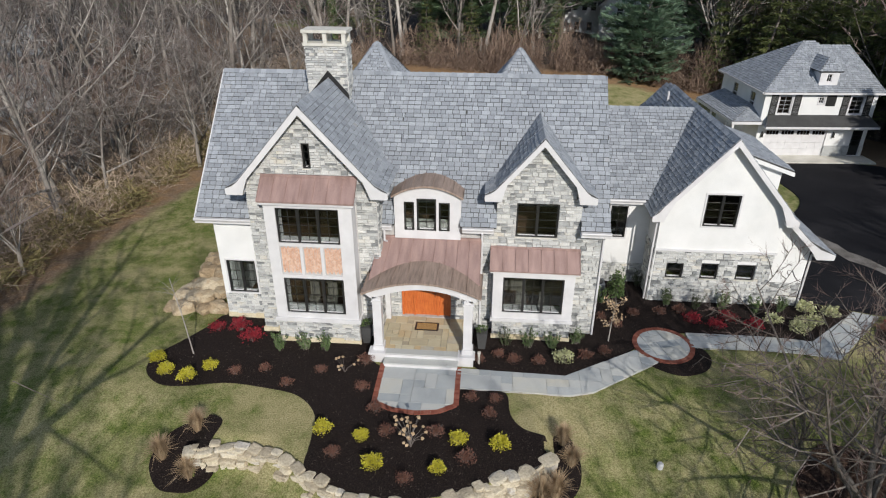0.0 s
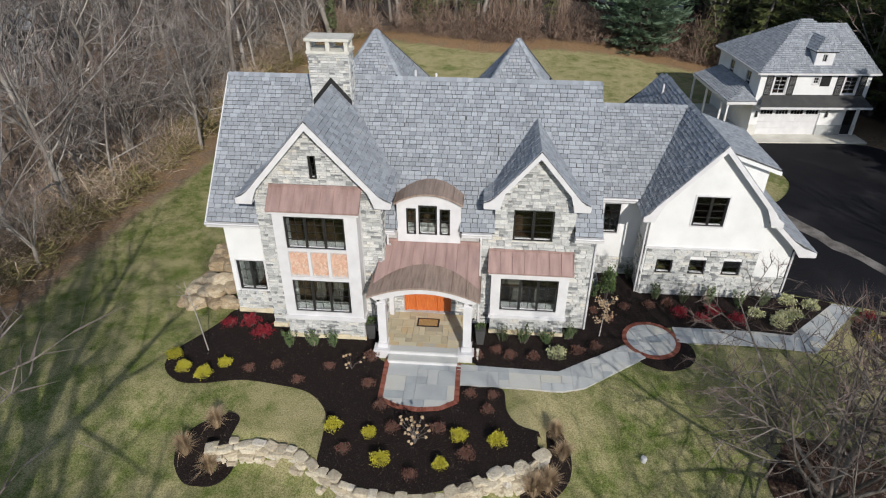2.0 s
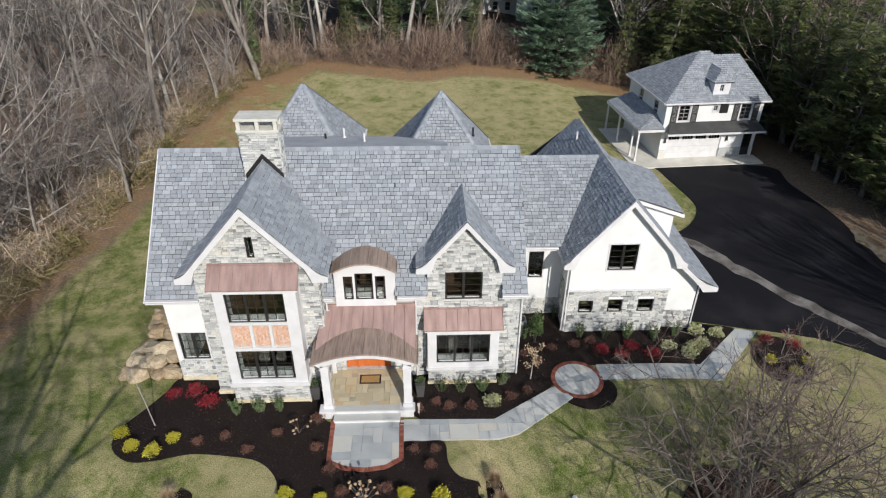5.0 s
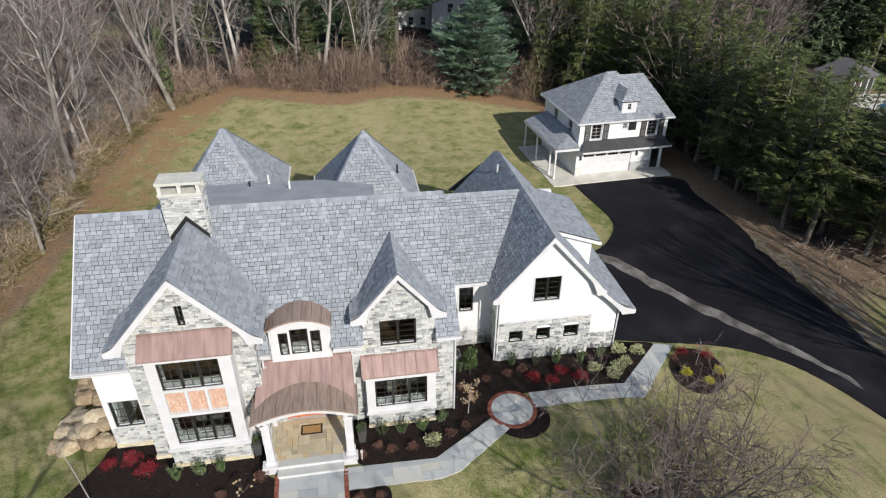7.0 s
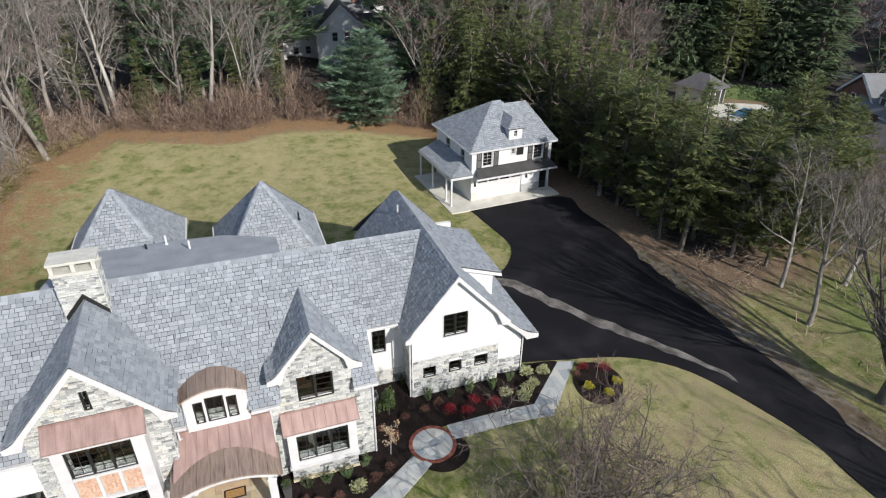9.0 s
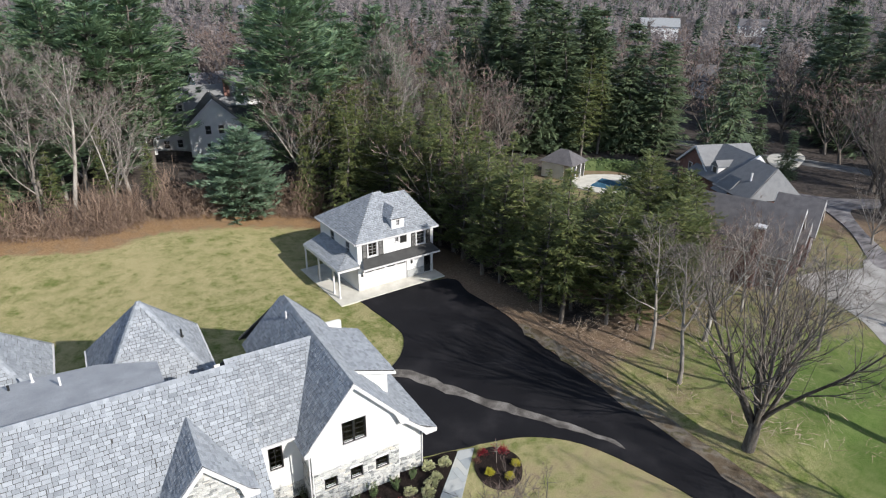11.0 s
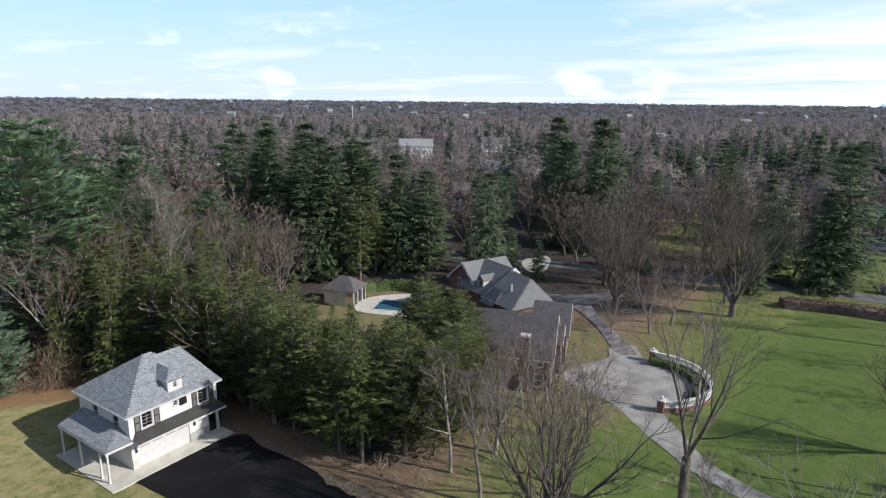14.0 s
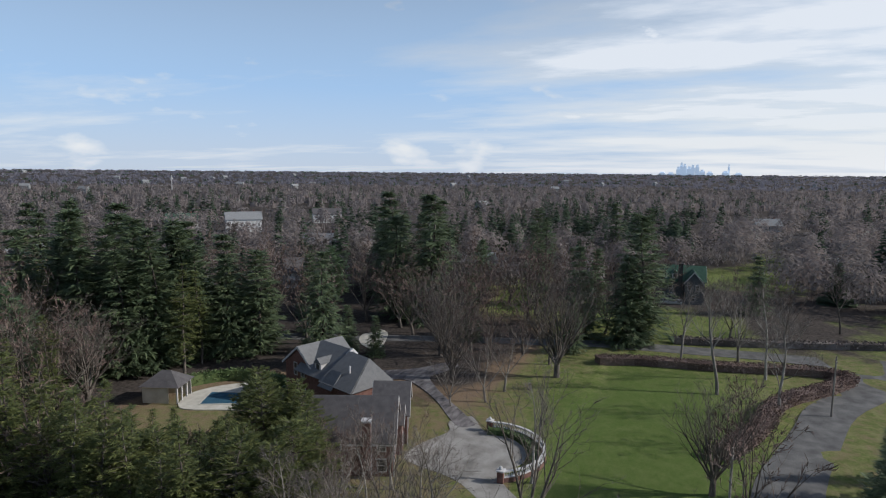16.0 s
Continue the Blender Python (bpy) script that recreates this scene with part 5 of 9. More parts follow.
for (a, b), (c, d) in zip(zip(top, top[1:]), zip(low, low[1:])):
    g.hexa([(c[0], 19.66, c[1]), (d[0], 19.66, d[1]), (d[0], 21.5, d[1] + 0.02), (c[0], 21.5, c[1] + 0.02), (a[0], 19.66, a[1]), (b[0], 19.66, b[1]), (b[0], 21.5, b[1] + 0.02), (a[0], 21.5, a[1] + 0.02)])
vault = part("porch_roof", g, M_COPPER_DARK, house, "weathered copper barrel roof")
for i in range(0, 17, 2):
    a = top[i]
    s = Geo()
    s.hexa([(a[0] - 0.012, 19.66, a[1]), (a[0] + 0.012, 19.66, a[1]), (a[0] + 0.012, 21.5, a[1] + 0.02), (a[0] - 0.012, 21.5, a[1] + 0.02), (a[0] - 0.008, 19.66, a[1] + 0.035), (a[0] + 0.008, 19.66, a[1] + 0.035), (a[0] + 0.008, 21.5, a[1] + 0.055), (a[0] - 0.008, 21.5, a[1] + 0.055)])
    part("seam", s, M_COPPER_DARK, vault)
# the slope behind the barrel, up to the sill of the dormer
g = Geo()
xa, xb, xc, xd = -4.7, -0.36, -4.5, -0.38
g.hexa([(xa, 20.55, 3.22), (xb, 20.55, 3.22), (xd, 22.3, 4.26), (xc, 22.3, 4.26), (xa, 20.55, 3.30), (xb, 20.55, 3.30), (xd, 22.3, 4.34), (xc, 22.3, 4.34)])
slope = part("porch_roof", g, M_COPPER, house, "standing-seam copper slope")
for i in range(10):
    xl, xh = lerp(xa, xb, i / 9), lerp(xc, xd, i / 9)
    s = Geo()
    s.hexa([(xl - 0.012, 20.55, 3.30), (xl + 0.012, 20.55, 3.30), (xh + 0.012, 22.3, 4.34), (xh - 0.012, 22.3, 4.34), (xl - 0.008, 20.55, 3.335), (xl + 0.008, 20.55, 3.335), (xh + 0.008, 22.3, 4.375), (xh - 0.008, 22.3, 4.375)])
    part("seam", s, M_COPPER, slope)
g = Geo()
g.hexa([(xc - 0.02, 22.28, 4.30), (xd + 0.02, 22.28, 4.30), (xd + 0.02, 22.36, 4.30), (xc - 0.02, 22.36, 4.30), (xc - 0.02, 22.28, 4.42), (xd + 0.02, 22.28, 4.42), (xd + 0.02, 22.36, 4.42), (xc - 0.02, 22.36, 4.42)])
part("flashing", g, M_COPPER, slope)


# windows
def window(hole, y, lights, bars, sill=True, casing=0.0, parent=house, label="black steel-framed window", mat=M_BLACK):
    """lights: how many panes side by side; bars: muntins (across, up) in each."""
    x0, x1, z0, z1 = hole
    f = 0.06
    g = Geo()
    g.box(x0, y + 0.02, z0, x0 + f, y + 0.14, z1)
    g.box(x1 - f, y + 0.02, z0, x1, y + 0.14, z1)
    g.box(x0 + f, y + 0.02, z0, x1 - f, y + 0.14, z0 + f)
    g.box(x0 + f, y + 0.02, z1 - f, x1 - f, y + 0.14, z1)
    w = (x1 - x0 - 2 * f) / lights
    for i in range(1, lights):
        x = x0 + f + i * w
        g.box(x - 0.055, y + 0.02, z0 + f, x + 0.055, y + 0.14, z1 - f)
    win = part("window", g, mat, parent, label)
    for i in range(lights):
        xa, xb = x0 + f + i * w, x0 + f + (i + 1) * w
        s = Geo()
        s.box(xa, y + 0.09, z0 + f, xb, y + 0.1, z1 - f)
        part("pane", s, M_GLASS, win).visible_shadow = False
        for k in range(1, bars[0]):
            x = lerp(xa, xb, k / bars[0])
            m = Geo()
            m.box(x - 0.011, y + 0.06, z0 + f, x + 0.011, y + 0.088, z1 - f)
            part("muntin", m, mat, win)
        for k in range(1, bars[1]):
            z = lerp(z0 + f, z1 - f, k / bars[1])
            m = Geo()
            m.box(xa, y + 0.062, z - 0.011, xb, y + 0.086, z + 0.011)
            part("muntin", m, mat, win)
        r = Geo()
        r.box(xa + 0.05, y + 0.03, z0 + f, xb - 0.05, y + 0.08, z0 + f + 0.022)
        part("sash_rail", r, M_TRIM, win, "pale lower sash rail")
    if sill:
        s = Geo()
        s.box(x0 - 0.03, y - 0.05, z0 - 0.06, x1 + 0.03, y + 0.02, z0)
        part("sill", s, M_CHIMCAP if not casing else M_TRIM, win, "pale stone sill")
    if casing:
        c = Geo()
        c.box(x0 - casing, y - 0.03, z0 - casing, x0, y + 0.02, z1 + casing)
        c.box(x1, y - 0.03, z0 - casing, x1 + casing, y + 0.02, z1 + casing)
        c.box(x0, y - 0.03, z1, x1, y + 0.02, z1 + casing)
        part("casing", c, M_TRIM, win, "white casing")
    return win


window(H_LEFT, YW, 2, (2, 3), casing=0.07)
window(H_B1U, YB1 + 0.04, 3, (2, 4), sill=False)
window(H_B1L, YB1 + 0.04, 3, (2, 4), sill=False)
window(H_SLIT, YG1, 1, (1, 3))
window(H_G2, YG2, 2, (1, 4))
window(H_B2, YB2 + 0.04, 3, (2, 4), sill=False)
for h in H_DORM:
    window(h, 22.25, 1, (2, 4) if h[1] - h[0] > 0.5 else (1, 4), sill=False)
window(H_CONN, 27.1, 1, (2, 4), casing=0.08)
window(H_WING, 25.45, 2, (1, 4), casing=0.07)
for h in H_SQ:
    window(h, 25.45, 1, (1, 2))

# front door with its sidelights
g = Geo()
y = YW + 0.1
g.box(-3.72, y, 0.5, -3.62, y + 0.15, 2.9)
g.box(-1.70, y, 0.5, -1.60, y + 0.15, 2.9)
g.box(-3.62, y, 2.78, -1.70, y + 0.15, 2.9)
for x in (-3.2, -2.2):
    g.box(x, y, 0.5, x + 0.08, y + 0.15, 2.78)
door = part("door", g, M_DOORWOOD, house, "stained mahogany front door with sidelights")
for x0, x1 in ((-3.62, -3.2), (-3.12, -2.2), (-2.12, -1.70)):
    g = Geo()
    g.box(x0, y + 0.06, 0.5, x1, y + 0.11, 1.15)
    g.box(x0, y + 0.06, 1.15, x0 + 0.09, y + 0.11, 2.78)
    g.box(x1 - 0.09, y + 0.06, 1.15, x1, y + 0.11, 2.78)
    g.box(x0 + 0.09, y + 0.06, 2.62, x1 - 0.09, y + 0.11, 2.78)
    g.box(x0 + 0.09, y + 0.045, 1.85, x1 - 0.09, y + 0.105, 1.95)
    g.box(x0 + 0.09, y + 0.07, 1.15, x1 - 0.09, y + 0.09, 1.85)
    g.box(x0 + 0.09, y + 0.07, 1.95, x1 - 0.09, y + 0.09, 2.62)
    part("door_leaf", g, M_DOORWOOD, door)
g = Geo()
g.tube([(-2.28, y + 0.0, 1.45), (-2.28, y - 0.02, 1.5), (-2.28, y - 0.02, 1.75), (-2.28, y, 1.8)], [0.015] * 4, 6)
part("door_handle", g, M_BLACK, door, "black door pull")

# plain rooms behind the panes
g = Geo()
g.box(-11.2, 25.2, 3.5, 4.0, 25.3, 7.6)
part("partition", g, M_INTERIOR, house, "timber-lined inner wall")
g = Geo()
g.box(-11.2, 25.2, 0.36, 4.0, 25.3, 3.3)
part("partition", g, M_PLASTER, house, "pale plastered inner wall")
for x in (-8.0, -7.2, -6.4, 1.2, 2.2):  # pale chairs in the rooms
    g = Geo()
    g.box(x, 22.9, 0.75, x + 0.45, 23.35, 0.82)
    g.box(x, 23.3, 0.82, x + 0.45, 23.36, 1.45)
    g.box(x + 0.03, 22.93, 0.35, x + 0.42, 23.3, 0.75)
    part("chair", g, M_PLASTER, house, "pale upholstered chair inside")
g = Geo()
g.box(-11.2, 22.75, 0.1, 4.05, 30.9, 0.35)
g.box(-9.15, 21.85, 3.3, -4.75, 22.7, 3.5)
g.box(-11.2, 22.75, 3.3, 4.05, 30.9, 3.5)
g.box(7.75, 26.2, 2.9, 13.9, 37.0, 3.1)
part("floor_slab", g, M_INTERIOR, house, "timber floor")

# ---- the garage, in its own metres: x along the front, y back from it ----
garage = thing("garage", "white two-storey garage with grey shingle roof and black shutters", "garage")
GW, GD, GE = 8.55, 8.15, 5.1  # width, depth, eave
GROOFS = []


def garage_roof(g, pts):
    before = len(ROOFS)
    roof_plane(g, pts)
    GROOFS.append(ROOFS.pop(before))


h_door, h_entry = (0.65, 5.45, 0.0, 2.12), (7.45, 8.3, 0.05, 2.1)
h_w1, h_w2, h_sm = (1.12, 2.12, 3.35, 4.75), (6.55, 7.55, 3.35, 4.75), (4.1, 4.55, 4.15, 4.7)
g = Geo()
wall_geo(g, [(0, GE), (GW, GE)], -0.4, 0, 0.25, [h_door, h_entry, h_w1, h_w2, h_sm])
part("wall", g, M_STUCCO, garage, "white siding wall")
g = Geo()
wall_geo(g, [(0, GE), (GW, GE)], -0.4, GD - 0.25, GD)
part("wall", g, M_STUCCO, garage, "white siding wall")
g = Geo()
wall_geo(g, [(0.25, GE), (GD - 0.25, GE)], -0.4, 0, 0.25, [(1.6, 2.4, 3.2, 4.6), (4.9, 5.7, 3.2, 4.6)], axis="y")
part("wall", g, M_STUCCO, garage, "white siding wall")
g = Geo()
wall_geo(g, [(0.25, GE), (GD - 0.25, GE)], -0.4, GW - 0.25, GW, axis="y")
part("wall", g, M_STUCCO, garage, "white siding wall")
for y0, y1 in ((1.6, 2.4), (4.9, 5.7)):
    g = Geo()
    g.box(-0.03, y0 - 0.08, 3.12, 0.02, y0, 4.68)
    g.box(-0.03, y1, 3.12, 0.02, y1 + 0.08, 4.68)
    g.box(-0.03, y0, 4.6, 0.02, y1, 4.68)
    g.box(-0.03, y0, 3.12, 0.02, y1, 3.2)
    g.box(-0.03, y0, 3.86, 0.02, y1, 3.92)
    sw = part("window", g, M_TRIM, garage, "white side window")
    g = Geo()
    g.box(0.05, y0, 3.2, 0.06, y1, 4.6)
    part("pane", g, M_GLASS, sw)
g = Geo()
o = 0.35
c = [(-o, -o, GE), (GW + o, -o, GE), (GW + o, GD + o, GE), (-o, GD + o, GE)]
# a short high ridge, and a lower one to its side
ha, hb, la, lb = (3.85, 3.8, 8.25), (4.65, 3.8, 8.25), (5.15, 3.4, 7.946), (7.35, 3.4, 7.946)
garage_roof(g, [c[0], c[1], lb, la, hb, ha])
garage_roof(g, [c[2], c[3], ha, hb])
garage_roof(g, [c[3], c[0], ha])
garage_roof(g, [c[1], c[2], lb])
g.face([c[2], hb, la])
g.face([c[2], la, lb])
part("roof", g, M_UNDER, garage, "grey shingled hip roof")
g = Geo()
for x0, y0, x1, y1 in ((-o, -o - 0.1, GW + o, -o + 0.02), (-o - 0.1, -o, -o + 0.02, GD + o), (GW + o - 0.02, -o, GW + o + 0.1, GD + o)):
    g.box(x0, y0, GE - 0.16, x1, y1, GE - 0.02)
g.box(-o, -o, GE - 0.17, GW + o, GD + o, GE - 0.141)
part("gutter", g, M_TRIM, garage)
# little dormer
g = Geo()
wall_geo(g, [(3.86, 6.6), (5.26, 6.6)], 5.3, 0.2, 0.35, [(4.36, 4.78, 5.75, 6.4)])
g.prism([(3.88, 0.35, 5.5), (3.88, 0.35, 6.6), (3.88, 1.75, 6.6)], (0.1, 0, 0))
g.prism([(5.14, 0.35, 5.5), (5.14, 0.35, 6.6), (5.14, 1.75, 6.6)], (0.1, 0, 0))
part("dormer", g, M_TRIM, garage, "small white roof dormer")
g = Geo()
garage_roof(g, [(3.66, 2.7, 6.58), (3.66, 0.05, 6.58), (4.56, 0.95, 7.46), (4.56, 2.9, 7.46)])
garage_roof(g, [(5.46, 0.05, 6.58), (5.46, 2.7, 6.58), (4.56, 2.9, 7.46), (4.56, 0.95, 7.46)])
garage_roof(g, [(3.66, 0.05, 6.58), (5.46, 0.05, 6.58), (4.56, 0.95, 7.46)])
part("dormer_roof", g, M_UNDER, garage, "grey shingled dormer roof")
# awning roof over the doors, porch roof along the side
g = Geo()
g.hexa([(0.1, -0.95, 2.58), (GW + 0.2, -0.95, 2.58), (GW - 0.3, 0, 3.22), (0.5, 0, 3.22), (0.1, -0.95, 2.66), (GW + 0.2, -0.95, 2.66), (GW - 0.3, 0, 3.3), (0.5, 0, 3.3)])
part("awning", g, M_ROOFDARK, garage, "dark shingled strip roof over the doors")
g = Geo()
g.box(0.08, -1.01, 2.44, GW + 0.22, -0.93, 2.6)
g.box(0.1, -0.93, 2.44, GW + 0.2, 0, 2.5)
part("awning_fascia", g, M_TRIM, garage)
g = Geo()
garage_roof(g, [(-2.25, 7.5, 2.86), (-2.25, -0.35, 2.86), (0, 1.9, 3.66), (0, 7.5, 3.66)])
garage_roof(g, [(-2.25, -0.35, 2.86), (0.0, -0.35, 2.86), (0, 1.9, 3.66)])
part("porch_roof", g, M_UNDER, garage, "grey shingled side porch roof")
g = Geo()
g.box(-2.31, -0.41, 2.62, -2.15, 7.5, 2.82)
g.box(-2.15, -0.41, 2.62, 0.0, -0.29, 2.82)
part("porch_beam", g, M_TRIM, garage)
for x, y in ((-2.2, -0.3), (-2.2, 0.9), (-2.2, 4.2), (-2.2, 7.3)):
    g = Geo()
    g.box(x, y, -0.1, x + 0.14, y + 0.14, 2.62)
    g.box(x - 0.03, y - 0.03, -0.1, x + 0.17, y + 0.17, 0.15)
    part("porch_post", g, M_TRIM, garage, "white square post")
# doors
g = Geo()
for k in range(4):
    z0 = 0.02 + k * 0.525
    if k < 3:
        g.box(0.65, 0.1, z0, 5.45, 0.16, z0 + 0.515)
    else:
        g.box(0.65, 0.1, z0, 5.45, 0.16, z0 + 0.1)
        g.box(0.65, 0.1, z0 + 0.43, 5.45, 0.16, 2.12)
        for i in range(5):
            x = 0.65 + i * 1.2
            g.box(max(0.65, x - 0.12), 0.1, z0 + 0.1, min(5.45, x + 0.12), 0.16, z0 + 0.43)
for i in range(1, 8):
    g.box(0.65 + i * 0.6 - 0.02, 0.085, 0.04, 0.65 + i * 0.6 + 0.02, 0.1, 1.58)
gd = part("garage_door", g, M_TRIM, garage, "white panelled garage door")
for i in range(4):
    x = 0.77 + i * 1.2
    g = Geo()
    g.box(x, 0.13, 1.69, x + 0.96, 0.14, 2.03)
    part("pane", g, M_GLASS, gd)
    g = Geo()
    for j in range(1, 4):
        g.box(x + j * 0.24 - 0.012, 0.11, 1.69, x + j * 0.24 + 0.012, 0.125, 2.03)
    part("muntin", g, M_TRIM, gd)
g = Geo()
g.box(7.45, 0.1, 0.05, 8.3, 0.16, 2.1)
ed = part("door", g, M_BLACK, garage, "black entry door")
g = Geo()
for i in range(2):
    for j in range(3):
        g.box(7.57 + i * 0.32, 0.092, 0.85 + j * 0.42, 7.85 + i * 0.32, 0.1, 1.2 + j * 0.42)
part("pane", g, M_GLASS, ed)
for h in (h_w1, h_w2):
    window(h, 0.0, 1, (2, 4), casing=0.1, parent=garage, label="white double-hung window", mat=M_TRIM)
    for x in (h[0] - 0.64, h[1] + 0.12):
        g = Geo()
        g.box(x, -0.06, 3.28, x + 0.05, -0.01, 4.82)
        g.box(x + 0.47, -0.06, 3.28, x + 0.52, -0.01, 4.82)
        for z in (3.28, 4.05, 4.76):
            g.box(x + 0.05, -0.06, z, x + 0.47, -0.01, z + 0.06)
        for k in range(20):
            z = 3.36 + k * 0.07
            g.hexa([(x + 0.05, -0.05, z), (x + 0.47, -0.05, z), (x + 0.47, -0.02, z + 0.04), (x + 0.05, -0.02, z + 0.04), (x + 0.05, -0.045, z + 0.01), (x + 0.47, -0.045, z + 0.01), (x + 0.47, -0.015, z + 0.05), (x + 0.05, -0.015, z + 0.05)])
        part("shutter", g, M_BLACK, garage, "black louvred shutter")
window(h_sm, 0.0, 1, (2, 2), casing=0.07, parent=garage, label="small white window", mat=M_TRIM)
g = Geo()
g.box(4.68, -0.06, 4.0, 5.4, -0.01, 4.8)
part("shutter", g, M_BLACK, garage, "single black shutter")
window((4.36, 4.78, 5.75, 6.4), 0.2, 1, (2, 2), sill=False, parent=garage, label="small dormer window", mat=M_TRIM)
for x0, x1 in ((0.0, 0.65), (5.45, 7.45), (8.3, GW)):  # stone foot
    g = Geo()
    g.box(x0, -0.06, -0.2, x1, 0.0, 0.85)
    part("stone_base", g, M_STONE, garage, "grey stone base")
for x in (0.3, 5.85):
    g = Geo()
    g.box(x, -0.2, 1.55, x + 0.16, -0.02, 1.6)
    g.box(x + 0.02, -0.18, 1.6, x + 0.14, -0.05, 1.85)
    g.prism([(x, -0.2, 1.85), (x + 0.16, -0.2, 1.85), (x + 0.08, -0.12, 1.98)], (0, 0.16, 0))
    part("wall_lantern", g, M_BLACK, garage, "black wall lantern")
g = Geo()
g.box(-2.7, -1.7, -0.3, GW + 0.3, 0.1, 0.02)
g.box(-2.7, 0.1, -0.3, 0.0, 7.7, 0.02)
part("apron", g, M_CONCRETE, garage, "pale concrete apron")
g = Geo()
g.box(0.3, 3.4, 0.0, 8.0, 3.5, 5.0)
part("partition", g, M_INTERIOR, garage, "plain inner wall")
GARAGE_AT = pose(20.48, 49.22, -0.43, 0, 0, 4.15)
garage.matrix_basis = GARAGE_AT

# ---- garden ----
def lump(seed, rx, ry, rz, n=8, m=4, square=0.62, rough=0.13):
    """A squarish rounded stone about the origin."""
    g = Geo()
    g.ball((0, 0, 0), (1, 1, 1), seed, rough, n, m)
    g.v = [tuple(math.copysign(abs(c) ** square, c) * r for c, r in zip(v, (rx, ry, rz))) for v in g.v]
    return g


def placed(g, m):
    g.v = [tuple(m @ Vector(v)) for v in g.v]
    return g


rnd = random.Random(31)
retaining = thing("retaining_wall", "low dry-laid retaining wall of cream fieldstone", "stone wall", (-3.0, 13.2, -0.4))
run = 0.0
pts = WALL_LINE
lens = [math.dist(a, b) for a, b in zip(pts, pts[1:])]


def along(s):
    for (a, b), ln in zip(zip(pts, pts[1:]), lens):
        if s <= ln:
            t = s / ln
            return lerp(a[0], b[0], t), lerp(a[1], b[1], t), math.degrees(math.atan2(b[1] - a[1], b[0] - a[0]))
        s -= ln
    return (*pts[-1], 30.0)


for course, (zc, hh, back) in enumerate(((-0.76, 0.13, 0.0), (-0.53, 0.12, 0.0), (-0.32, 0.11, 0.0), (-0.13, 0.10, 0.02), (0.01, 0.07, 0.08))):
    s = -0.3 * (course % 2)
    while s < sum(lens):
        w = rnd.uniform(0.24, 0.7)
        x, y, a = along(max(0.0, s + w / 2))
        g = lump(rnd.randrange(999), w / 2 * 1.04, rnd.uniform(0.13, 0.26), hh * rnd.uniform(0.6, 1.3), 8, 5, rnd.uniform(0.42, 0.62), 0.17)
        part("stone", placed(g, pose(x, y - 0.05 * max(0, 2 - course) + 0.03 + back + rnd.uniform(-0.09, 0.09), zc + rnd.uniform(-0.05, 0.05), rnd.uniform(-9, 9), rnd.uniform(-8, 8), a + rnd.uniform(-14, 14))), M_WALLSTONE, retaining)
        s += w * 0.97
boulders = thing("boulder_bank", "bank of large tan boulders beside the house", "boulders", (-13.2, 24.5, 0))
bank = []
for i in range(420):
    x, y = rnd.uniform(-14.5, -12.1), rnd.uniform(22.6, 28.6)
    r = rnd.uniform(0.42, 0.72)
    if all((x - a) ** 2 + (y - b) ** 2 > (0.56 * (r + c)) ** 2 for a, b, c in bank):
        bank.append((x, y, r))
for x, y, r in bank:
    z = lerp(0.55, 0.05, smooth_step(-12.6, -14.6, x)) * smooth_step(22.0, 23.6, y) + rnd.uniform(-0.06, 0.06)
    g = lump(rnd.randrange(999), r, r * rnd.uniform(0.65, 0.85), r * rnd.uniform(0.5, 0.7), 9, 6, 0.8, 0.2)
    part("boulder", placed(g, pose(x, y, z, rnd.uniform(-15, 15), rnd.uniform(-15, 15), rnd.uniform(0, 180))), M_BOULDER, boulders, smooth=False)


def leafy(seed, r, h, leaves, size, flat=0.5, hollow=0.55, up=0.2):
    """A mound of small leaves."""
    rnd = random.Random(seed)
    g = Geo()
    for _ in range(leaves):
        w, k = rnd.uniform(0, 2 * math.pi), rnd.uniform(0.0, 1.0)
        ph = math.acos(rnd.uniform(-0.15, 1.0))
        q = rnd.uniform(hollow, 1.0) * (1 + 0.28 * math.sin(w * 3 + seed) * math.sin(ph * 4))
        p = Vector((math.cos(w) * math.sin(ph) * r * q, math.sin(w) * math.sin(ph) * r * q, max(0.02, h * (0.42 + 0.58 * math.cos(ph) * q))))
        d = (Vector((p.x, p.y, (p.z - h * 0.3) + up)).normalized() + Vector((rnd.uniform(-1, 1), rnd.uniform(-1, 1), rnd.uniform(-1, 1))) * 0.7).normalized()
        s = d.orthogonal().normalized()
        s.rotate(Matrix.Rotation(rnd.uniform(0, 6.28), 3, d))
        a, b = d * size * rnd.uniform(0.7, 1.3), s * size * 0.38
        n = len(g.v)
        g.v += [tuple(p - a * 0.2), tuple(p + a * 0.4 + b), tuple(p + a), tuple(p + a * 0.4 - b)]
        g.f.append((n, n + 1, n + 2, n + 3))
    return g


def stems(seed, r, h, count, thick=0.008):
    rnd = random.Random(seed)
    g = Geo()
    for _ in range(count):
        w, q = rnd.uniform(0, 6.28), rnd.uniform(0.3, 0.95)
        e = Vector((math.cos(w) * r * q, math.sin(w) * r * q, h * rnd.uniform(0.65, 1.0)))
        m = e * 0.5 + Vector((0, 0, h * 0.12))
        g.tube([Vector((e.x * 0.12, e.y * 0.12, -0.05)), m, e], [thick, thick * 0.8, thick * 0.4], 3, cap=False)
    return g


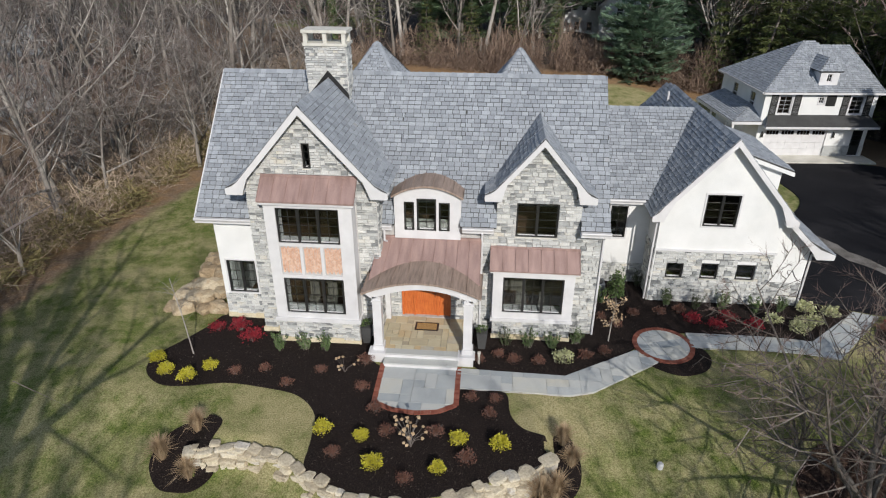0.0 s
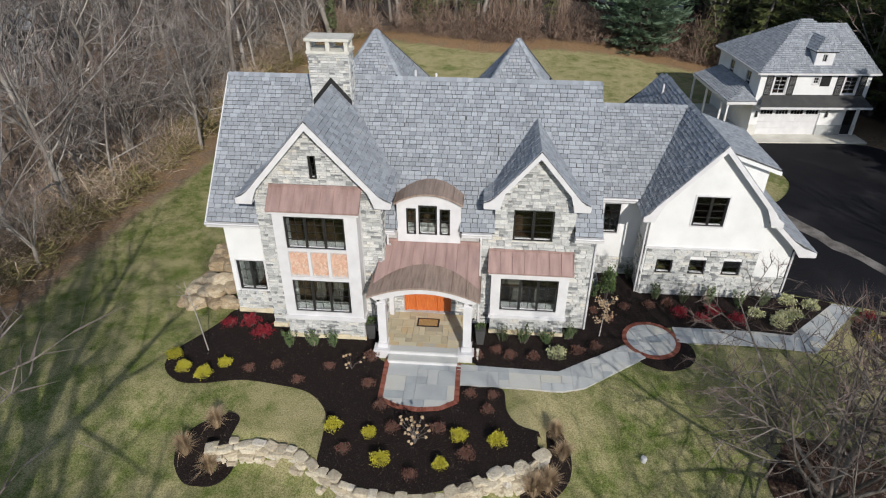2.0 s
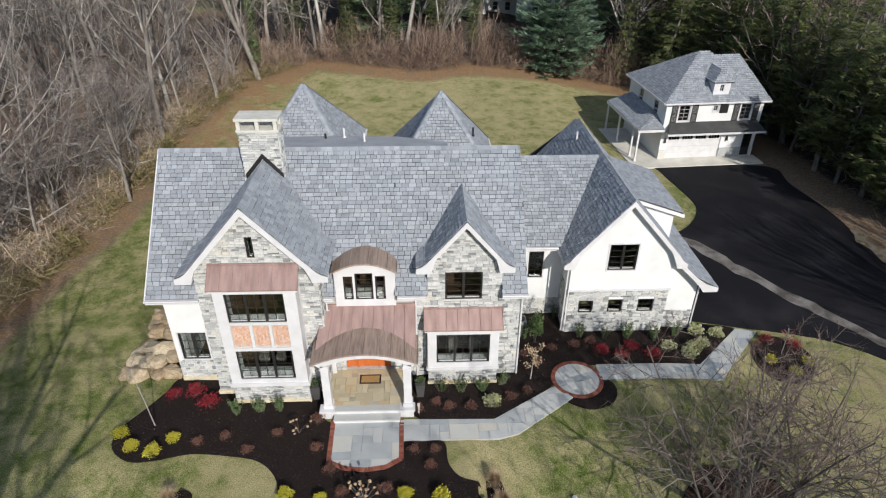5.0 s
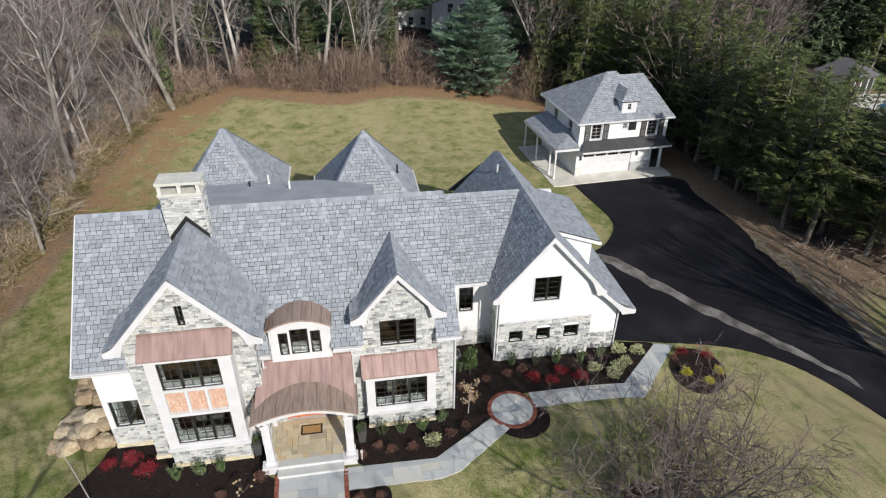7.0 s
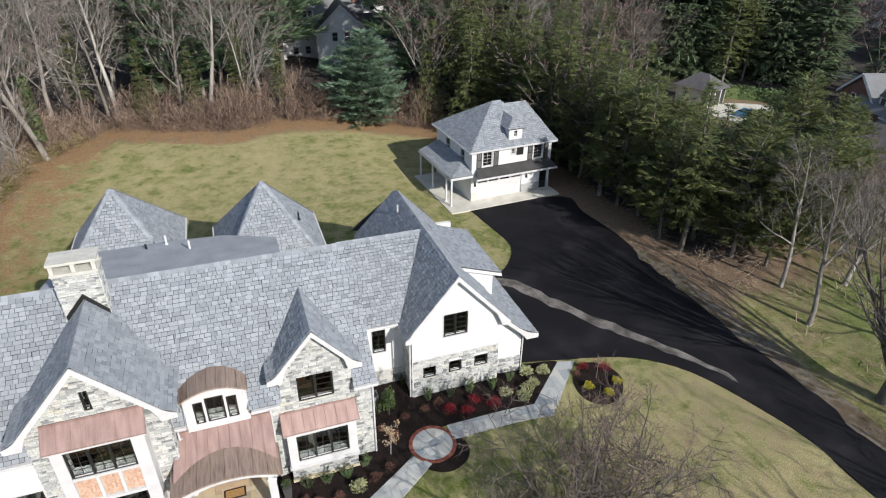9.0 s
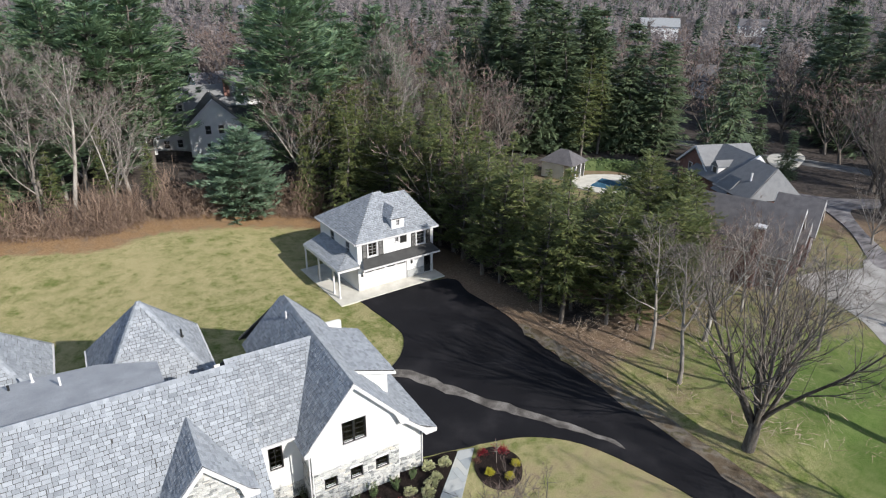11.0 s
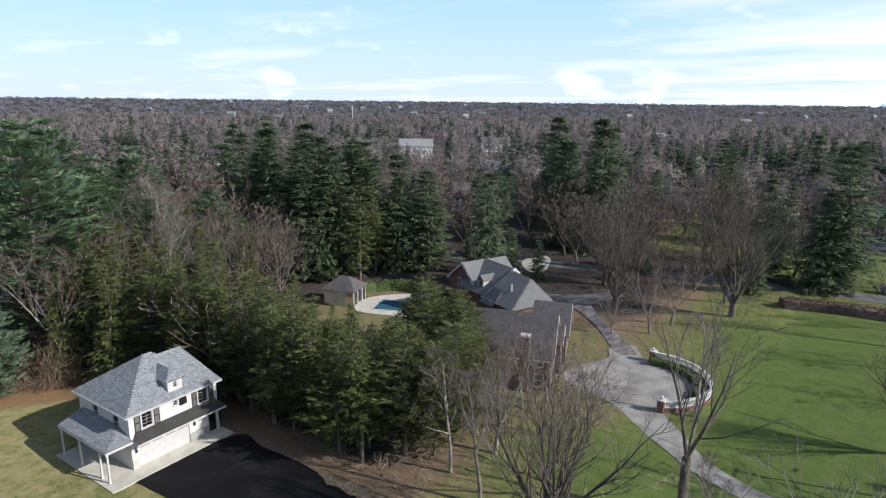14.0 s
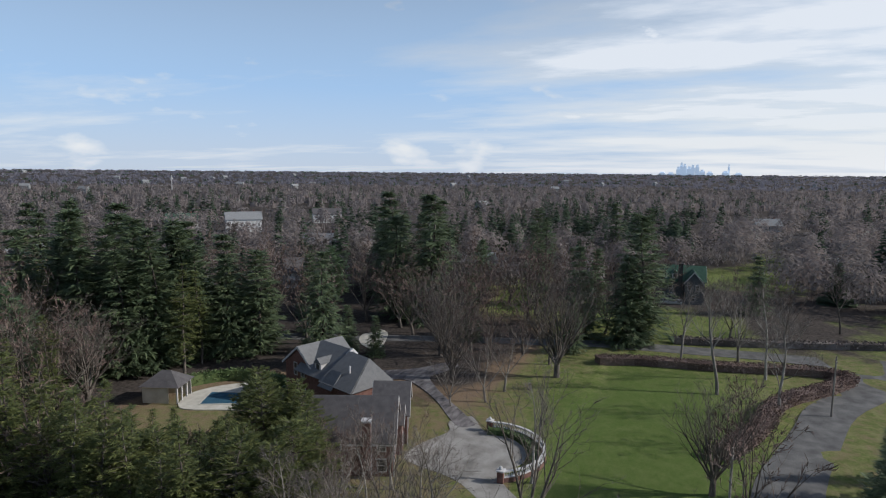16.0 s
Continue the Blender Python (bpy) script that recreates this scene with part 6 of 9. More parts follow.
def shrub(name, label, mat, seed, r, h, leaves, size, **kw):
    ob = thing(name, label, "shrub")
    tagged(part("stem", stems(seed, r, h, 16), M_TWIG, ob), kind="stuff")
    part("foliage", leafy(seed, r, h, leaves, size, **kw), mat, ob)
    return ob


def rows_of(kinds, spots, group, lo=0.85, hi=1.15):
    for i, (x, y) in enumerate(spots):
        plant(kinds[i % len(kinds)], x, y, i * 71 % 360, rnd.uniform(lo, hi), 1.0, group)


PLANTED = set()


def plant(ob, x, y, turn=0.0, size=1.0, tallness=1.0, group=""):
    """Sets a plant on the ground, itself the first time and then a copy of it."""
    m = pose(x, y, height(x, y) + 0.02, 0, 0, turn)
    if ob.name not in PLANTED:
        PLANTED.add(ob.name)
        got = ob
        ob.matrix_basis = m @ Matrix.Diagonal((size, size, size * tallness, 1))
    else:
        keep = ob.scale.copy()
        ob.scale = (size, size, size * tallness)
        got = copy_thing(ob, m)
        ob.scale = keep
    if group:
        got["group"] = group
    return got


gold = [shrub("gold_shrub", "small rounded shrub with bright yellow foliage", M_YELLOW, 51 + i, 0.31, 0.46, 900, 0.05, hollow=0.35) for i in range(2)]
rows_of(gold, [(-13.1, 18.9), (-12.4, 18.2), (-11.4, 17.9), (-10.8, 18.6), (-5.5, 15.6), (-4.1, 15.4), (-0.8, 15.5), (0.6, 15.4), (-3.5, 14.2), (-1.4, 14.2)], "yellow shrubs in the mulch")
rows_of(gold, [(17.7, 23.3), (18.6, 22.5), (19.6, 23.2)], "yellow shrubs in the oval bed", 0.9, 1.05)
rust = [shrub("rust_shrub", "low brown winter shrub of fine dry twigs", M_RUST, 61 + i, 0.29, 0.4, 620, 0.042, hollow=0.15) for i in range(2)]
rows_of(rust, [(-3.3, 15.7), (-1.6, 15.8), (-2.4, 13.7), (-0.5, 14.7), (-4.9, 14.6), (-3.9, 16.8), (-0.5, 17.7), (0.4, 17.7), (0.2, 16.9), (-7.5, 17.9), (-8.6, 18.7), (-6.4, 18.8), (-4.6, 17.9), (-9.7, 18.4), (-4.75, 19.5), (-0.3, 20.0), (0.5, 20.4), (1.1, 20.1), (2.1, 20.1), (4.0, 20.6), (4.8, 21.0), (5.6, 23.0), (6.5, 24.0), (5.0, 23.6), (7.7, 24.2), (8.6, 24.4), (17.6, 24.6)], "brown shrubs in the mulch")
crimson = [shrub("crimson_shrub", "loose shrub with crimson leaves", M_CRIMSON, 71, 0.44, 0.55, 620, 0.06, hollow=0.15)]
rows_of(crimson, [(-11.6, 21.2), (-10.6, 21.3), (-9.8, 20.6), (9.0, 23.7), (9.9, 23.3), (11.5, 23.3), (10.6, 23.9), (18.3, 25.0), (19.6, 24.5)], "red shrubs in the mulch", 0.8, 1.15)


def shooting(seed, r, h, count, leaves, size):
    """Upright leafy shoots that lean apart."""
    r2 = random.Random(seed)
    sg, fg = Geo(), Geo()
    for _ in range(count):
        w, q = r2.uniform(0, 6.28), r2.uniform(0.2, 1.0)
        e = Vector((math.cos(w) * r * q, math.sin(w) * r * q, h * r2.uniform(0.6, 1.0)))
        b = Vector((e.x * 0.25, e.y * 0.25, 0))
        sg.tube([b - Vector((0, 0, 0.05)), e], [0.009, 0.004], 3, cap=False)
        for _ in range(leaves):
            p = b.lerp(e, r2.uniform(0.12, 1.0)) + Vector((r2.uniform(-1, 1), r2.uniform(-1, 1), r2.uniform(-1, 1))) * 0.035
            a = Vector((r2.uniform(-1, 1), r2.uniform(-1, 1), r2.uniform(-0.1, 1.2))).normalized() * size * r2.uniform(0.7, 1.3)
            o = a.orthogonal().normalized() * size * 0.3
            n = len(fg.v)
            fg.v += [tuple(p), tuple(p + a * 0.5 + o), tuple(p + a), tuple(p + a * 0.5 - o)]
            fg.f.append((n, n + 1, n + 2, n + 3))
    return sg, fg


ever = []
for i in range(3):
    ob = thing("evergreen_shrub", "upright green shrub with loose shoots", "shrub")
    sg, fg = shooting(81 + i, 0.42, 0.95, 15, 34, 0.085)
    tagged(part("stem", sg, M_TWIG, ob), kind="stuff")
    part("foliage", fg, M_GREENLEAF, ob)
    ever.append(ob)
rows_of(ever, [(-8.5, 20.1), (-7.4, 20.2), (-6.6, 20.2), (0.8, 21.2), (1.7, 21.15), (2.7, 21.2), (3.7, 21.6), (5.2, 25.0), (7.2, 26.6), (8.2, 25.0), (12.0, 24.6), (13.2, 25.0), (10.6, 24.8), (9.4, 24.8)], "evergreen shrubs by the wall", 0.85, 1.1)
tall_ever = shrub("columnar_evergreen", "tall narrow evergreen beside the link wall", M_GREENLEAF, 85, 0.36, 2.0, 900, 0.1, up=1.2)
plant(tall_ever, 5.75, 24.6)
pale = [shrub("variegated_shrub", "small shrub with pale yellow-green leaves", M_PALE, 91 + i, 0.36, 0.5, 420, 0.075) for i in range(2)]
rows_of(pale, [(3.1, 20.3), (14.5, 25.3), (15.6, 25.2), (12.5, 23.9), (14.5, 24.3), (13.9, 23.9), (13.4, 23.4)], "pale shrubs by the path")

# faded hydrangeas
for x, y, h, n in ((-2.4, 15.2, 1.1, 26), (-5.5, 18.9, 0.6, 8)):
    hyd = thing("hydrangea", "bare hydrangea with faded papery flower heads", "shrub", (x, y, 0.05))
    sg = Geo()
    r2 = random.Random(int(x * 10))
    for i in range(n):
        w, q = r2.uniform(0, 6.28), r2.uniform(0.1, 0.62)
        e = Vector((x + math.cos(w) * q, y + math.sin(w) * q, 0.05 + h * r2.uniform(0.55, 1.0)))
        sg.tube([Vector((x, y, 0)), Vector((lerp(x, e.x, 0.3), lerp(y, e.y, 0.3), e.z * 0.55)), e], [0.014, 0.009, 0.005], 3, cap=False)
        fg = Geo()
        fg.ball(e, (0.06, 0.06, 0.05), i, 0.4, 6, 4)
        part("flower_head", fg, M_STRAW, hyd, "" if i else "papery faded flower head")
    tagged(part("stem", sg, M_TWIG, hyd), kind="stuff")


# clumps of dry grass
def grass_clump(seed, r, h, count):
    g = Geo()
    r2 = random.Random(seed)
    for _ in range(count):
        w, q = r2.uniform(0, 6.28), abs(r2.gauss(0, 0.45))
        b = Vector((math.cos(w), math.sin(w), 0))
        p0 = b * r * 0.25 * q
        ln = h * r2.uniform(0.55, 1.1)
        p1 = p0 + b * r * 0.45 * q + Vector((0, 0, ln * 0.6))
        p2 = p0 + b * r * (1.1 * q + 0.2) + Vector((0, 0, ln * (1 - 0.35 * q)))
        s = Vector((-b.y, b.x, 0)) * 0.009
        n = len(g.v)
        g.v += [tuple(p0 - s), tuple(p0 + s), tuple(p1 + s), tuple(p1 - s), tuple(p2)]
        g.f += [(n, n + 1, n + 2, n + 3), (n + 3, n + 2, n + 4)]
    return g


tuft = []
for i in range(2):
    ob = thing("grass_clump", "tall clump of straw-coloured dry grass", "ornamental grass")
    part("blade", grass_clump(100 + i, 0.5, 1.15, 520), M_STRAW, ob)
    tuft.append(ob)
rows_of(tuft, [(-10.0, 15.6), (-10.8, 14.5), (-9.7, 14.0), (2.75, 16.2), (3.0, 15.4), (2.4, 14.2), (1.9, 14.0)], "dry grasses at the wall's ends", 0.8, 1.05)


# young trees
def sapling(name, label, x, y, h, lean, mat, leaves):
    ob = thing(name, label, "young tree", (x, y, height(x, y)))
    r2 = random.Random(int(x * 7))
    z0 = height(x, y)
    top = Vector((x + lean[0], y + lean[1], z0 + h))
    g = Geo()
    g.tube([(x, y, z0 - 0.1), (x + lean[0] * 0.4, y + lean[1] * 0.4, z0 + h * 0.5), top], [0.03, 0.022, 0.01], 6)
    f = Geo()
    for _ in range(16):
        t = r2.uniform(0.4, 0.95)
        p = Vector((x, y, z0)).lerp(top, t)
        w = r2.uniform(0, 6.28)
        e = p + Vector((math.cos(w), math.sin(w), r2.uniform(0.3, 0.9))) * h * 0.2
        g.tube([p, p.lerp(e, 0.5) + Vector((0, 0, 0.03)), e], [0.01, 0.007, 0.003], 3, cap=False)
        for _ in range(leaves):
            q = p.lerp(e, r2.uniform(0.3, 1.1)) + Vector((r2.uniform(-1, 1), r2.uniform(-1, 1), r2.uniform(-1, 1))) * 0.12
            d = Vector((r2.uniform(-1, 1), r2.uniform(-1, 1), r2.uniform(-1, 0.3))).normalized() * 0.08
            s = d.orthogonal() * 0.35
            n = len(f.v)
            f.v += [tuple(q), tuple(q + d * 0.5 + s), tuple(q + d), tuple(q + d * 0.5 - s)]
            f.f.append((n, n + 1, n + 2, n + 3))
    part("trunk", g, M_BARK, ob)
    if f.v:
        part("leaves", f, mat, ob)


sapling("young_tree", "slim pale young tree leaning in the mulch", -11.9, 19.5, 3.4, (-0.5, 0.3), M_TWIG, 0)
sapling("young_tree", "young tree holding dry russet leaves", 5.1, 21.9, 2.1, (0.1, 0.0), M_STRAW, 14)
sapling("young_tree", "small young tree with reddish twigs", 18.7, 24.0, 1.7, (0.0, 0.1), M_CRIMSON, 3)

# small things by the house
for x in (-5.0, -0.2):
    pl = thing("planter", "tall tapered dark grey planter beside the porch", "planter", (x, 21.0, 0))
    g = Geo()
    g.hexa([(x - 0.14, 20.86, 0.03), (x + 0.14, 20.86, 0.03), (x + 0.14, 21.14, 0.03), (x - 0.14, 21.14, 0.03), (x - 0.22, 20.78, 0.85), (x + 0.22, 20.78, 0.85), (x + 0.22, 21.22, 0.85), (x - 0.22, 21.22, 0.85)])
    part("body", g, M_ROOFDARK, pl)
    part("foliage", placed(leafy(3, 0.24, 0.3, 160, 0.07), pose(x, 21.0, 0.8)), M_GREENLEAF, pl)
mat = Geo()
mat.box(-3.05, 21.35, 0.50, -2.05, 21.95, 0.512)
dm = thing("doormat", "tan coir doormat with a dark border before the door", "doormat", (-2.55, 21.65, 0.5))
part("border", mat, M_BLACK, dm)
mat = Geo()
mat.box(-2.97, 21.43, 0.512, -2.13, 21.87, 0.52)
part("mat_top", mat, M_MAT, dm)
post = Geo()
post.box(-0.32, 19.86, 0.0, -0.24, 19.94, 0.55)
post.box(-0.34, 19.84, 0.55, -0.22, 19.96, 0.6)
single("path_light", post, M_CHIMCAP, "short pale post light beside the path", "path light")
unit = thing("air_conditioner", "grey outdoor air-conditioning unit on a pad", "air conditioner", (5.0, 25.6, 0))
g = Geo()
g.box(4.7, 25.25, -0.05, 5.45, 26.0, 0.06)
part("pad", g, M_CONCRETE, unit)
g = Geo()
g.box(4.76, 25.31, 0.06, 5.39, 25.94, 0.82)
part("body", g, M_GREYWALL, unit)
g = Geo()
g.tube([(5.075, 25.62, 0.82), (5.075, 25.62, 0.85)], [0.27, 0.25], 14)
part("fan_guard", g, M_BLACK, unit)
for x, y in ((4.62, 24.2), (4.62, 24.8)):
    g = Geo()
    g.box(x, y, 0.0, x + 0.25, y + 0.4, 0.75)
    g.box(x - 0.02, y - 0.02, 0.75, x + 0.27, y + 0.42, 0.8)
    single("utility_box", g, M_GREYWALL, "grey metal utility box on the ground", "utility box")
cap = Geo()
cap.tube([(5.94, 15.58, height(5.94, 15.58) - 0.1), (5.94, 15.58, height(5.94, 15.58) + 0.16), (5.94, 15.58, height(5.94, 15.58) + 0.2)], [0.11, 0.11, 0.07], 10)
single("standpipe", cap, M_TRIM, "short white capped pipe in the lawn", "pipe")

# ---- trees ----
def ribbon(g, path, w0, w1, rnd):
    """A thin flat branch along a path, with a turn of its own."""
    d = (path[-1] - path[0]).normalized()
    s = d.cross(Vector((rnd.uniform(-1, 1), rnd.uniform(-1, 1), rnd.uniform(-1, 1)))).normalized()
    n, k = len(path), len(g.v)
    for i, p in enumerate(path[:-1]):
        w = s * lerp(w0, w1, i / (n - 1))
        g.v += [tuple(p - w), tuple(p + w)]
    g.v.append(tuple(path[-1]))
    g.f += [(k + 2 * i, k + 2 * i + 1, k + 2 * i + 3, k + 2 * i + 2) for i in range(n - 2)]
    g.f.append((k + 2 * n - 4, k + 2 * n - 3, k + 2 * n - 2))


def bare_tree_meshes(seed, tall, twigs=1500, fork=0.3, leaders=1, limbs=10, wide=0.8, rise=0.16, sub=(6, 5), thick=0.017, fine_r=0.013, lean=0.12, far=False):
    """Two meshes of a leafless tree: the trunk with its limbs, and the twigs. With several leaders the trunk ends at the fork in a fan of them."""
    rnd = random.Random(seed)
    wood, fine, ends = Geo(), Geo(), []

    def grow(p, d, length, r0, r1, segs, bend, lift):
        path, radii, e = [p.copy()], [r0], d.normalized()
        for i in range(segs):
            e = (e + Vector((rnd.uniform(-1, 1), rnd.uniform(-1, 1), rnd.uniform(-1, 1))) * bend + Vector((0, 0, lift))).normalized()
            path.append(path[-1] + e * (length / segs))
            radii.append(lerp(r0, r1, (i + 1) / segs))
        return path, radii

    def on(path, radii, t):
        f = t * (len(path) - 1)
        i = min(int(f), len(path) - 2)
        return path[i].lerp(path[i + 1], f - i), lerp(radii[i], radii[i + 1], f - i), (path[i + 1] - path[i]).normalized()

    def off(ax, ang, flat=1.0):
        side = ax.cross(Vector((rnd.uniform(-1, 1), rnd.uniform(-1, 1), rnd.uniform(-1, 1) * flat))).normalized()
        return ax * math.cos(ang) + side * math.sin(ang)

    def boughs(path, radii, length, level):
        n = sub[level]
        for k in range(n):
            t = lerp(0.16, 0.98, (k + rnd.random()) / n)
            p, r, ax = on(path, radii, t)
            ln = length * (1.1 - 0.62 * t) * rnd.uniform(0.42, 0.72)
            a = grow(p, off(ax, wide * rnd.uniform(0.65, 1.2)), ln, max(0.016, r * rnd.uniform(0.5, 0.72)), 0.008, 3 - level, 0.2, rise)
            if level == 0 and not far:
                wood.tube(a[0], a[1], 3, cap=False)
            else:
                ribbon(wood, a[0], a[1][0], 0.01 if not far else 0.02, rnd)
            ends.append(a[0])
            if level == 0:
                boughs(a[0], a[1], ln, 1)

    def limb(p, d, length, r, segs, bend, lift):
        a = grow(p, d, length, r, 0.018, segs, bend, lift)
        wood.tube(a[0], a[1], 5 if not far else 3, cap=False)
        ends.append(a[0])
        boughs(a[0], a[1], length, 0)

    r = tall * thick
    d = Vector((rnd.uniform(-lean, lean), rnd.uniform(-lean, lean), 1))
    if leaders > 1:
        path, radii = grow(Vector((0, 0, -0.4)), d, tall * fork + 0.4, r * 1.25, r, 3, 0.05, 0.02)
        wood.tube(path, radii, 8, cap=False)
        for k in range(leaders):
            t = rnd.uniform(0.62, 1.0) if k > 1 else 1.0
            p, q, ax = on(path, radii, t)
            w, ang = k * 2.4 + rnd.uniform(-0.4, 0.4), (0.12 + 0.85 * wide * (k + 0.6) / leaders) * rnd.uniform(0.85, 1.15)
            dd = Vector((math.cos(w) * math.sin(ang), math.sin(w) * math.sin(ang), math.cos(ang)))
            limb(p, dd, tall * (1 - fork * t) * rnd.uniform(0.78, 1.05), r * rnd.uniform(0.42, 0.6), 6, 0.11, 0.05)
    else:
        path, radii = grow(Vector((0, 0, -0.4)), d, tall + 0.4, r, 0.03, 8, 0.13, 0.12)
        wood.tube(path, radii, 7 if not far else 4, cap=False)
        ends.append(path[-3:])
        for k in range(limbs):
            t = lerp(fork, 0.95, (k + rnd.random() * 0.9) / limbs)
            p, q, ax = on(path, radii, t)
            ln = tall * (0.13 + 0.62 * (1 - t)) * rnd.uniform(0.6, 1.05) * (0.6 + 0.5 * wide)
            limb(p, off(ax, wide * rnd.uniform(0.75, 1.2), 0.3), ln, max(0.03, q * rnd.uniform(0.42, 0.7)), 4, 0.16, rise * 0.9)
    for _ in range(twigs):
        path = rnd.choice(ends)
        f = rnd.uniform(0.3, 1.0) * (len(path) - 1)
        i = min(int(f), len(path) - 2)
        p, ax = path[i].lerp(path[i + 1], f - i), (path[i + 1] - path[i]).normalized()
        e = (off(ax, rnd.uniform(0.3, 0.95)) + Vector((0, 0, 0.15))).normalized()
        ln = rnd.uniform(0.3, 1.0) * tall * 0.07
        ribbon(fine, [p, p + e * ln], fine_r * rnd.uniform(0.6, 1.3), 0.0, rnd)
    return wood, fine


def needle_tree_meshes(seed, tall, radius, start, whorls, per, droop, kind, clump=0.42, tris=9):
    """Two meshes of an evergreen: the trunk with bare boughs, and flat sprays of needles along them."""
    rnd = random.Random(seed)
    wood, leaf = Geo(), Geo()
    path = [Vector((rnd.uniform(-0.12, 0.12) * i, rnd.uniform(-0.12, 0.12) * i, tall * i / 5 - (0.3 if i == 0 else 0))) for i in range(6)]
    wood.tube(path, [tall * 0.016 * (1 - i / 5.4) for i in range(6)], 7, cap=False)
    for k in range(whorls):
        t = min(start + (1 - start) * (k + rnd.uniform(0, 0.8)) / whorls, 0.985)
        i = min(int(t * 5), 4)
        c = path[i].lerp(path[i + 1], t * 5 - i)
        u = (t - start) / (1 - start)
        if kind == "pine":
            reach = radius * (0.6 + 0.5 * math.sin(math.pi * min(1, u * 0.9 + 0.1))) * (1 - 0.75 * u ** 2.4)
        elif kind == "column":
            reach = radius * (1 - u ** 2.2) * (0.75 + 0.5 * noise.noise(Vector((u * 6, seed, 0)))) * (0.55 + 0.45 * min(1, u * 3 + 0.3))
        elif kind == "hemlock":
            reach = radius * (1 - u) ** 0.75 * (0.78 + 0.22 * math.sin(u * 9))
        else:
            reach = radius * (1 - u) ** 0.85 * (0.9 + 0.1 * math.sin(u * 23 + seed))
        reach = max(reach, 0.3)
        swing = rnd.uniform(0, 6.28)
        for b in range(per):
            w = swing + 6.283 * (b + rnd.uniform(-0.3, 0.3)) / per
            ln = reach * rnd.uniform(0.6, 1.12) if kind == "pine" else reach * rnd.uniform(0.78, 1.08)
            rise = rnd.uniform(-0.05, 0.3) if kind == "pine" else 0.22 - droop + 0.5 * u
            d = Vector((math.cos(w), math.sin(w), rise)).normalized()
            q = Vector((-math.sin(w), math.cos(w), 0))
            e = c + d * ln + Vector((0, 0, (0.12 if kind == "pine" else -droop * 0.25) * ln))
            ribbon(wood, [c, c.lerp(e, 0.5), e], 0.014 * ln + 0.012, 0.01, rnd)
            nclump = max(2, int(ln / (clump * 0.4)))
            for j in range(nclump):
                f = (j + rnd.uniform(0.3, 1.0)) / nclump
                if f < (0.3 if kind == "pine" else 0.1):
                    continue
                v = rnd.uniform(-1, 1)
                size = clump * rnd.uniform(0.7, 1.25) * (1.1 - 0.35 * f)
                p = c.lerp(e, f) + q * v * ln * 0.34 * (1.12 - 0.75 * f) + Vector((0, 0, rnd.uniform(-0.12, 0.12) * size))
                up = rnd.uniform(0.0, 0.45) if kind == "pine" else rnd.uniform(-0.5, 0.05)
                ax = (d * (1.05 - 0.4 * abs(v)) + q * v * 0.9 + Vector((0, 0, up))).normalized()
                for _ in range(tris):
                    a = (ax + q * rnd.uniform(-0.55, 0.55) + Vector((rnd.uniform(-0.3, 0.3), rnd.uniform(-0.3, 0.3), rnd.uniform(-0.28, 0.28)))).normalized() * size * rnd.uniform(0.55, 1.1)
                    sd = a.cross(Vector((rnd.uniform(-0.5, 0.5), rnd.uniform(-0.5, 0.5), 1))).normalized() * size * rnd.uniform(0.1, 0.22)
                    o = p + Vector((rnd.uniform(-1, 1), rnd.uniform(-1, 1), rnd.uniform(-0.5, 0.5))) * size * 0.28
                    n = len(leaf.v)
                    leaf.v += [tuple(o - sd * 0.7), tuple(o + sd * 0.7), tuple(o + a)]
                    leaf.f.append((n, n + 1, n + 2))
    return wood, leaf


def tree_kind(name, label, category, meshes, wood_mat, leaf_mat, leaf_name="crown"):
    """A tree as trunk and crown, standing at the origin; moved or copied by plant()."""
    w, l = meshes
    ob = thing(name, label, category)
    part("trunk", w, wood_mat, ob, smooth=True)
    part(leaf_name, l, leaf_mat, ob)
    return ob


rnd = random.Random(5)
T_BARE = [
    tree_kind("bare_tree", "tall leafless tree with grey bark and fine twigs", "tree", bare_tree_meshes(1, 17, 2400, 0.26, 1, 11, 0.85), M_BARK, M_TWIG),
    tree_kind("bare_tree", "leafless tree with a broad brown crown", "tree", bare_tree_meshes(2, 15, 2600, 0.2, 6, wide=0.8, sub=(7, 5)), M_BARK, M_TWIG),
    tree_kind("bare_tree", "slender leafless tree in the wood", "tree", bare_tree_meshes(3, 18, 2000, 0.34, 1, 11, 0.72), M_BARK, M_TWIG),
    tree_kind("bare_tree", "leafless tree with a reddish haze of twigs", "tree", bare_tree_meshes(4, 14, 2800, 0.24, 5, wide=0.75, sub=(7, 5)), M_BARK, M_TWIG_RED),
    tree_kind("bare_tree", "leafless tree with long level limbs and pale bark", "tree", bare_tree_meshes(6, 13, 2400, 0.16, 1, 12, 1.2, 0.08), M_BARK, M_TWIG),
]
T_FAR = [
    tree_kind("bare_tree", "leafless tree with a rounded brown crown", "tree", bare_tree_meshes(7, 15, 1300, 0.22, 6, wide=0.85, sub=(5, 3), fine_r=0.045, far=True), M_BARK_BROWN, M_TWIG_RED),
    tree_kind("bare_tree", "leafless tree with a wide greyish crown", "tree", bare_tree_meshes(8, 14, 1300, 0.2, 7, wide=1.0, sub=(5, 3), fine_r=0.045, far=True), M_BARK_BROWN, M_TWIG_RED),
    tree_kind("bare_tree", "tall leafless tree in the far wood", "tree", bare_tree_meshes(9, 17, 1200, 0.3, 1, 9, 0.75, sub=(5, 3), fine_r=0.045, far=True), M_BARK_BROWN, M_TWIG),
]
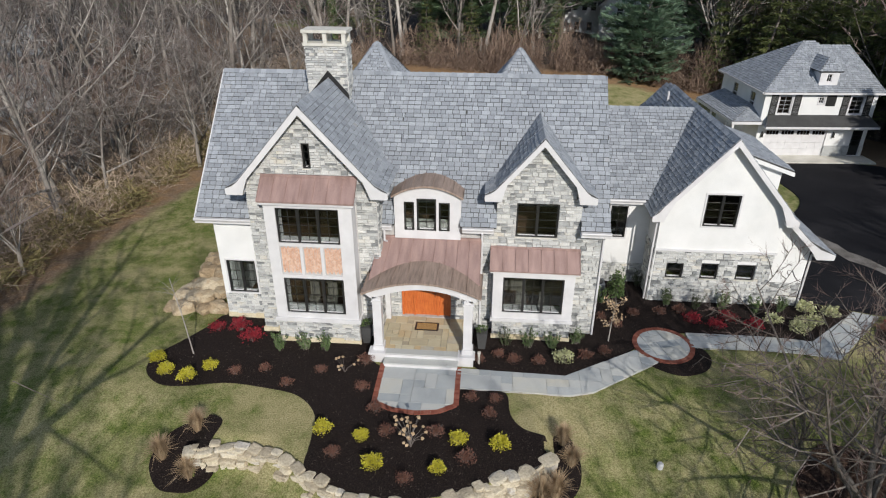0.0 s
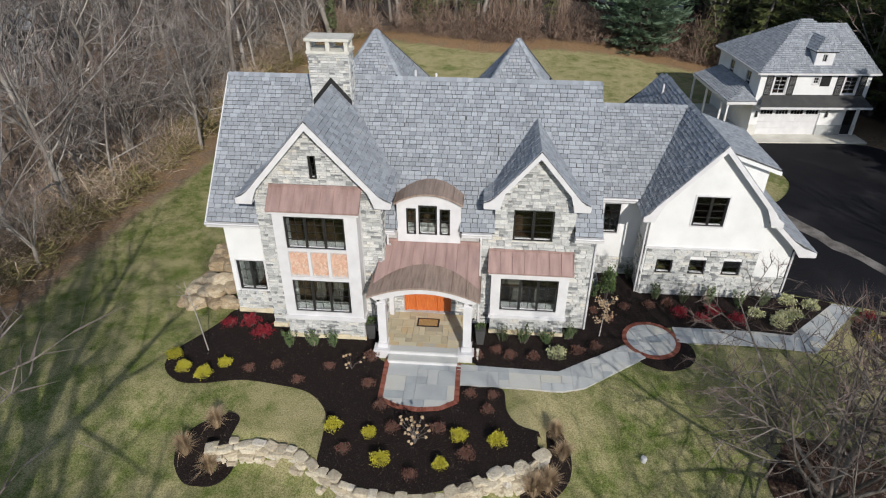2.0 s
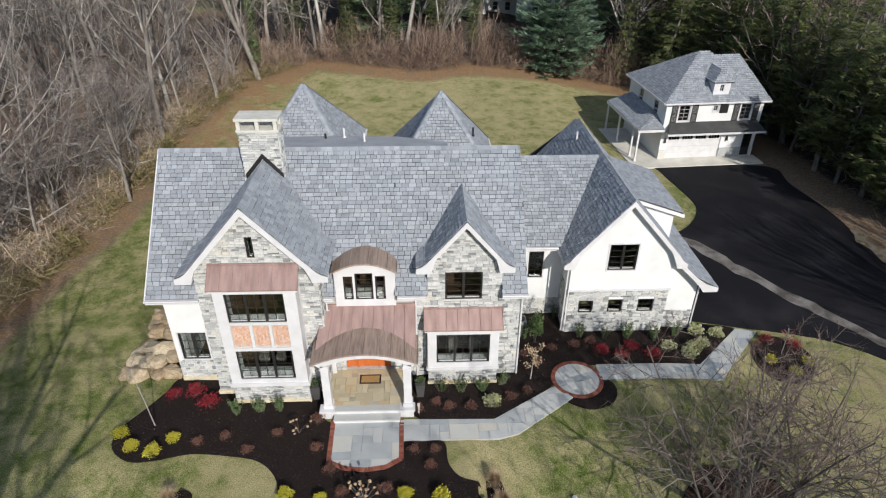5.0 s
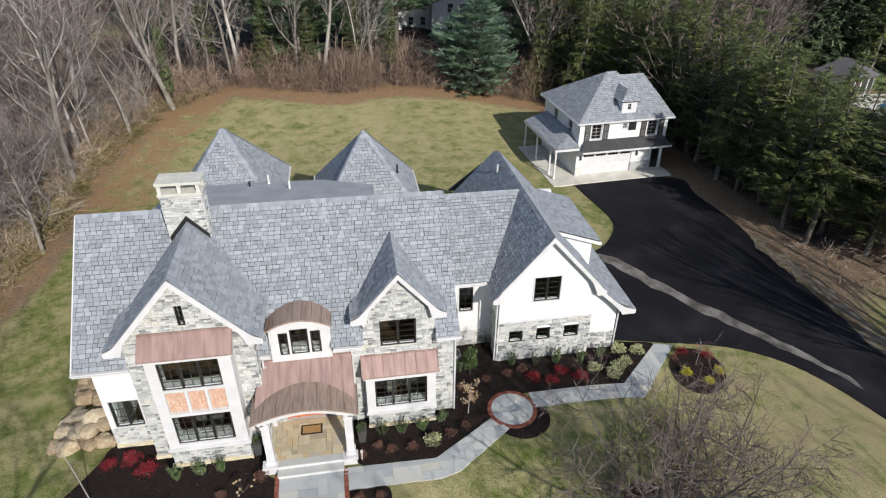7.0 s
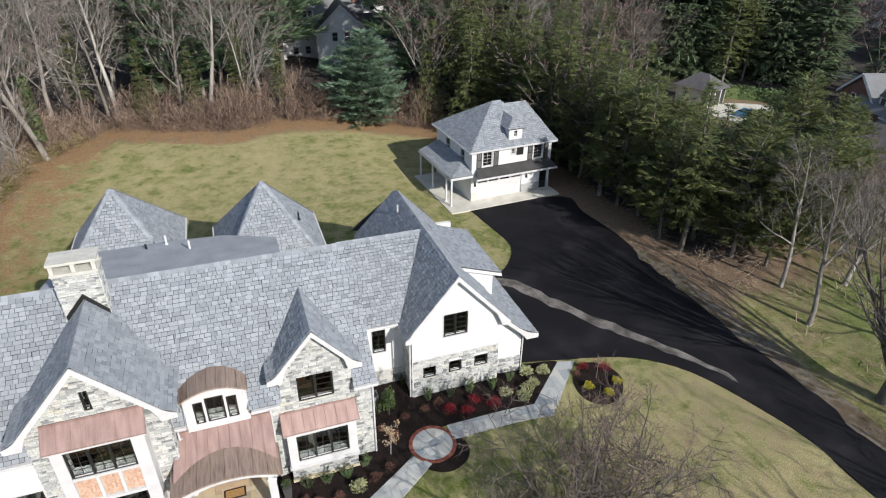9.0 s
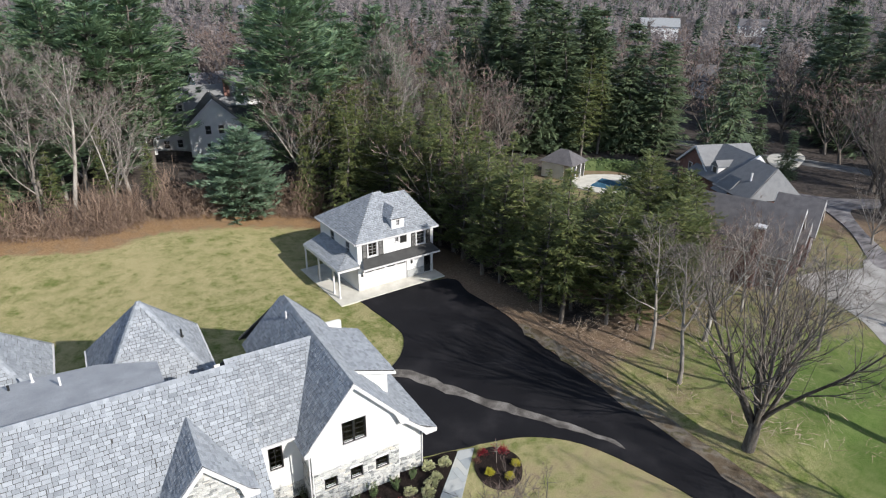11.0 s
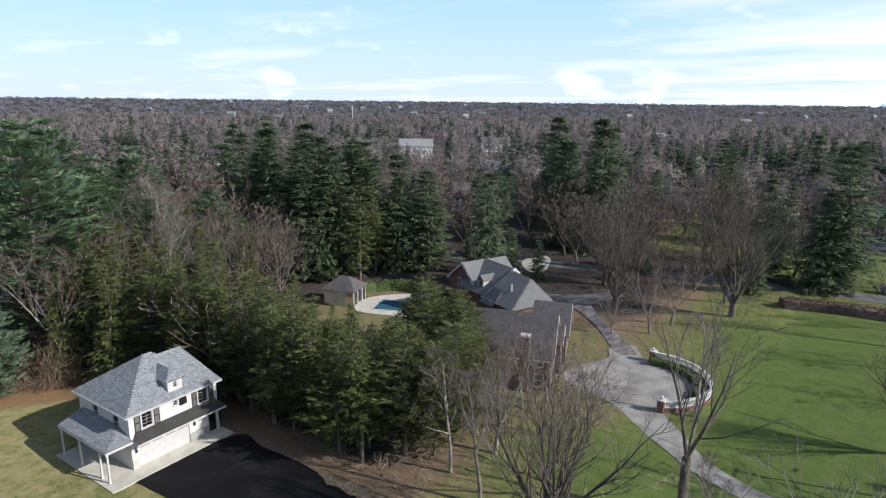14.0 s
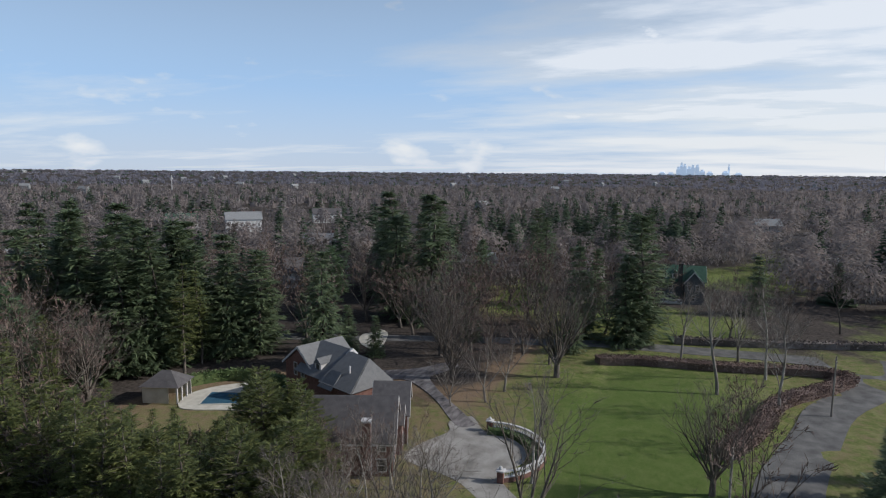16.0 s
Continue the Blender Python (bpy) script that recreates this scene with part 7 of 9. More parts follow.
T_PINE = [
    tree_kind("white_pine", "tall airy white pine with blue-green needles", "pine", needle_tree_meshes(11, 25, 7.0, 0.16, 21, 8, 0.1, "pine", 1.55, 12), M_BARK_BROWN, M_PINE, "needles"),
    tree_kind("white_pine", "white pine with tiered spreading boughs", "pine", needle_tree_meshes(12, 21, 6.2, 0.12, 18, 8, 0.15, "pine", 1.5, 12), M_BARK_BROWN, M_PINE, "needles"),
]
T_HEM = [
    tree_kind("hemlock", "feathery hemlock with olive sprays", "hemlock", needle_tree_meshes(21, 15, 3.6, 0.1, 24, 6, 0.4, "hemlock", 0.7, 6), M_BARK_BROWN, M_HEMLOCK, "needles"),
    tree_kind("hemlock", "tall hemlock with thin olive-green crown", "hemlock", needle_tree_meshes(22, 16, 3.0, 0.22, 22, 5, 0.3, "column", 0.72, 6), M_BARK_BROWN, M_HEMLOCK, "needles"),
    tree_kind("hemlock", "ragged olive hemlock with uneven boughs", "hemlock", needle_tree_meshes(23, 15, 3.4, 0.16, 21, 5, 0.25, "column", 0.76, 6), M_BARK_BROWN, M_HEMLOCK, "needles"),
]
T_BELT = [
    tree_kind("pine_tree", "full olive-green pine with clumped needles on a short trunk", "pine", needle_tree_meshes(25, 12, 3.8, 0.16, 22, 7, 0.15, "pine", 0.68, 9), M_BARK_BROWN, M_HEMLOCK, "needles"),
    tree_kind("pine_tree", "uneven olive-green pine with spreading boughs", "pine", needle_tree_meshes(26, 12, 4.1, 0.12, 19, 7, 0.05, "pine", 0.72, 9), M_BARK_BROWN, M_HEMLOCK, "needles"),
]
T_SPRUCE = [
    tree_kind("spruce", "dark conical spruce with drooping boughs", "spruce", needle_tree_meshes(31, 19, 5.6, 0.03, 23, 7, 0.45, "spruce", 1.5, 6), M_BARK_BROWN, M_SPRUCE, "needles"),
    tree_kind("spruce", "dark ragged spruce with an uneven crown", "spruce", needle_tree_meshes(32, 19, 5.8, 0.06, 20, 7, 0.25, "column", 1.6, 6), M_BARK_BROWN, M_SPRUCE, "needles"),
]

# ---- neighbouring places ----
def gable_block(ob, x0, x1, y0, y1, ze, zr, wall_mat, roof_mat, over=0.45, rake=M_TRIM, base=-1.0, m=Matrix()):
    """A block under a roof whose ridge runs along x, in the thing's own metres."""
    ym = (y0 + y1) / 2
    for yy, nm in ((y0, "wall"), (y1 - 0.25, "wall")):
        g = Geo()
        g.box(x0, yy, base, x1, yy + 0.25, ze)
        part(nm, placed(g, m), wall_mat, ob)
    for xx in (x0, x1 - 0.25):
        g = Geo()
        wall_geo(g, [(y0 + 0.25, ze), (ym, zr - 0.15), (y1 - 0.25, ze)], base, xx, xx + 0.25, axis="y")
        part("wall", placed(g, m), wall_mat, ob)
    s = (zr - ze) / (ym - y0)
    g = Geo()
    for sd in (-1, 1):
        ye, zl = ym + sd * (ym - y0 + over), ze - s * over
        p = [(x0 - over, ye, zl), (x1 + over, ye, zl), (x1 + over, ym, zr), (x0 - over, ym, zr)]
        n = Vector((0, sd * s, 1)).normalized() * 0.16
        g.prism(p if sd < 0 else p[::-1], n)
    part("roof", placed(g, m), roof_mat, ob)
    if rake:
        for xx in (x0 - over - 0.05, x1 + over - 0.03):
            g = Geo()
            for sd in (-1, 1):
                ye, zl = ym + sd * (ym - y0 + over), ze - s * over
                g.hexa([(xx, ye, zl - 0.2), (xx + 0.08, ye, zl - 0.2), (xx + 0.08, ym, zr - 0.2), (xx, ym, zr - 0.2), (xx, ye, zl + 0.12), (xx + 0.08, ye, zl + 0.12), (xx + 0.08, ym, zr + 0.12), (xx, ym, zr + 0.12)])
            part("rake_board", placed(g, m), rake, ob)


def plain_window(ob, x, z, y, w=1.0, h=1.4, frame_mat=M_TRIM, m=Matrix()):
    g = Geo()
    for a, b, c, d in ((-w / 2, -h / 2, -w / 2 + 0.1, h / 2), (w / 2 - 0.1, -h / 2, w / 2, h / 2), (-w / 2 + 0.1, -h / 2, w / 2 - 0.1, -h / 2 + 0.1), (-w / 2 + 0.1, h / 2 - 0.1, w / 2 - 0.1, h / 2), (-w / 2 + 0.1, -0.03, w / 2 - 0.1, 0.03)):
        g.box(x + a, y - 0.06, z + b, x + c, y, z + d)
    f = part("window", placed(g, m), frame_mat, ob)
    g = Geo()
    g.box(x - w / 2 + 0.08, y - 0.03, z - h / 2 + 0.08, x + w / 2 - 0.08, y - 0.008, z + h / 2 - 0.08)
    part("pane", placed(g, m), M_BLACK, f, "dark glass")


def chimney_stack(ob, x, y, z0, z1, w=0.9, mat=M_BRICKWALL):
    g = Geo()
    g.box(x - w / 2, y - w / 2, z0, x + w / 2, y + w / 2, z1)
    g.box(x - w / 2 - 0.08, y - w / 2 - 0.08, z1, x + w / 2 + 0.08, y + w / 2 + 0.08, z1 + 0.15)
    part("chimney", g, mat, ob)


def simple_house(name, label, x, y, turn, w, d, ze, zr, wall_mat, roof_mat, cols=4, floors=2):
    ob = thing(name, label, "house")
    gable_block(ob, -w / 2, w / 2, -d / 2, d / 2, ze, zr, wall_mat, roof_mat)
    for f in range(floors):
        for c in range(cols):
            plain_window(ob, -w / 2 + w * (c + 0.5) / cols, 1.5 + f * 2.8, -d / 2, 1.1, 1.5)
    chimney_stack(ob, w * 0.3, 0.6, ze, zr + 1.0)
    ob.matrix_basis = pose(x, y, height(x, y), 0, 0, turn)
    return ob


# brick house past the driveway: two gabled blocks in front, a hipped wing and a gabled wing behind
brick = thing("brick_house", "brick house with weathered grey-brown roofs and white rakes", "house")
FRONT_POSE, WING_POSE = pose(61.0, 31.2, -1.6, 0, 0, -67), pose(72.2, 41.1, -1.6, 0, 0, -20)
WING = FRONT_POSE.inverted() @ WING_POSE


def wing_slab(pts, mat, label=""):
    """One sloping slab of the wing's roof, its corners from the eave upwards."""
    a, b, c = (Vector(p) for p in pts[:3])
    g = Geo()
    g.prism(pts, (b - a).cross(c - b).normalized() * 0.15)
    return part("roof", placed(g, WING), mat, brick, label)


gable_block(brick, -12.5, -0.1, -3.55, 3.55, 4.55, 8.1, M_BRICKWALL, M_ROOFBROWN, base=-0.5)
gable_block(brick, -3.0, 1.0, 5.0, 10.8, 4.2, 7.1, M_BRICKWALL, M_ROOFBROWN, 0.4, base=-0.5)
gable_block(brick, -2.0, 0.6, 1.9, 4.7, 4.2, 5.7, M_BRICKWALL, M_ROOFBROWN, 0.3, base=-0.5)
gable_block(brick, -3.2, 4.3, 8.4, 15.6, 5.4, 8.1, M_BRICKWALL, M_ROOFGREY, 0.4, base=-0.5, m=WING)
wing_slab([(-5.2, -2.5, 5.0), (2.3, -2.4, 5.0), (0, 0, 8.1)], M_ROOFGREY)
wing_slab([(-5.2, 4.6, 5.0), (-5.2, -2.5, 5.0), (0, 0, 8.1), (0.3, 4.6, 8.1)], M_ROOFGREY)
wing_slab([(2.3, -2.4, 5.0), (2.3, 4.6, 5.0), (0.3, 4.6, 8.1), (0, 0, 8.1)], M_ROOFGREY)
wing_slab([(-4.4, 11.6, 4.9), (-4.4, 4.6, 4.9), (0.8, 4.6, 8.25), (0.8, 11.8, 8.25)], M_ROOFGREY)
wing_slab([(3.6, 4.6, 5.4), (3.6, 11.6, 5.4), (0.8, 11.8, 8.25), (0.8, 4.6, 8.25)], M_ROOFGREY)
for b in ((-4.8, -2.1, -0.5, 1.9, 4.5, 5.1), (-3.9, 4.5, -0.5, 3.2, 8.4, 5.2)):
    g = Geo()
    g.box(*b)
    part("wall", placed(g, WING), M_BRICKWALL, brick)
g = Geo()  # raked white parapet where the hipped wing steps up
g.hexa([(-1.6, 4.4, 6.55), (-1.6, 4.75, 6.55), (0.8, 4.75, 8.15), (0.8, 4.4, 8.15), (-1.6, 4.4, 6.95), (-1.6, 4.75, 6.95), (0.8, 4.75, 8.6), (0.8, 4.4, 8.6)])
g.hexa([(0.8, 4.4, 8.15), (0.8, 4.75, 8.15), (1.7, 4.75, 7.35), (1.7, 4.4, 7.35), (0.8, 4.4, 8.6), (0.8, 4.75, 8.6), (1.7, 4.75, 7.7), (1.7, 4.4, 7.7)])
part("parapet", placed(g, WING), M_TRIM, brick, "white raked parapet between the roofs")
g = Geo()
g.box(-3.3, 6.6, 5.2, -1.2, 8.0, 6.7)
d = part("dormer", placed(g, WING), M_TRIM, brick, "white gabled dormer")
g = Geo()
g.prism([(-3.45, 6.4, 6.65), (-3.45, 8.2, 6.65), (-3.45, 7.3, 7.4)], (2.9, 0, 0))
part("dormer_roof", placed(g, WING), M_ROOFGREY, d)
g = Geo()
g.box(-3.33, 6.95, 5.6, -3.28, 7.65, 6.5)
part("pane", placed(g, WING), M_BLACK, d, "dark glass")
wing_slab([(-5.6, 4.2, 4.6), (-5.6, 1.2, 4.6), (-3.4, 1.6, 6.5), (-3.4, 3.8, 6.5)], M_ROOFGREY, "low roof over a side bay")
g = Geo()
g.tube([(-2.8, 0.7, 6.0), (-2.8, 0.7, 7.6)], [0.13, 0.13], 8)
part("vent_pipe", placed(g, WING), M_TRIM, brick, "white vent pipe")
for y in (11.2, 13.0):
    plain_window(brick, 0, 4.6, 0, 0.9, 2.0, m=WING @ pose(-3.2, y, 0, 0, 0, -90))
    plain_window(brick, 0, 1.4, 0, 1.0, 1.6, m=WING @ pose(-3.2, y - 0.2, 0, 0, 0, -90))
for x in (-11.0, -8.6, -6.2, -1.3):
    plain_window(brick, x, 1.5, -3.55, 1.1, 1.6)
    plain_window(brick, x, 3.6, -3.55, 1.0, 1.1)
for x, y, z in ((-0.1, -1.6, 1.6), (-0.1, 1.0, 1.6), (-0.1, -0.2, 5.0), (1.0, 6.6, 1.6), (1.0, 8.8, 1.6), (1.0, 7.9, 4.6), (0.6, 3.3, 1.6)):
    plain_window(brick, 0, z, 0, 1.0, 1.5, m=pose(x, y, 0, 0, 0, 90))
for x, y, z0, z1 in ((0.02, -3.5, -0.3, 4.3), (-2.42, -3.7, -0.3, 6.5), (1.1, 4.95, -0.3, 4.1)):
    g = Geo()
    g.box(x - 0.07, y - 0.07, z0, x + 0.07, y + 0.07, z1)
    part("downspout", g, M_TRIM, brick)
g = Geo()
g.box(-12.9, -4.12, 3.95, 0.35, -4.0, 4.12)
part("gutter", g, M_TRIM, brick)
chimney_stack(brick, -2.9, -3.95, -0.5, 6.6, 0.85)
g = Geo()
g.box(-3.45, -4.5, 6.75, -2.35, -3.4, 6.95)
part("chimney_cap", g, M_TRIM, brick, "white stone cap")
brick.matrix_basis = FRONT_POSE

# pool, terrace and cabana
TER = rounded([(63.1, 65.4), (64.0, 67.9), (67.9, 69.8), (72.4, 68.6), (76.0, 65.2), (76.3, 61.8), (72.5, 58.0), (68.7, 55.9), (66.4, 56.7), (65.0, 60.7)], 4)
POOL = [(65.2, 65.1), (67.7, 60.4), (71.6, 62.9), (69.9, 67.3)]
single("terrace", sheet(TER, 0.12, 0.3), M_CONCRETE, "pale paved pool terrace", "terrace", kind="structure", weld=True)
pool = thing("swimming_pool", "covered blue-grey swimming pool in a pale terrace", "swimming pool", (69, 64, -1))
part("water", sheet(POOL, 0.135, 0.2), M_WATER, pool)
g = Geo()
for a, b in zip(POOL, POOL[1:] + POOL[:1]):
    a, b = Vector((*a, height(*a) + 0.12)), Vector((*b, height(*b) + 0.12))
    s = Vector((-(b - a).y, (b - a).x, 0)).normalized() * 0.3
    g.hexa([a - s, b - s, b + s * 0.1, a + s * 0.1, a - s + Vector((0, 0, 0.06)), b - s + Vector((0, 0, 0.06)), b + s * 0.1 + Vector((0, 0, 0.06)), a + s * 0.1 + Vector((0, 0, 0.06))])
part("coping", g, M_CHIMCAP, pool)
cab = thing("pool_cabana", "small hipped-roof pool cabana with an open front", "cabana")
g = Geo()
c = [(-3.0, -2.6, 2.5), (3.0, -2.6, 2.5), (3.0, 2.6, 2.5), (-3.0, 2.6, 2.5)]
for p, q, r in (((c[0], c[1]), (0.7, 0, 4.3), (-0.7, 0, 4.3)), ((c[2], c[3]), (-0.7, 0, 4.3), (0.7, 0, 4.3))):
    g.face([*p, q, r])
g.face([c[1], c[2], (0.7, 0, 4.3)])
g.face([c[3], c[0], (-0.7, 0, 4.3)])
g.face([c[3], c[2], c[1], c[0]])
part("roof", g, M_ROOFBROWN, cab)
for b in ((-2.6, -2.2, 0, -2.4, 2.2, 2.5), (-2.6, 2.0, 0, 2.6, 2.2, 2.5), (-2.4, -2.2, 0, 1.2, -2.0, 2.5)):
    g = Geo()
    g.box(*b)
    part("wall", g, M_CONCRETE, cab)
for yy in (-2.2, -0.8, 0.8, 2.0):
    g = Geo()
    g.box(2.4, yy, 0, 2.6, yy + 0.2, 2.5)
    part("post", g, M_TRIM, cab)
g = Geo()
g.box(2.35, -2.25, 2.3, 2.65, 2.25, 2.5)
part("beam", g, M_TRIM, cab)
cab.matrix_basis = pose(65.2, 71.2, height(65, 71) + 0.15, 0, 0, -70)


def hedge(name, label, line, w, h, mat, leaves=26, size=0.3, group=""):
    """A clipped hedge: rough block of small leaves along a line."""
    r2 = random.Random(len(label))
    g = Geo()
    for a, b in zip(line, line[1:]):
        a, b = Vector((*a, 0)), Vector((*b, 0))
        d = b - a
        s = Vector((-d.y, d.x, 0)).normalized()
        for _ in range(int(d.length * leaves)):
            t, u, v = r2.random(), r2.uniform(-1, 1), r2.random() ** 0.6
            p = a + d * t + s * w / 2 * u
            p.z = height(p.x, p.y) + h * v * (1 - 0.12 * u * u)
            e = Vector((r2.uniform(-1, 1), r2.uniform(-1, 1), r2.uniform(-0.3, 1))).normalized() * size
            o = e.orthogonal().normalized() * size * 0.4
            n = len(g.v)
            g.v += [tuple(p), tuple(p + e * 0.5 + o), tuple(p + e), tuple(p + e * 0.5 - o)]
            g.f.append((n, n + 1, n + 2, n + 3))
        core = []
        for t in (a, b):
            z = height(t.x, t.y)
            core += [t + s * w * 0.36 + Vector((0, 0, z)), t - s * w * 0.36 + Vector((0, 0, z))]
        n = len(g.v)
        for q in core:
            g.v += [tuple(q), tuple(q + Vector((0, 0, h * 0.82)))]
        g.f += [(n, n + 4, n + 5, n + 1), (n + 2, n + 3, n + 7, n + 6), (n + 1, n + 5, n + 7, n + 3), (n, n + 1, n + 3, n + 2), (n + 4, n + 6, n + 7, n + 5)]
    return single(name, g, mat, label, "hedge", group)


hedge("hedge", "clipped dark green hedge behind the pool", rounded([(68.8, 73.6), (71.5, 72.4), (75.0, 70.3), (77.0, 67.2), (77.4, 62.0), (76.4, 57.0)], 3, False), 1.6, 2.0, M_GREENLEAF, 60, 0.32)
hedge("hedge", "bare dark brown hedge bordering the lawn", rounded([(112.0, 16.0), (115.3, 10.0), (118.5, -4.0), (122.0, -18.0), (121.0, -25.0), (112.0, -20.0), (102.0, -12.6), (88.0, -8.5), (78.0, -4.0)], 3, False), 3.0, 1.7, M_TWIG_RED, 190, 0.26)
hedge("hedge", "dark clipped hedge across the road", rounded([(134.5, 4.0), (140.0, -15.0), (147.0, -36.0), (152.0, -55.0)], 3, False), 2.2, 1.6, M_TWIG, 60, 0.38)
hedge("hedge", "low dark hedge round the forecourt", [(67.4 + 5.9 * math.cos(a), 22.0 + 5.7 * math.sin(a)) for a in (-1.7, -1.3, -0.9, -0.4, 0.0, 0.35)], 1.3, 0.9, M_GREENLEAF, 60, 0.25)

# lane, forecourt and road
FORECOURT = rounded([(62.0, 30.4), (65.0, 31.0), (68.0, 30.2), (71.5, 28.8), (74.6, 30.0), (77.6, 28.0), (76.2, 26.6), (73.6, 24.6), (73.0, 21.2), (70.0, 17.9), (66.5, 17.6), (62.6, 19.0), (58.0, 15.0), (54.4, 11.0), (52.6, 6.0), (51.5, 0.0), (50.0, -14.0), (47.6, -14.0), (49.0, 0.0), (50.3, 7.0), (52.3, 12.8), (56.0, 18.5), (60.0, 23.5)], 4)
LANE = rounded([(73.4, 28.2), (76.4, 31.0), (80.9, 34.6), (84.7, 38.5), (87.8, 43.0), (86.6, 47.0), (84.0, 55.0), (87.0, 56.6), (91.2, 48.6), (95.1, 44.0), (101.0, 41.0), (100.0, 38.6), (95.0, 39.3), (91.2, 40.2), (87.6, 38.0), (83.4, 34.4), (80.0, 31.0), (76.2, 27.4), (74.6, 26.4)], 4)
single("forecourt", sheet(FORECOURT, 0.06, 0.25), M_LANE, "pale gravel forecourt and drive before the brick house", "forecourt", kind="structure", weld=True)
single("lane", sheet(LANE, 0.075, 0.25), M_LANEDARK, "dark gravel lane curving past the brick house", "lane", kind="structure", weld=True)
PAD = rounded([(103.5, 57.0), (104.6, 61.0), (110.2, 65.0), (118.0, 65.5), (116.0, 61.5), (109.5, 58.5)], 3)
single("pavement", sheet(PAD, 0.07, 0.25), M_CONCRETE, "pale concrete parking pad by the road", "pavement", kind="structure", weld=True)
ROAD = rounded([(71.0, -6.8), (82.0, -9.8), (94.0, -13.5), (104.0, -16.5), (118.0, -24.0), (128.0, -27.5), (129.0, -18.0), (128.5, -6.0), (126.0, 8.0), (122.0, 24.0), (115.0, 46.0), (108.0, 62.0), (99.0, 82.0), (103.0, 84.0), (112.5, 64.0), (119.5, 47.0), (127.0, 25.0), (131.5, 8.0), (134.0, -6.0), (135.5, -20.0), (139.0, -36.0), (146.0, -60.0), (140.5, -62.0), (134.5, -38.0), (128.0, -34.0), (116.0, -30.5), (102.0, -22.5), (88.0, -18.0), (74.0, -14.2), (52.0, -10.0), (50.0, -5.0)], 4)
single("road", sheet(ROAD, 0.05, 0.25, 2.0), M_TARMAC, "pale grey road with worn tarmac", "road", kind="structure", weld=True)
balus = thing("balustrade", "curved white balustrade on a low brick wall", "balustrade", (66, 20, -1.5))
arcp = [(67.4 + 6.9 * math.cos(a), 22.0 + 6.7 * math.sin(a)) for a in np.linspace(-2.6, 0.3, 15)]


def sweep(line, w, z0, z1):
    """One bar along a line over the ground, w wide, from z0 to z1 above it."""
    geo = Geo()
    for i, p in enumerate(line):
        q0, q1 = line[max(i - 1, 0)], line[min(i + 1, len(line) - 1)]
        d = Vector((q1[0] - q0[0], q1[1] - q0[1], 0)).normalized()
        sx, sy, z = -d.y * w / 2, d.x * w / 2, height(*p)
        geo.v += [(p[0] - sx, p[1] - sy, z + z0), (p[0] + sx, p[1] + sy, z + z0), (p[0] + sx, p[1] + sy, z + z1), (p[0] - sx, p[1] - sy, z + z1)]
        if i:
            k = 4 * i
            geo.f += [(k - 4 + j, k - 4 + (j + 1) % 4, k + (j + 1) % 4, k + j) for j in range(4)]
    n = len(geo.v)
    geo.f += [(3, 2, 1, 0), (n - 4, n - 3, n - 2, n - 1)]
    return geo


g, r, r3 = sweep(arcp, 0.4, -0.3, 0.55), sweep(arcp, 0.36, 1.15, 1.3), sweep(arcp, 0.36, 0.55, 0.65)
part("wall", g, M_BRICKWALL, balus, "low brick wall")
part("rail", r, M_TRIM, balus)
part("rail", r3, M_TRIM, balus)
for p, q in zip(arcp, arcp[1:]):
    for k in range(5):
        t = (k + 0.5) / 5
        x, y = lerp(p[0], q[0], t), lerp(p[1], q[1], t)
        b = Geo()
        z = height(x, y)
        b.tube([(x, y, z + 0.65), (x, y, z + 0.8), (x, y, z + 1.0), (x, y, z + 1.15)], [0.06, 0.1, 0.05, 0.07], 5, cap=False)
        part("baluster", b, M_TRIM, balus)
for p in (arcp[0], arcp[-1]):
    z = height(*p)
    g = Geo()
    g.box(p[0] - 0.35, p[1] - 0.35, z - 0.3, p[0] + 0.35, p[1] + 0.35, z + 1.35)
    part("pier", g, M_BRICKWALL, balus)
    g = Geo()
    g.box(p[0] - 0.45, p[1] - 0.45, z + 1.35, p[0] + 0.45, p[1] + 0.45, z + 1.5)
    g.ball((p[0], p[1], z + 1.7), (0.22, 0.22, 0.22), 1, 0.0, 8, 6)
    part("pier_cap", g, M_TRIM, balus)

# other houses among the trees
white_house = thing("house", "large white house with weathered grey roofs behind the wood", "house")
gable_block(white_house, -13.5, -5.5, -3.5, 4.0, 4.6, 8.0, M_STUCCO, M_ROOFBROWN)
gable_block(white_house, -6.0, 7.0, -1.0, 8.5, 6.2, 10.2, M_STUCCO, M_ROOFGREY)
gable_block(white_house, -3.2, 3.2, -4.0, 4.0, 5.6, 9.4, M_STUCCO, M_ROOFDARK, m=pose(3.5, -2.0, 0, 0, 0, 90))
gable_block(white_house, 6.5, 12.5, -4.5, 3.5, 4.0, 7.2, M_STUCCO, M_ROOFDARK)
for x, z, y in ((-11.8, 1.6, -3.5), (-9.5, 1.6, -3.5), (-7.2, 1.6, -3.5), (-11.0, 3.6, -3.5), (-4.5, 4.8, -1.0), (-3.0, 4.8, -1.0), (-1.6, 4.8, -1.0), (-4.0, 1.8, -1.0), (-2.0, 1.8, -1.0), (8.0, 1.6, -4.5), (10.6, 1.6, -4.5)):
    plain_window(white_house, x, z, y, 0.95, 1.4)
for x, z in ((2.4, 4.6), (4.4, 4.6), (2.4, 1.8), (4.4, 1.8)):
    plain_window(white_house, x, z, -5.2, 1.0, 1.5)
g = Geo()
g.box(-4.6, -0.4, 6.3, -0.6, 3.5, 8.3)
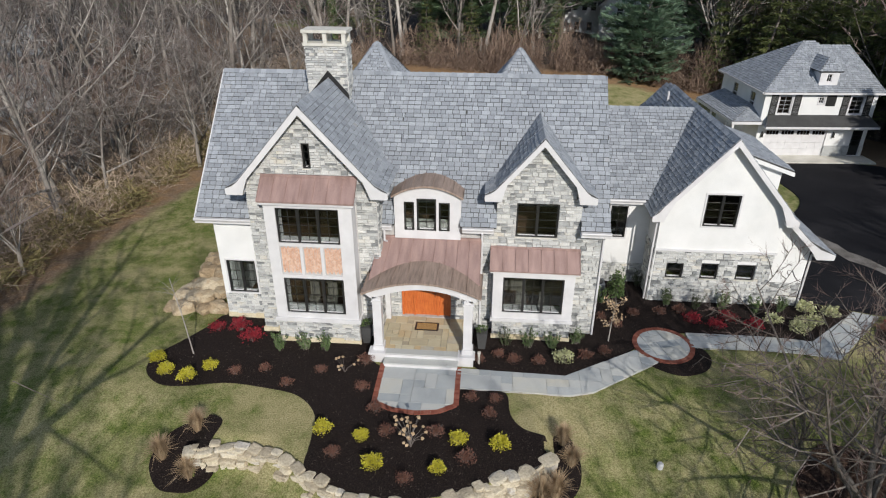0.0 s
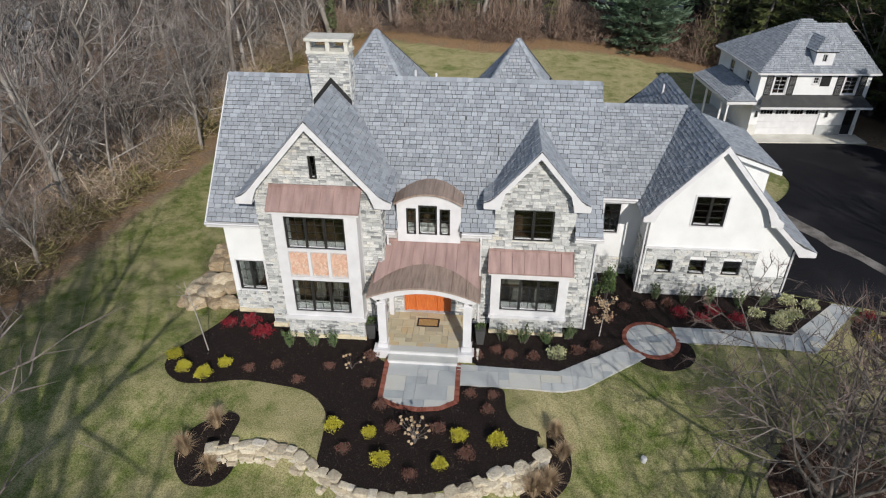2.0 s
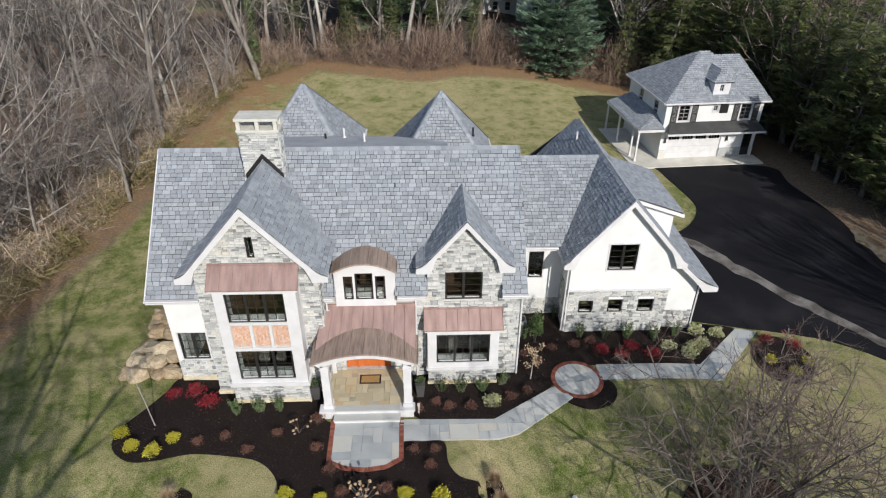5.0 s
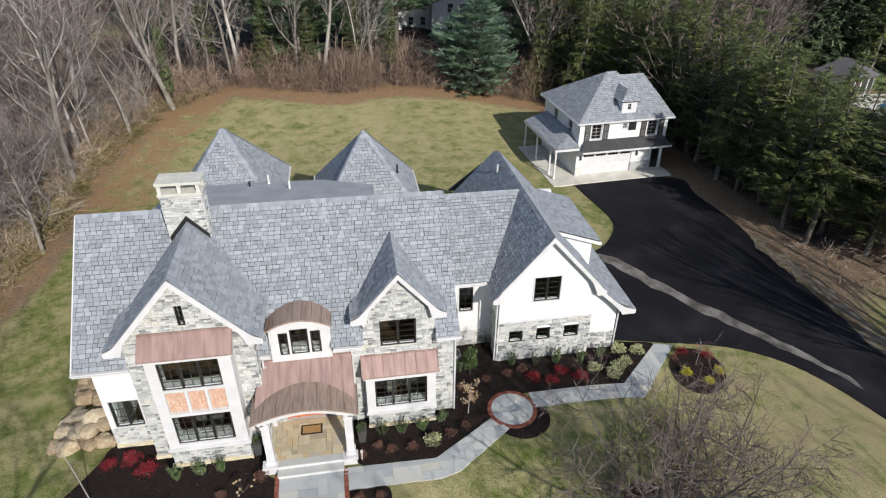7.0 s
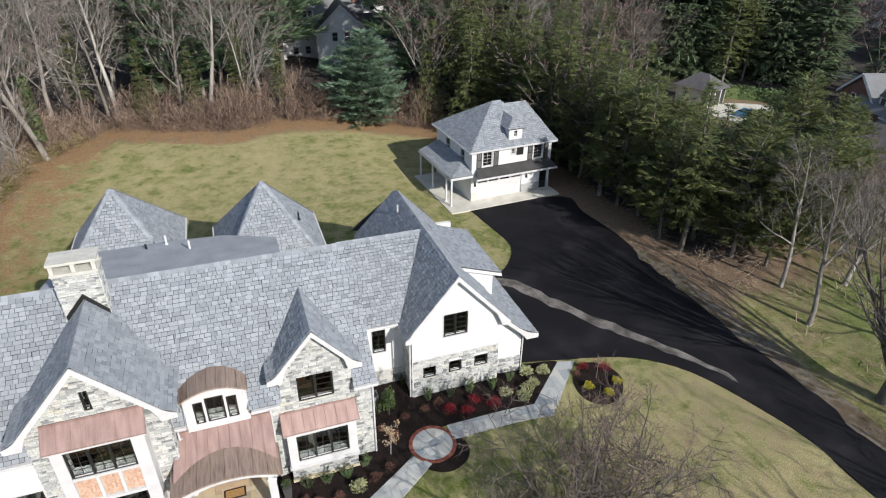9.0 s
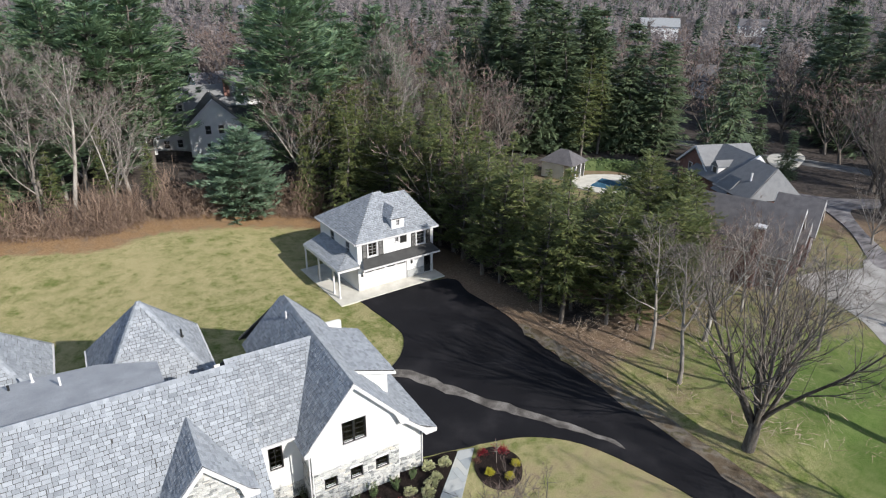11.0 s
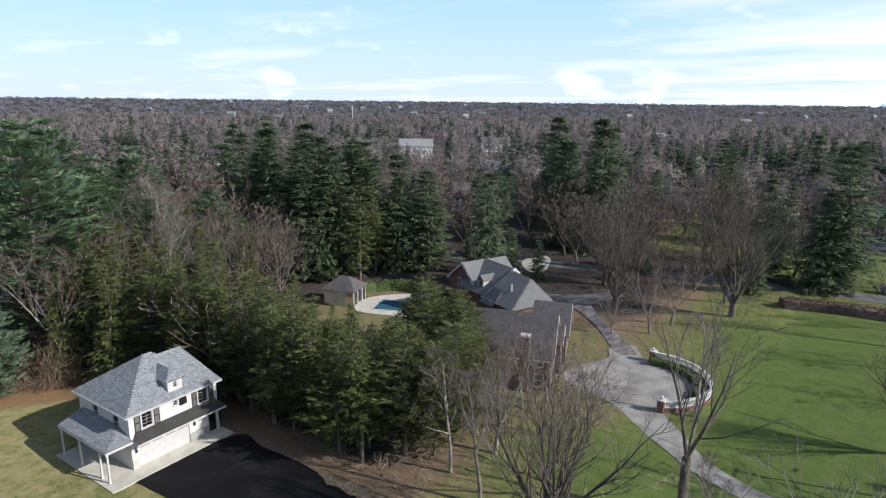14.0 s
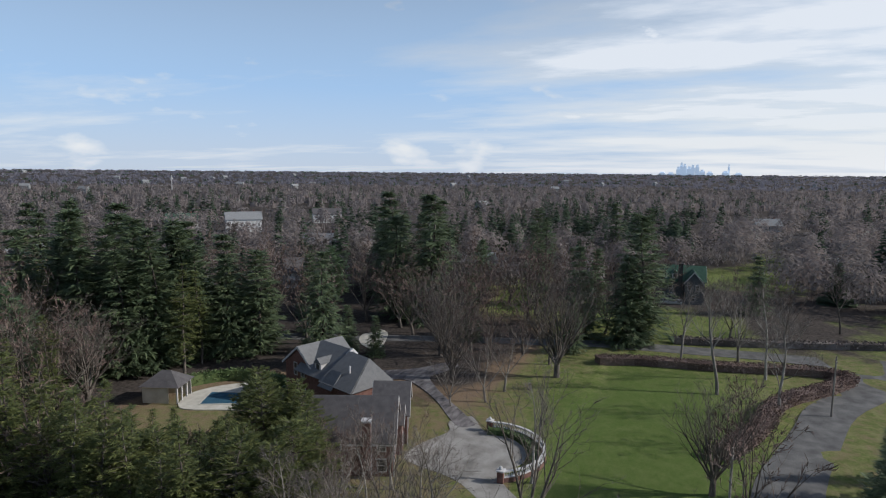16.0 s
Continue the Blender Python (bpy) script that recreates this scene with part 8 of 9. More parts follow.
g.hexa([(-4.9, -0.8, 8.3), (-0.3, -0.8, 8.3), (-0.3, 3.8, 9.5), (-4.9, 3.8, 9.5), (-4.9, -0.8, 8.45), (-0.3, -0.8, 8.45), (-0.3, 3.8, 9.65), (-4.9, 3.8, 9.65)])
part("dormer", g, M_TRIM, white_house, "broad white shed dormer")
for x in (-3.9, -3.0, -2.1, -1.2):
    plain_window(white_house, x, 7.4, -0.4, 0.8, 1.2)
chimney_stack(white_house, 6.4, 2.0, 5.0, 11.2)
white_house.matrix_basis = pose(16.6, 108.0, height(16.6, 108.0) - 0.2, 0, 0, -8)
teal = thing("house", "dark grey house with a teal roof and white porch rails", "house")
gable_block(teal, -6.2, 6.2, -3.5, 4.5, 6.0, 9.6, M_DARKSIDING, M_ROOFGREEN)
gable_block(teal, -2.6, 2.6, -2.2, 2.2, 6.0, 8.8, M_DARKSIDING, M_ROOFGREEN, m=pose(3.2, -3.2, 0, 0, 0, 90))
for x, z, y in ((-4.6, 4.4, -3.5), (-2.6, 4.4, -3.5), (-4.6, 1.6, -3.5), (-2.6, 1.6, -3.5), (2.2, 4.4, -5.8), (4.2, 4.4, -5.8), (3.2, 1.6, -5.8)):
    plain_window(teal, x, z, y, 1.1, 1.6)
chimney_stack(teal, -0.2, -3.9, -1, 10.6, 1.1, M_ROOFDARK)
g = Geo()
g.box(-6.2, -6.2, -0.6, 0.5, -3.5, 0.1)
part("porch_floor", g, M_CONCRETE, teal)
for z in (0.35, 1.05):
    g = Geo()
    g.box(-6.2, -6.2, z, 0.5, -6.08, z + 0.1)
    part("rail", g, M_TRIM, teal)
for i in range(20):
    g = Geo()
    g.box(-6.15 + i * 0.345, -6.19, 0.1, -6.03 + i * 0.345, -6.09, 1.1)
    part("baluster", g, M_TRIM, teal)
for x in (-4.4, -1.6):
    g = Geo()
    g.box(x - 0.7, -3.6, 6.5, x + 0.7, -1.2, 7.9)
    d = part("dormer", g, M_TRIM, teal, "white gabled dormer")
    g = Geo()
    g.prism([(x - 0.95, -3.8, 7.85), (x + 0.95, -3.8, 7.85), (x, -3.8, 8.8)], (0, 3.4, 0))
    part("dormer_roof", g, M_ROOFGREEN, d)
    g = Geo()
    g.box(x - 0.4, -3.63, 6.8, x + 0.4, -3.58, 7.7)
    part("pane", g, M_BLACK, d, "dark glass")
teal.matrix_basis = pose(183.5, 4.5, height(183, 4) + 0.2, 0, 0, -85)
simple_house("house", "white house with pale gables among spruces", 158.0, 112.0, -48, 14, 9, 5.0, 8.6, M_STUCCO, M_ROOFBROWN, 5)
simple_house("house", "large white house on a rise", 290.0, 250.0, -45, 20, 12, 7.5, 11.5, M_STUCCO, M_GREYWALL, 6)
simple_house("house", "low grey house with a pale roof", 206.0, 76.0, -60, 18, 9, 3.6, 6.4, M_GREYWALL, M_GREYWALL, 5, 1)
simple_house("house", "white cottage among bare trees", 186.0, 58.0, -70, 10, 7, 3.2, 6.0, M_STUCCO, M_ROOFBROWN, 3, 1)
simple_house("house", "white house far off in the woods", 372.0, 246.0, -50, 20, 10, 6.5, 10, M_STUCCO, M_ROOFBROWN, 6)
simple_house("house", "pale house with a green roof far off", 292.0, 300.0, -40, 18, 10, 5.0, 9, M_STUCCO, M_ROOFGREEN, 5)
simple_house("house", "pale house beyond the road", 285.0, -43.0, -95, 16, 9, 5.5, 9, M_STUCCO, M_ROOFBROWN, 4)
simple_house("house", "grey house half hidden in the wood", -50.0, 56.0, 40, 12, 9, 5.5, 9.0, M_GREYWALL, M_GREYWALL, 4)
simple_house("house", "white house behind the back wood", 30.0, 140.0, 10, 14, 9, 5.5, 9.0, M_STUCCO, M_ROOFBROWN, 4)
r2 = random.Random(66)
far_house = simple_house("house", "tiny pale house far off among trees", 1300, 900, -50, 16, 9, 6, 10, M_GREYWALL, M_GREYWALL, 5)
for i in range(26):
    w, q = r2.uniform(-0.1, 1.75), r2.uniform(1100, 3400)
    x, y = q * math.sin(w), q * math.cos(w)
    copy_thing(far_house, pose(x, y, height(x, y) + 2, 0, 0, r2.uniform(-90, 0)) )["group"] = "far houses"

for i in range(8):
    w, q = r2.uniform(0.15, 1.7), r2.uniform(230, 700)
    x, y = q * math.sin(w), q * math.cos(w)
    copy_thing(far_house, pose(x, y, height(x, y) - 2.0, 0, 0, r2.uniform(-90, 0)))["group"] = "far houses"

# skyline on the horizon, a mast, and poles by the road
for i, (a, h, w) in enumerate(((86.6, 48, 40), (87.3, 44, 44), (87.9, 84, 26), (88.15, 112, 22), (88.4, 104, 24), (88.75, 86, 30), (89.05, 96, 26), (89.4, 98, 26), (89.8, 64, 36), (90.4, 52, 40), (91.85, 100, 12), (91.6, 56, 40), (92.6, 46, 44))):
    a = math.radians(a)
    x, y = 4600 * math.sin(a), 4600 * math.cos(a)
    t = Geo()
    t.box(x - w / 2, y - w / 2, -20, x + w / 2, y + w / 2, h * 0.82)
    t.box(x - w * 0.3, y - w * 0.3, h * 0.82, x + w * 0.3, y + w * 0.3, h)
    single("tower_block", t, M_HAZETOWER, "skyline tower block, coloured and glowing pale blue as haze", "skyscraper", "city skyline")
for x, y, h in ((100.5, -19.0, 9.0), (128.0, -37.5, 9.5), (60.0, -4.0, 9.0)):
    z = height(x, y)
    po = thing("utility_pole", "weathered timber utility pole beside the road", "utility pole", (x, y, z))
    g = Geo()
    g.tube([(x, y, z - 0.5), (x, y, z + h)], [0.15, 0.1], 7)
    part("pole", g, M_BARK, po)
    g = Geo()
    g.box(x - 0.9, y - 0.06, z + h - 0.8, x + 0.9, y + 0.06, z + h - 0.66)
    part("crossarm", g, M_BARK, po)
x, y = 760.0, 800.0
g = Geo()
g.tube([(x, y, -4), (x, y, 24)], [0.9, 0.5], 6)
g.tube([(x, y, 17), (x, y, 20)], [1.6, 1.6], 8)
single("radio_mast", g, M_TRIM, "pale mast above the far woods", "mast")

# ---- planting ----
# round the lawns, roads and houses, where no wood stands: x, y, radius
KEEP_CLEAR = ((184, 3, 26), (158, 112, 13), (206, 76, 16), (186, 58, 10), (62, 38, 24), (69, 66, 20), (85, 8, 34), (110, -12, 30), (140, -30, 24), (120, 30, 12), (104, 56, 10), (17, 104, 19), (30, 140, 10), (150, -10, 16), (165, -20, 20), (84, 42, 14), (96, 50, 10))
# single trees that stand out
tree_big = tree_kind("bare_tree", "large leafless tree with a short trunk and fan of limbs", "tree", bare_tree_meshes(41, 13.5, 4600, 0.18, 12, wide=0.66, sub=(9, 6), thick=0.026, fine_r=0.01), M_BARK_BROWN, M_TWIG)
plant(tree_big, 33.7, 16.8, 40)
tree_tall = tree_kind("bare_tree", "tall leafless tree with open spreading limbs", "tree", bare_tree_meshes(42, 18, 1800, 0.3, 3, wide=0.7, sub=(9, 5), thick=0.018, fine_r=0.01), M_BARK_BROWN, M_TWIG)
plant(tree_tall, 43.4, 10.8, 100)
tree_front = tree_kind("ornamental_tree", "broad leafless ornamental tree on the lawn", "tree", bare_tree_meshes(43, 8.4, 9000, 0.12, 9, wide=1.25, rise=0.1, sub=(12, 8), thick=0.02, fine_r=0.0075), M_BARK_BROWN, M_TWIG_RED)
plant(tree_front, 11.8, 14.0, 10)
thicket = tree_kind("ornamental_tree", "low leafless tree with reddish twigs on the lawn", "tree", bare_tree_meshes(44, 5.6, 5000, 0.12, 7, wide=1.2, rise=0.1, sub=(10, 7), thick=0.02, fine_r=0.0065), M_BARK_BROWN, M_TWIG_RED)
plant(thicket, 14.8, 15.4, 0)
plant(thicket, 10.6, 16.4, 130, 0.5)
shade_tree = tree_kind("bare_tree", "large leafless tree forking high above the lawn", "tree", bare_tree_meshes(46, 17.5, 3200, 0.4, 7, wide=0.85, sub=(9, 6), thick=0.026, fine_r=0.016), M_BARK_BROWN, M_TWIG)
plant(shade_tree, -13.2, 3.4, 40)
# unseen trees behind the viewpoint, added to thicken the branch shadows on the lawn
plant(tree_big, -13.5, -8.5, 160, 1.05)
plant(T_BARE[2], -12.2, -3.0, 110, 1.0)
plant(T_BARE[3], -10.5, -6.5, 90, 0.95)
plant(T_BARE[0], -9.0, -8.5, 20, 1.0)
plant(T_BARE[2], -7.8, -11.0, 200, 1.1)
plant(T_BARE[1], -11.0, -11.5, 70, 1.1)
# further added trees, nearly all out of view, casting shadows over driveway and grass
for x, y, k, s in ((35.3, 0.5, 1, 0.8), (25.0, -3.0, 1, 0.92), (36.8, 7.0, 0, 0.6), (38.0, -7.0, 4, 0.9), (20.0, -8.0, 3, 1.0), (13.0, -4.0, 1, 0.95), (17.5, -1.5, 0, 0.82)):
    plant(T_BARE[k], x, y, x * 29 % 360, s)
for x, y, k, s in ((35.6, 23.9, 2, 0.62), (37.5, 28.3, 0, 0.62), (42.5, 27.0, 3, 0.72), (50.0, 21.5, 4, 0.7), (47.0, 29.5, 3, 0.7), (109, 46, 1, 1.0), (62.7, 15.4, 2, 0.6), (52.0, 33.0, 3, 0.55), (50.5, 29.0, 4, 0.6), (55.0, 28.5, 3, 0.6), (53.5, 24.5, 4, 0.55), (116, -11.8, 0, 0.95), (104.0, -4.0, 2, 1.0), (98, -12.0, 0, 0.9), (84, 28, 3, 0.7), (90, 27, 3, 0.75), (80.0, 32.0, 1, 0.5), (120, 2, 0, 0.9), (126, -8, 1, 0.9)):
    plant(T_BARE[k], x, y, x * 37 % 360, s)
for x, y, s in ((91.8, 36.6, 0.95), (100.9, 21.1, 1.25), (68.0, -2.8, 0.82), (104.5, 44.0, 1.0)):
    plant(tree_big, x, y, x * 23 % 360, s)
for x, y, s in ((66.5, -18.0, 0.55), (61.0, -17.0, 0.7), (74.0, -21.0, 0.6), (80.0, -22.0, 0.45)):
    plant(T_SPRUCE[1], x, y, x * 11 % 360, s)
# wood to the left
rnd = random.Random(8)
spots = []


def scatter(n, test, gap, box):
    out, tries = [], 0
    while len(out) < n and tries < n * 60:
        tries += 1
        x, y = rnd.uniform(box[0], box[1]), rnd.uniform(box[2], box[3])
        if test(x, y) and all((x - a) ** 2 + (y - b) ** 2 > gap * gap for a, b in spots):
            out.append((x, y))
            spots.append((x, y))
    return out


for x, y in scatter(62, lambda x, y: edge_gap(YARD_EDGE, x, y) > 1.5, 2.9, (-54, -21, 18, 88)):
    plant(rnd.choice((T_BARE[0], T_BARE[1], T_BARE[3], T_BARE[4], T_BARE[4], T_BARE[2])), x, y, rnd.uniform(0, 360), rnd.uniform(0.75, 1.15), rnd.uniform(0.9, 1.15), "left wood")
for x, y in scatter(52, lambda x, y: edge_gap(YARD_EDGE, x, y) > 2.0 and y > 74 and not 0.07 < x / y < 0.29, 2.9, (-24, 40, 74, 112)):
    plant(rnd.choice(T_BARE), x, y, rnd.uniform(0, 360), rnd.uniform(0.75, 1.1), rnd.uniform(0.95, 1.2), "back wood")
# saplings at the edge of the left wood
for _ in range(28):
    i = rnd.randrange(1, 8)
    (x0, y0), (x1, y1) = YARD_EDGE[i], YARD_EDGE[i + 1]
    t = rnd.random()
    plant(rnd.choice(T_BARE[3:]), lerp(x0, x1, t) - rnd.uniform(0.8, 7), lerp(y0, y1, t), rnd.uniform(0, 360), rnd.uniform(0.35, 0.7), 1.0, "left wood")
# evergreens
pine_bush = tree_kind("white_pine", "dense broad pine with blue-green needles down to the ground", "pine", needle_tree_meshes(13, 10.8, 5.2, 0.02, 26, 8, 0.1, "pine", 0.95, 14), M_BARK_BROWN, M_YOUNGPINE, "needles")
plant(pine_bush, 16.0, 73.0, 0)
for x, y, k, s in ((-5, 85, 1, 0.95), (-1, 97, 0, 0.98), (3.5, 91, 1, 1.1), (8.9, 96, 0, 1.1), (5, 106, 0, 1.05), (31, 102, 0, 1.1), (25.5, 81.5, 0, 1.12), (34, 86, 1, 1.0), (38, 94, 0, 0.9), (41, 83, 1, 0.85), (45, 96, 0, 0.95), (-1, 112, 0, 1.0), (-12, 100, 0, 0.9), (-30, 108, 1, 1.1), (53, 88, 1, 0.85), (-8, 93, 1, 0.95), (10, 112, 0, 1.0), (38, 108, 0, 1.1)):
    plant(T_PINE[k], x, y, rnd.uniform(0, 360), s, 1.0, "back pines")


def belt_size(x, y):
    """The evergreens beside the driveway: tall near it, lower towards the pool."""
    return lerp(17.0, 8.0, smooth_step(31, 47, x)) * lerp(0.9, 1.0, smooth_step(36, 44, y)) / 15.5


for x, y in scatter(54, lambda x, y: edge_gap(YARD_EDGE, x, y) > 1.6 and 31 < x < 44 - max(0, 40 - y) * 0.4, 2.3, (31, 47, 34.5, 66)):
    s = belt_size(x, y) * rnd.uniform(0.78, 1.05)
    plant(rnd.choice(T_HEM + T_BELT), x, y, rnd.uniform(0, 360), s, 1.0, "evergreens beside the driveway")
for x, y, s in ((49.5, 36.5, 0.62), (54.5, 41.5, 0.62), (51.5, 40.0, 0.55), (47.5, 33.5, 0.7), (50.0, 44.5, 0.4), (27.0, 66.5, 0.9), (29.5, 70.0, 1.05), (32.5, 68.0, 0.95), (35.5, 71.0, 0.95), (31.0, 75.5, 1.1), (27.5, 74.0, 0.95), (38.5, 67.5, 0.85), (41.0, 71.0, 0.8), (36.0, 77.0, 0.95), (24.0, 72.5, 0.8), (36, 82, 0.95), (41, 87, 1.0), (46, 80, 0.9), (51, 75, 0.8), (44, 73, 0.8), (39.5, 77, 0.9), (48, 86, 1.0), (54, 81, 0.9), (-3.5, 78, 0.55), (2, 79.5, 0.65), (6.5, 78, 0.5), (-9, 80, 0.6), (-16, 82, 0.7)):
    plant(T_HEM[int(x * 2) % 3], x, y, x * 67 % 360, s * 1.05, 1.0, "evergreens beside the driveway")
for x, y in scatter(30, lambda x, y: 34 + max(0, 36 - y) * 0.8 < x < 53 - max(0, 42 - y) * 0.6, 2.6, (34, 53, 31, 58)):
    s = min(1.2, (31 - 32.5 * math.hypot(x, y) / 91 - 0.5) / 12) * rnd.uniform(0.8, 1.0)
    plant(T_BELT[int(x * 7) % 2], x, y, rnd.uniform(0, 360), s, 1.0, "pines in front of the pool")
for x, y, s in ((54.0, 44.9, 0.95), (55.5, 41.0, 0.85), (50.5, 41.5, 1.0), (56.5, 48.5, 0.66), (52.5, 38.0, 0.85), (44.5, 41.5, 0.78), (42.0, 39.0, 0.84)):
    plant(T_BELT[int(y) % 2], x, y, x * 31 % 360, s, 1.0, "pines in front of the pool")
for x, y in scatter(6, lambda x, y: edge_gap(YARD_EDGE, x, y) > 2, 1.7, (33, 46, 40, 66)):
    plant(rnd.choice(T_FAR[:2]), x, y, rnd.uniform(0, 360), belt_size(x, y) * rnd.uniform(0.75, 0.95), 1.0, "bare trees among the evergreens")
for x, y in scatter(15, lambda x, y: y > 74, 5.2, (40, 64, 68, 112)):
    plant(rnd.choice((tree_big, T_FAR[0], T_FAR[1])), x, y, rnd.uniform(0, 360), rnd.uniform(0.95, 1.25), 1.0, "wood behind the garage")
for x, y, k, s in ((83, -6.5, 3, 0.6), (57, -6, 0, 0.9), (112, 30, 1, 0.9), (108, 24, 3, 0.8), (116, 38, 0, 0.9), (105, 34, 1, 0.8), (135, 18, 1, 1.0), (142, -7, 0, 0.9), (150, 20, 3, 1.0), (145, 34, 1, 1.1), (148, -18, 0, 0.9), (158, -30, 2, 0.9)):
    plant(T_FAR[k % 3], x, y, x * 41 % 360, s)
for x, y, k, s in ((75, 104, 0, 1.45), (81, 99, 0, 1.4), (78, 91, 1, 1.35), (83, 88, 0, 1.3), (87, 93, 1, 1.3), (71, 97, 1, 1.3), (68, 92, 0, 1.15), (90.7, 75, 1, 1.05), (87, 79, 0, 1.0), (94.5, 78, 1, 1.0), (92, 84, 0, 1.2), (84, 83, 1, 1.1), (76, 86, 0, 1.1), (72, 84, 1, 0.9), (88.3, 108, 0, 1.5), (96, 98, 0, 1.3), (80, 112, 1, 1.4), (66, 104, 0, 1.3), (99, 61, 0, 0.5), (95, 64, 0, 0.5), (99, 55, 0, 0.42), (108, 165, 0, 1.4), (116, 159, 1, 1.4), (101, 150, 0, 1.3), (126, 150, 0, 1.2), (132, 58.1, 0, 1.62), (129, 66, 1, 1.3), (152.6, 80, 0, 1.6), (147, 74, 1, 1.25), (160, 86, 0, 1.35), (165.6, 74, 1, 1.5), (172, 92, 0, 1.3), (189.4, 79.9, 0, 1.4), (184, 84, 0, 1.2), (131.6, 10.7, 1, 1.42), (128, 13, 0, 1.0), (118, 22, 0, 0.6), (163, 14, 0, 1.1), (168, 14, 1, 0.85), (172, -14, 0, 0.8), (215, 20, 0, 1.2), (240, 30, 0, 1.3), (236, 18, 1, 1.2), (205, 48, 0, 1.1), (212, 52, 1, 1.2)):
    plant(T_SPRUCE[k], x, y, x * 53 % 360, s * 1.14, 0.86, "spruces beyond the pool")
for x, y in scatter(16, lambda x, y: (x - 80) * 0.8 + (y - 92) < 18, 3.4, (66, 97, 78, 104)):
    plant(rnd.choice(T_SPRUCE + T_HEM[1:]), x, y, rnd.uniform(0, 360), rnd.uniform(0.85, 1.3), 1.0, "spruces beyond the pool")

rnd = random.Random(15)


def middle_wood(x, y):
    return 98 < math.hypot(x, y) < 200 and y > -10 and all((x - a) ** 2 + (y - b) ** 2 > c * c for a, b, c in KEEP_CLEAR)


for x, y in scatter(130, middle_wood, 6.5, (-60, 198, -10, 198)):
    if rnd.random() < 0.8:
        plant(rnd.choice(T_FAR), x, y, rnd.uniform(0, 360), rnd.uniform(0.85, 1.25), 0.95, "middle wood")
    else:
        plant(rnd.choice(T_SPRUCE + T_PINE[1:]), x, y, rnd.uniform(0, 360), rnd.uniform(0.6, 1.1), 1.0, "middle wood")

# undergrowth along the edges of the wood
rnd = random.Random(12)
brush, vine = Geo(), Geo()


def bramble(g, x, y, tall, n, wide, thick):
    z = height(x, y)
    for _ in range(n):
        w, q = rnd.uniform(0, 6.28), rnd.uniform(0.3, 1.0) * wide
        h = tall * rnd.uniform(0.15, 0.5)
        p0 = Vector((x + rnd.uniform(-0.7, 0.7) * wide, y + rnd.uniform(-0.7, 0.7) * wide, z + rnd.random() ** 1.5 * tall * 0.75))
        p1 = p0 + Vector((math.cos(w) * q * 0.7, math.sin(w) * q * 0.7, h * rnd.uniform(-0.25, 0.8)))
        p2 = p1 + Vector((math.cos(w + rnd.uniform(-0.9, 0.9)) * q * 0.6, math.sin(w + rnd.uniform(-0.9, 0.9)) * q * 0.6, h * rnd.uniform(-0.7, 0.7)))
        s = Vector((rnd.uniform(-1, 1), rnd.uniform(-1, 1), rnd.uniform(-0.3, 0.3))).normalized() * thick * rnd.uniform(0.6, 1.4)
        k = len(g.v)
        g.v += [tuple(p0 - s), tuple(p0 + s), tuple(p1 + s * 0.8), tuple(p1 - s * 0.8), tuple(p2)]
        g.f += [(k, k + 1, k + 2, k + 3), (k + 3, k + 2, k + 4)]


def along_edge(a, b, off):
    """A random place on the yard's edge between corners a and b, off metres outside it."""
    i = rnd.randrange(a, b)
    (x0, y0), (x1, y1) = YARD_EDGE[i], YARD_EDGE[i + 1]
    t = rnd.random()
    d = math.hypot(x1 - x0, y1 - y0)
    nxx, nyy = -(y1 - y0) / d, (x1 - x0) / d
    return lerp(x0, x1, t) + nxx * off, lerp(y0, y1, t) + nyy * off


for _ in range(860):
    x, y = along_edge(1, 9, abs(rnd.gauss(0, 5.0)) + 1.6)
    bramble(brush, x, y, rnd.uniform(0.8, 3.2), 52, rnd.uniform(0.8, 1.7), 0.014)
for _ in range(480):
    x, y = along_edge(8, 15, abs(rnd.gauss(0, 3.5)) + 1.0)
    bramble(vine, x, y, rnd.uniform(1.2, 6.0), 52, rnd.uniform(0.8, 1.6), 0.022)
for _ in range(260):
    x, y = along_edge(15, 22, rnd.uniform(1.0, 16.0))
    bramble(brush, x, y, rnd.uniform(0.5, 2.2), 18, rnd.uniform(0.8, 1.6), 0.018)
olive = Geo()
for _ in range(330):
    x, y = along_edge(1, 9, abs(rnd.gauss(0, 2.6)) + 0.9)
    bramble(olive, x, y, rnd.uniform(0.5, 1.7), 60, rnd.uniform(0.6, 1.3), 0.03)
single("underbrush", olive, M_BRIAR, "low olive-green briars at the wood's edge", "undergrowth", kind="stuff")
single("underbrush", brush, M_BRUSH, "tangled dead undergrowth along the wood's edge", "undergrowth", kind="stuff")
single("vine_thicket", vine, M_VINE, "brown vines draped at the back wood", "undergrowth", kind="stuff")

# ivy-clad tree at the back of the lawn
ivy_tree = tree_kind("bare_tree", "tall bare tree with an ivy-clad trunk", "tree", bare_tree_meshes(45, 21, 1500, 0.45, 1, 8, 0.6), M_BARK, M_TWIG)
plant(ivy_tree, -18.2, 69.9, 0)
g = Geo()
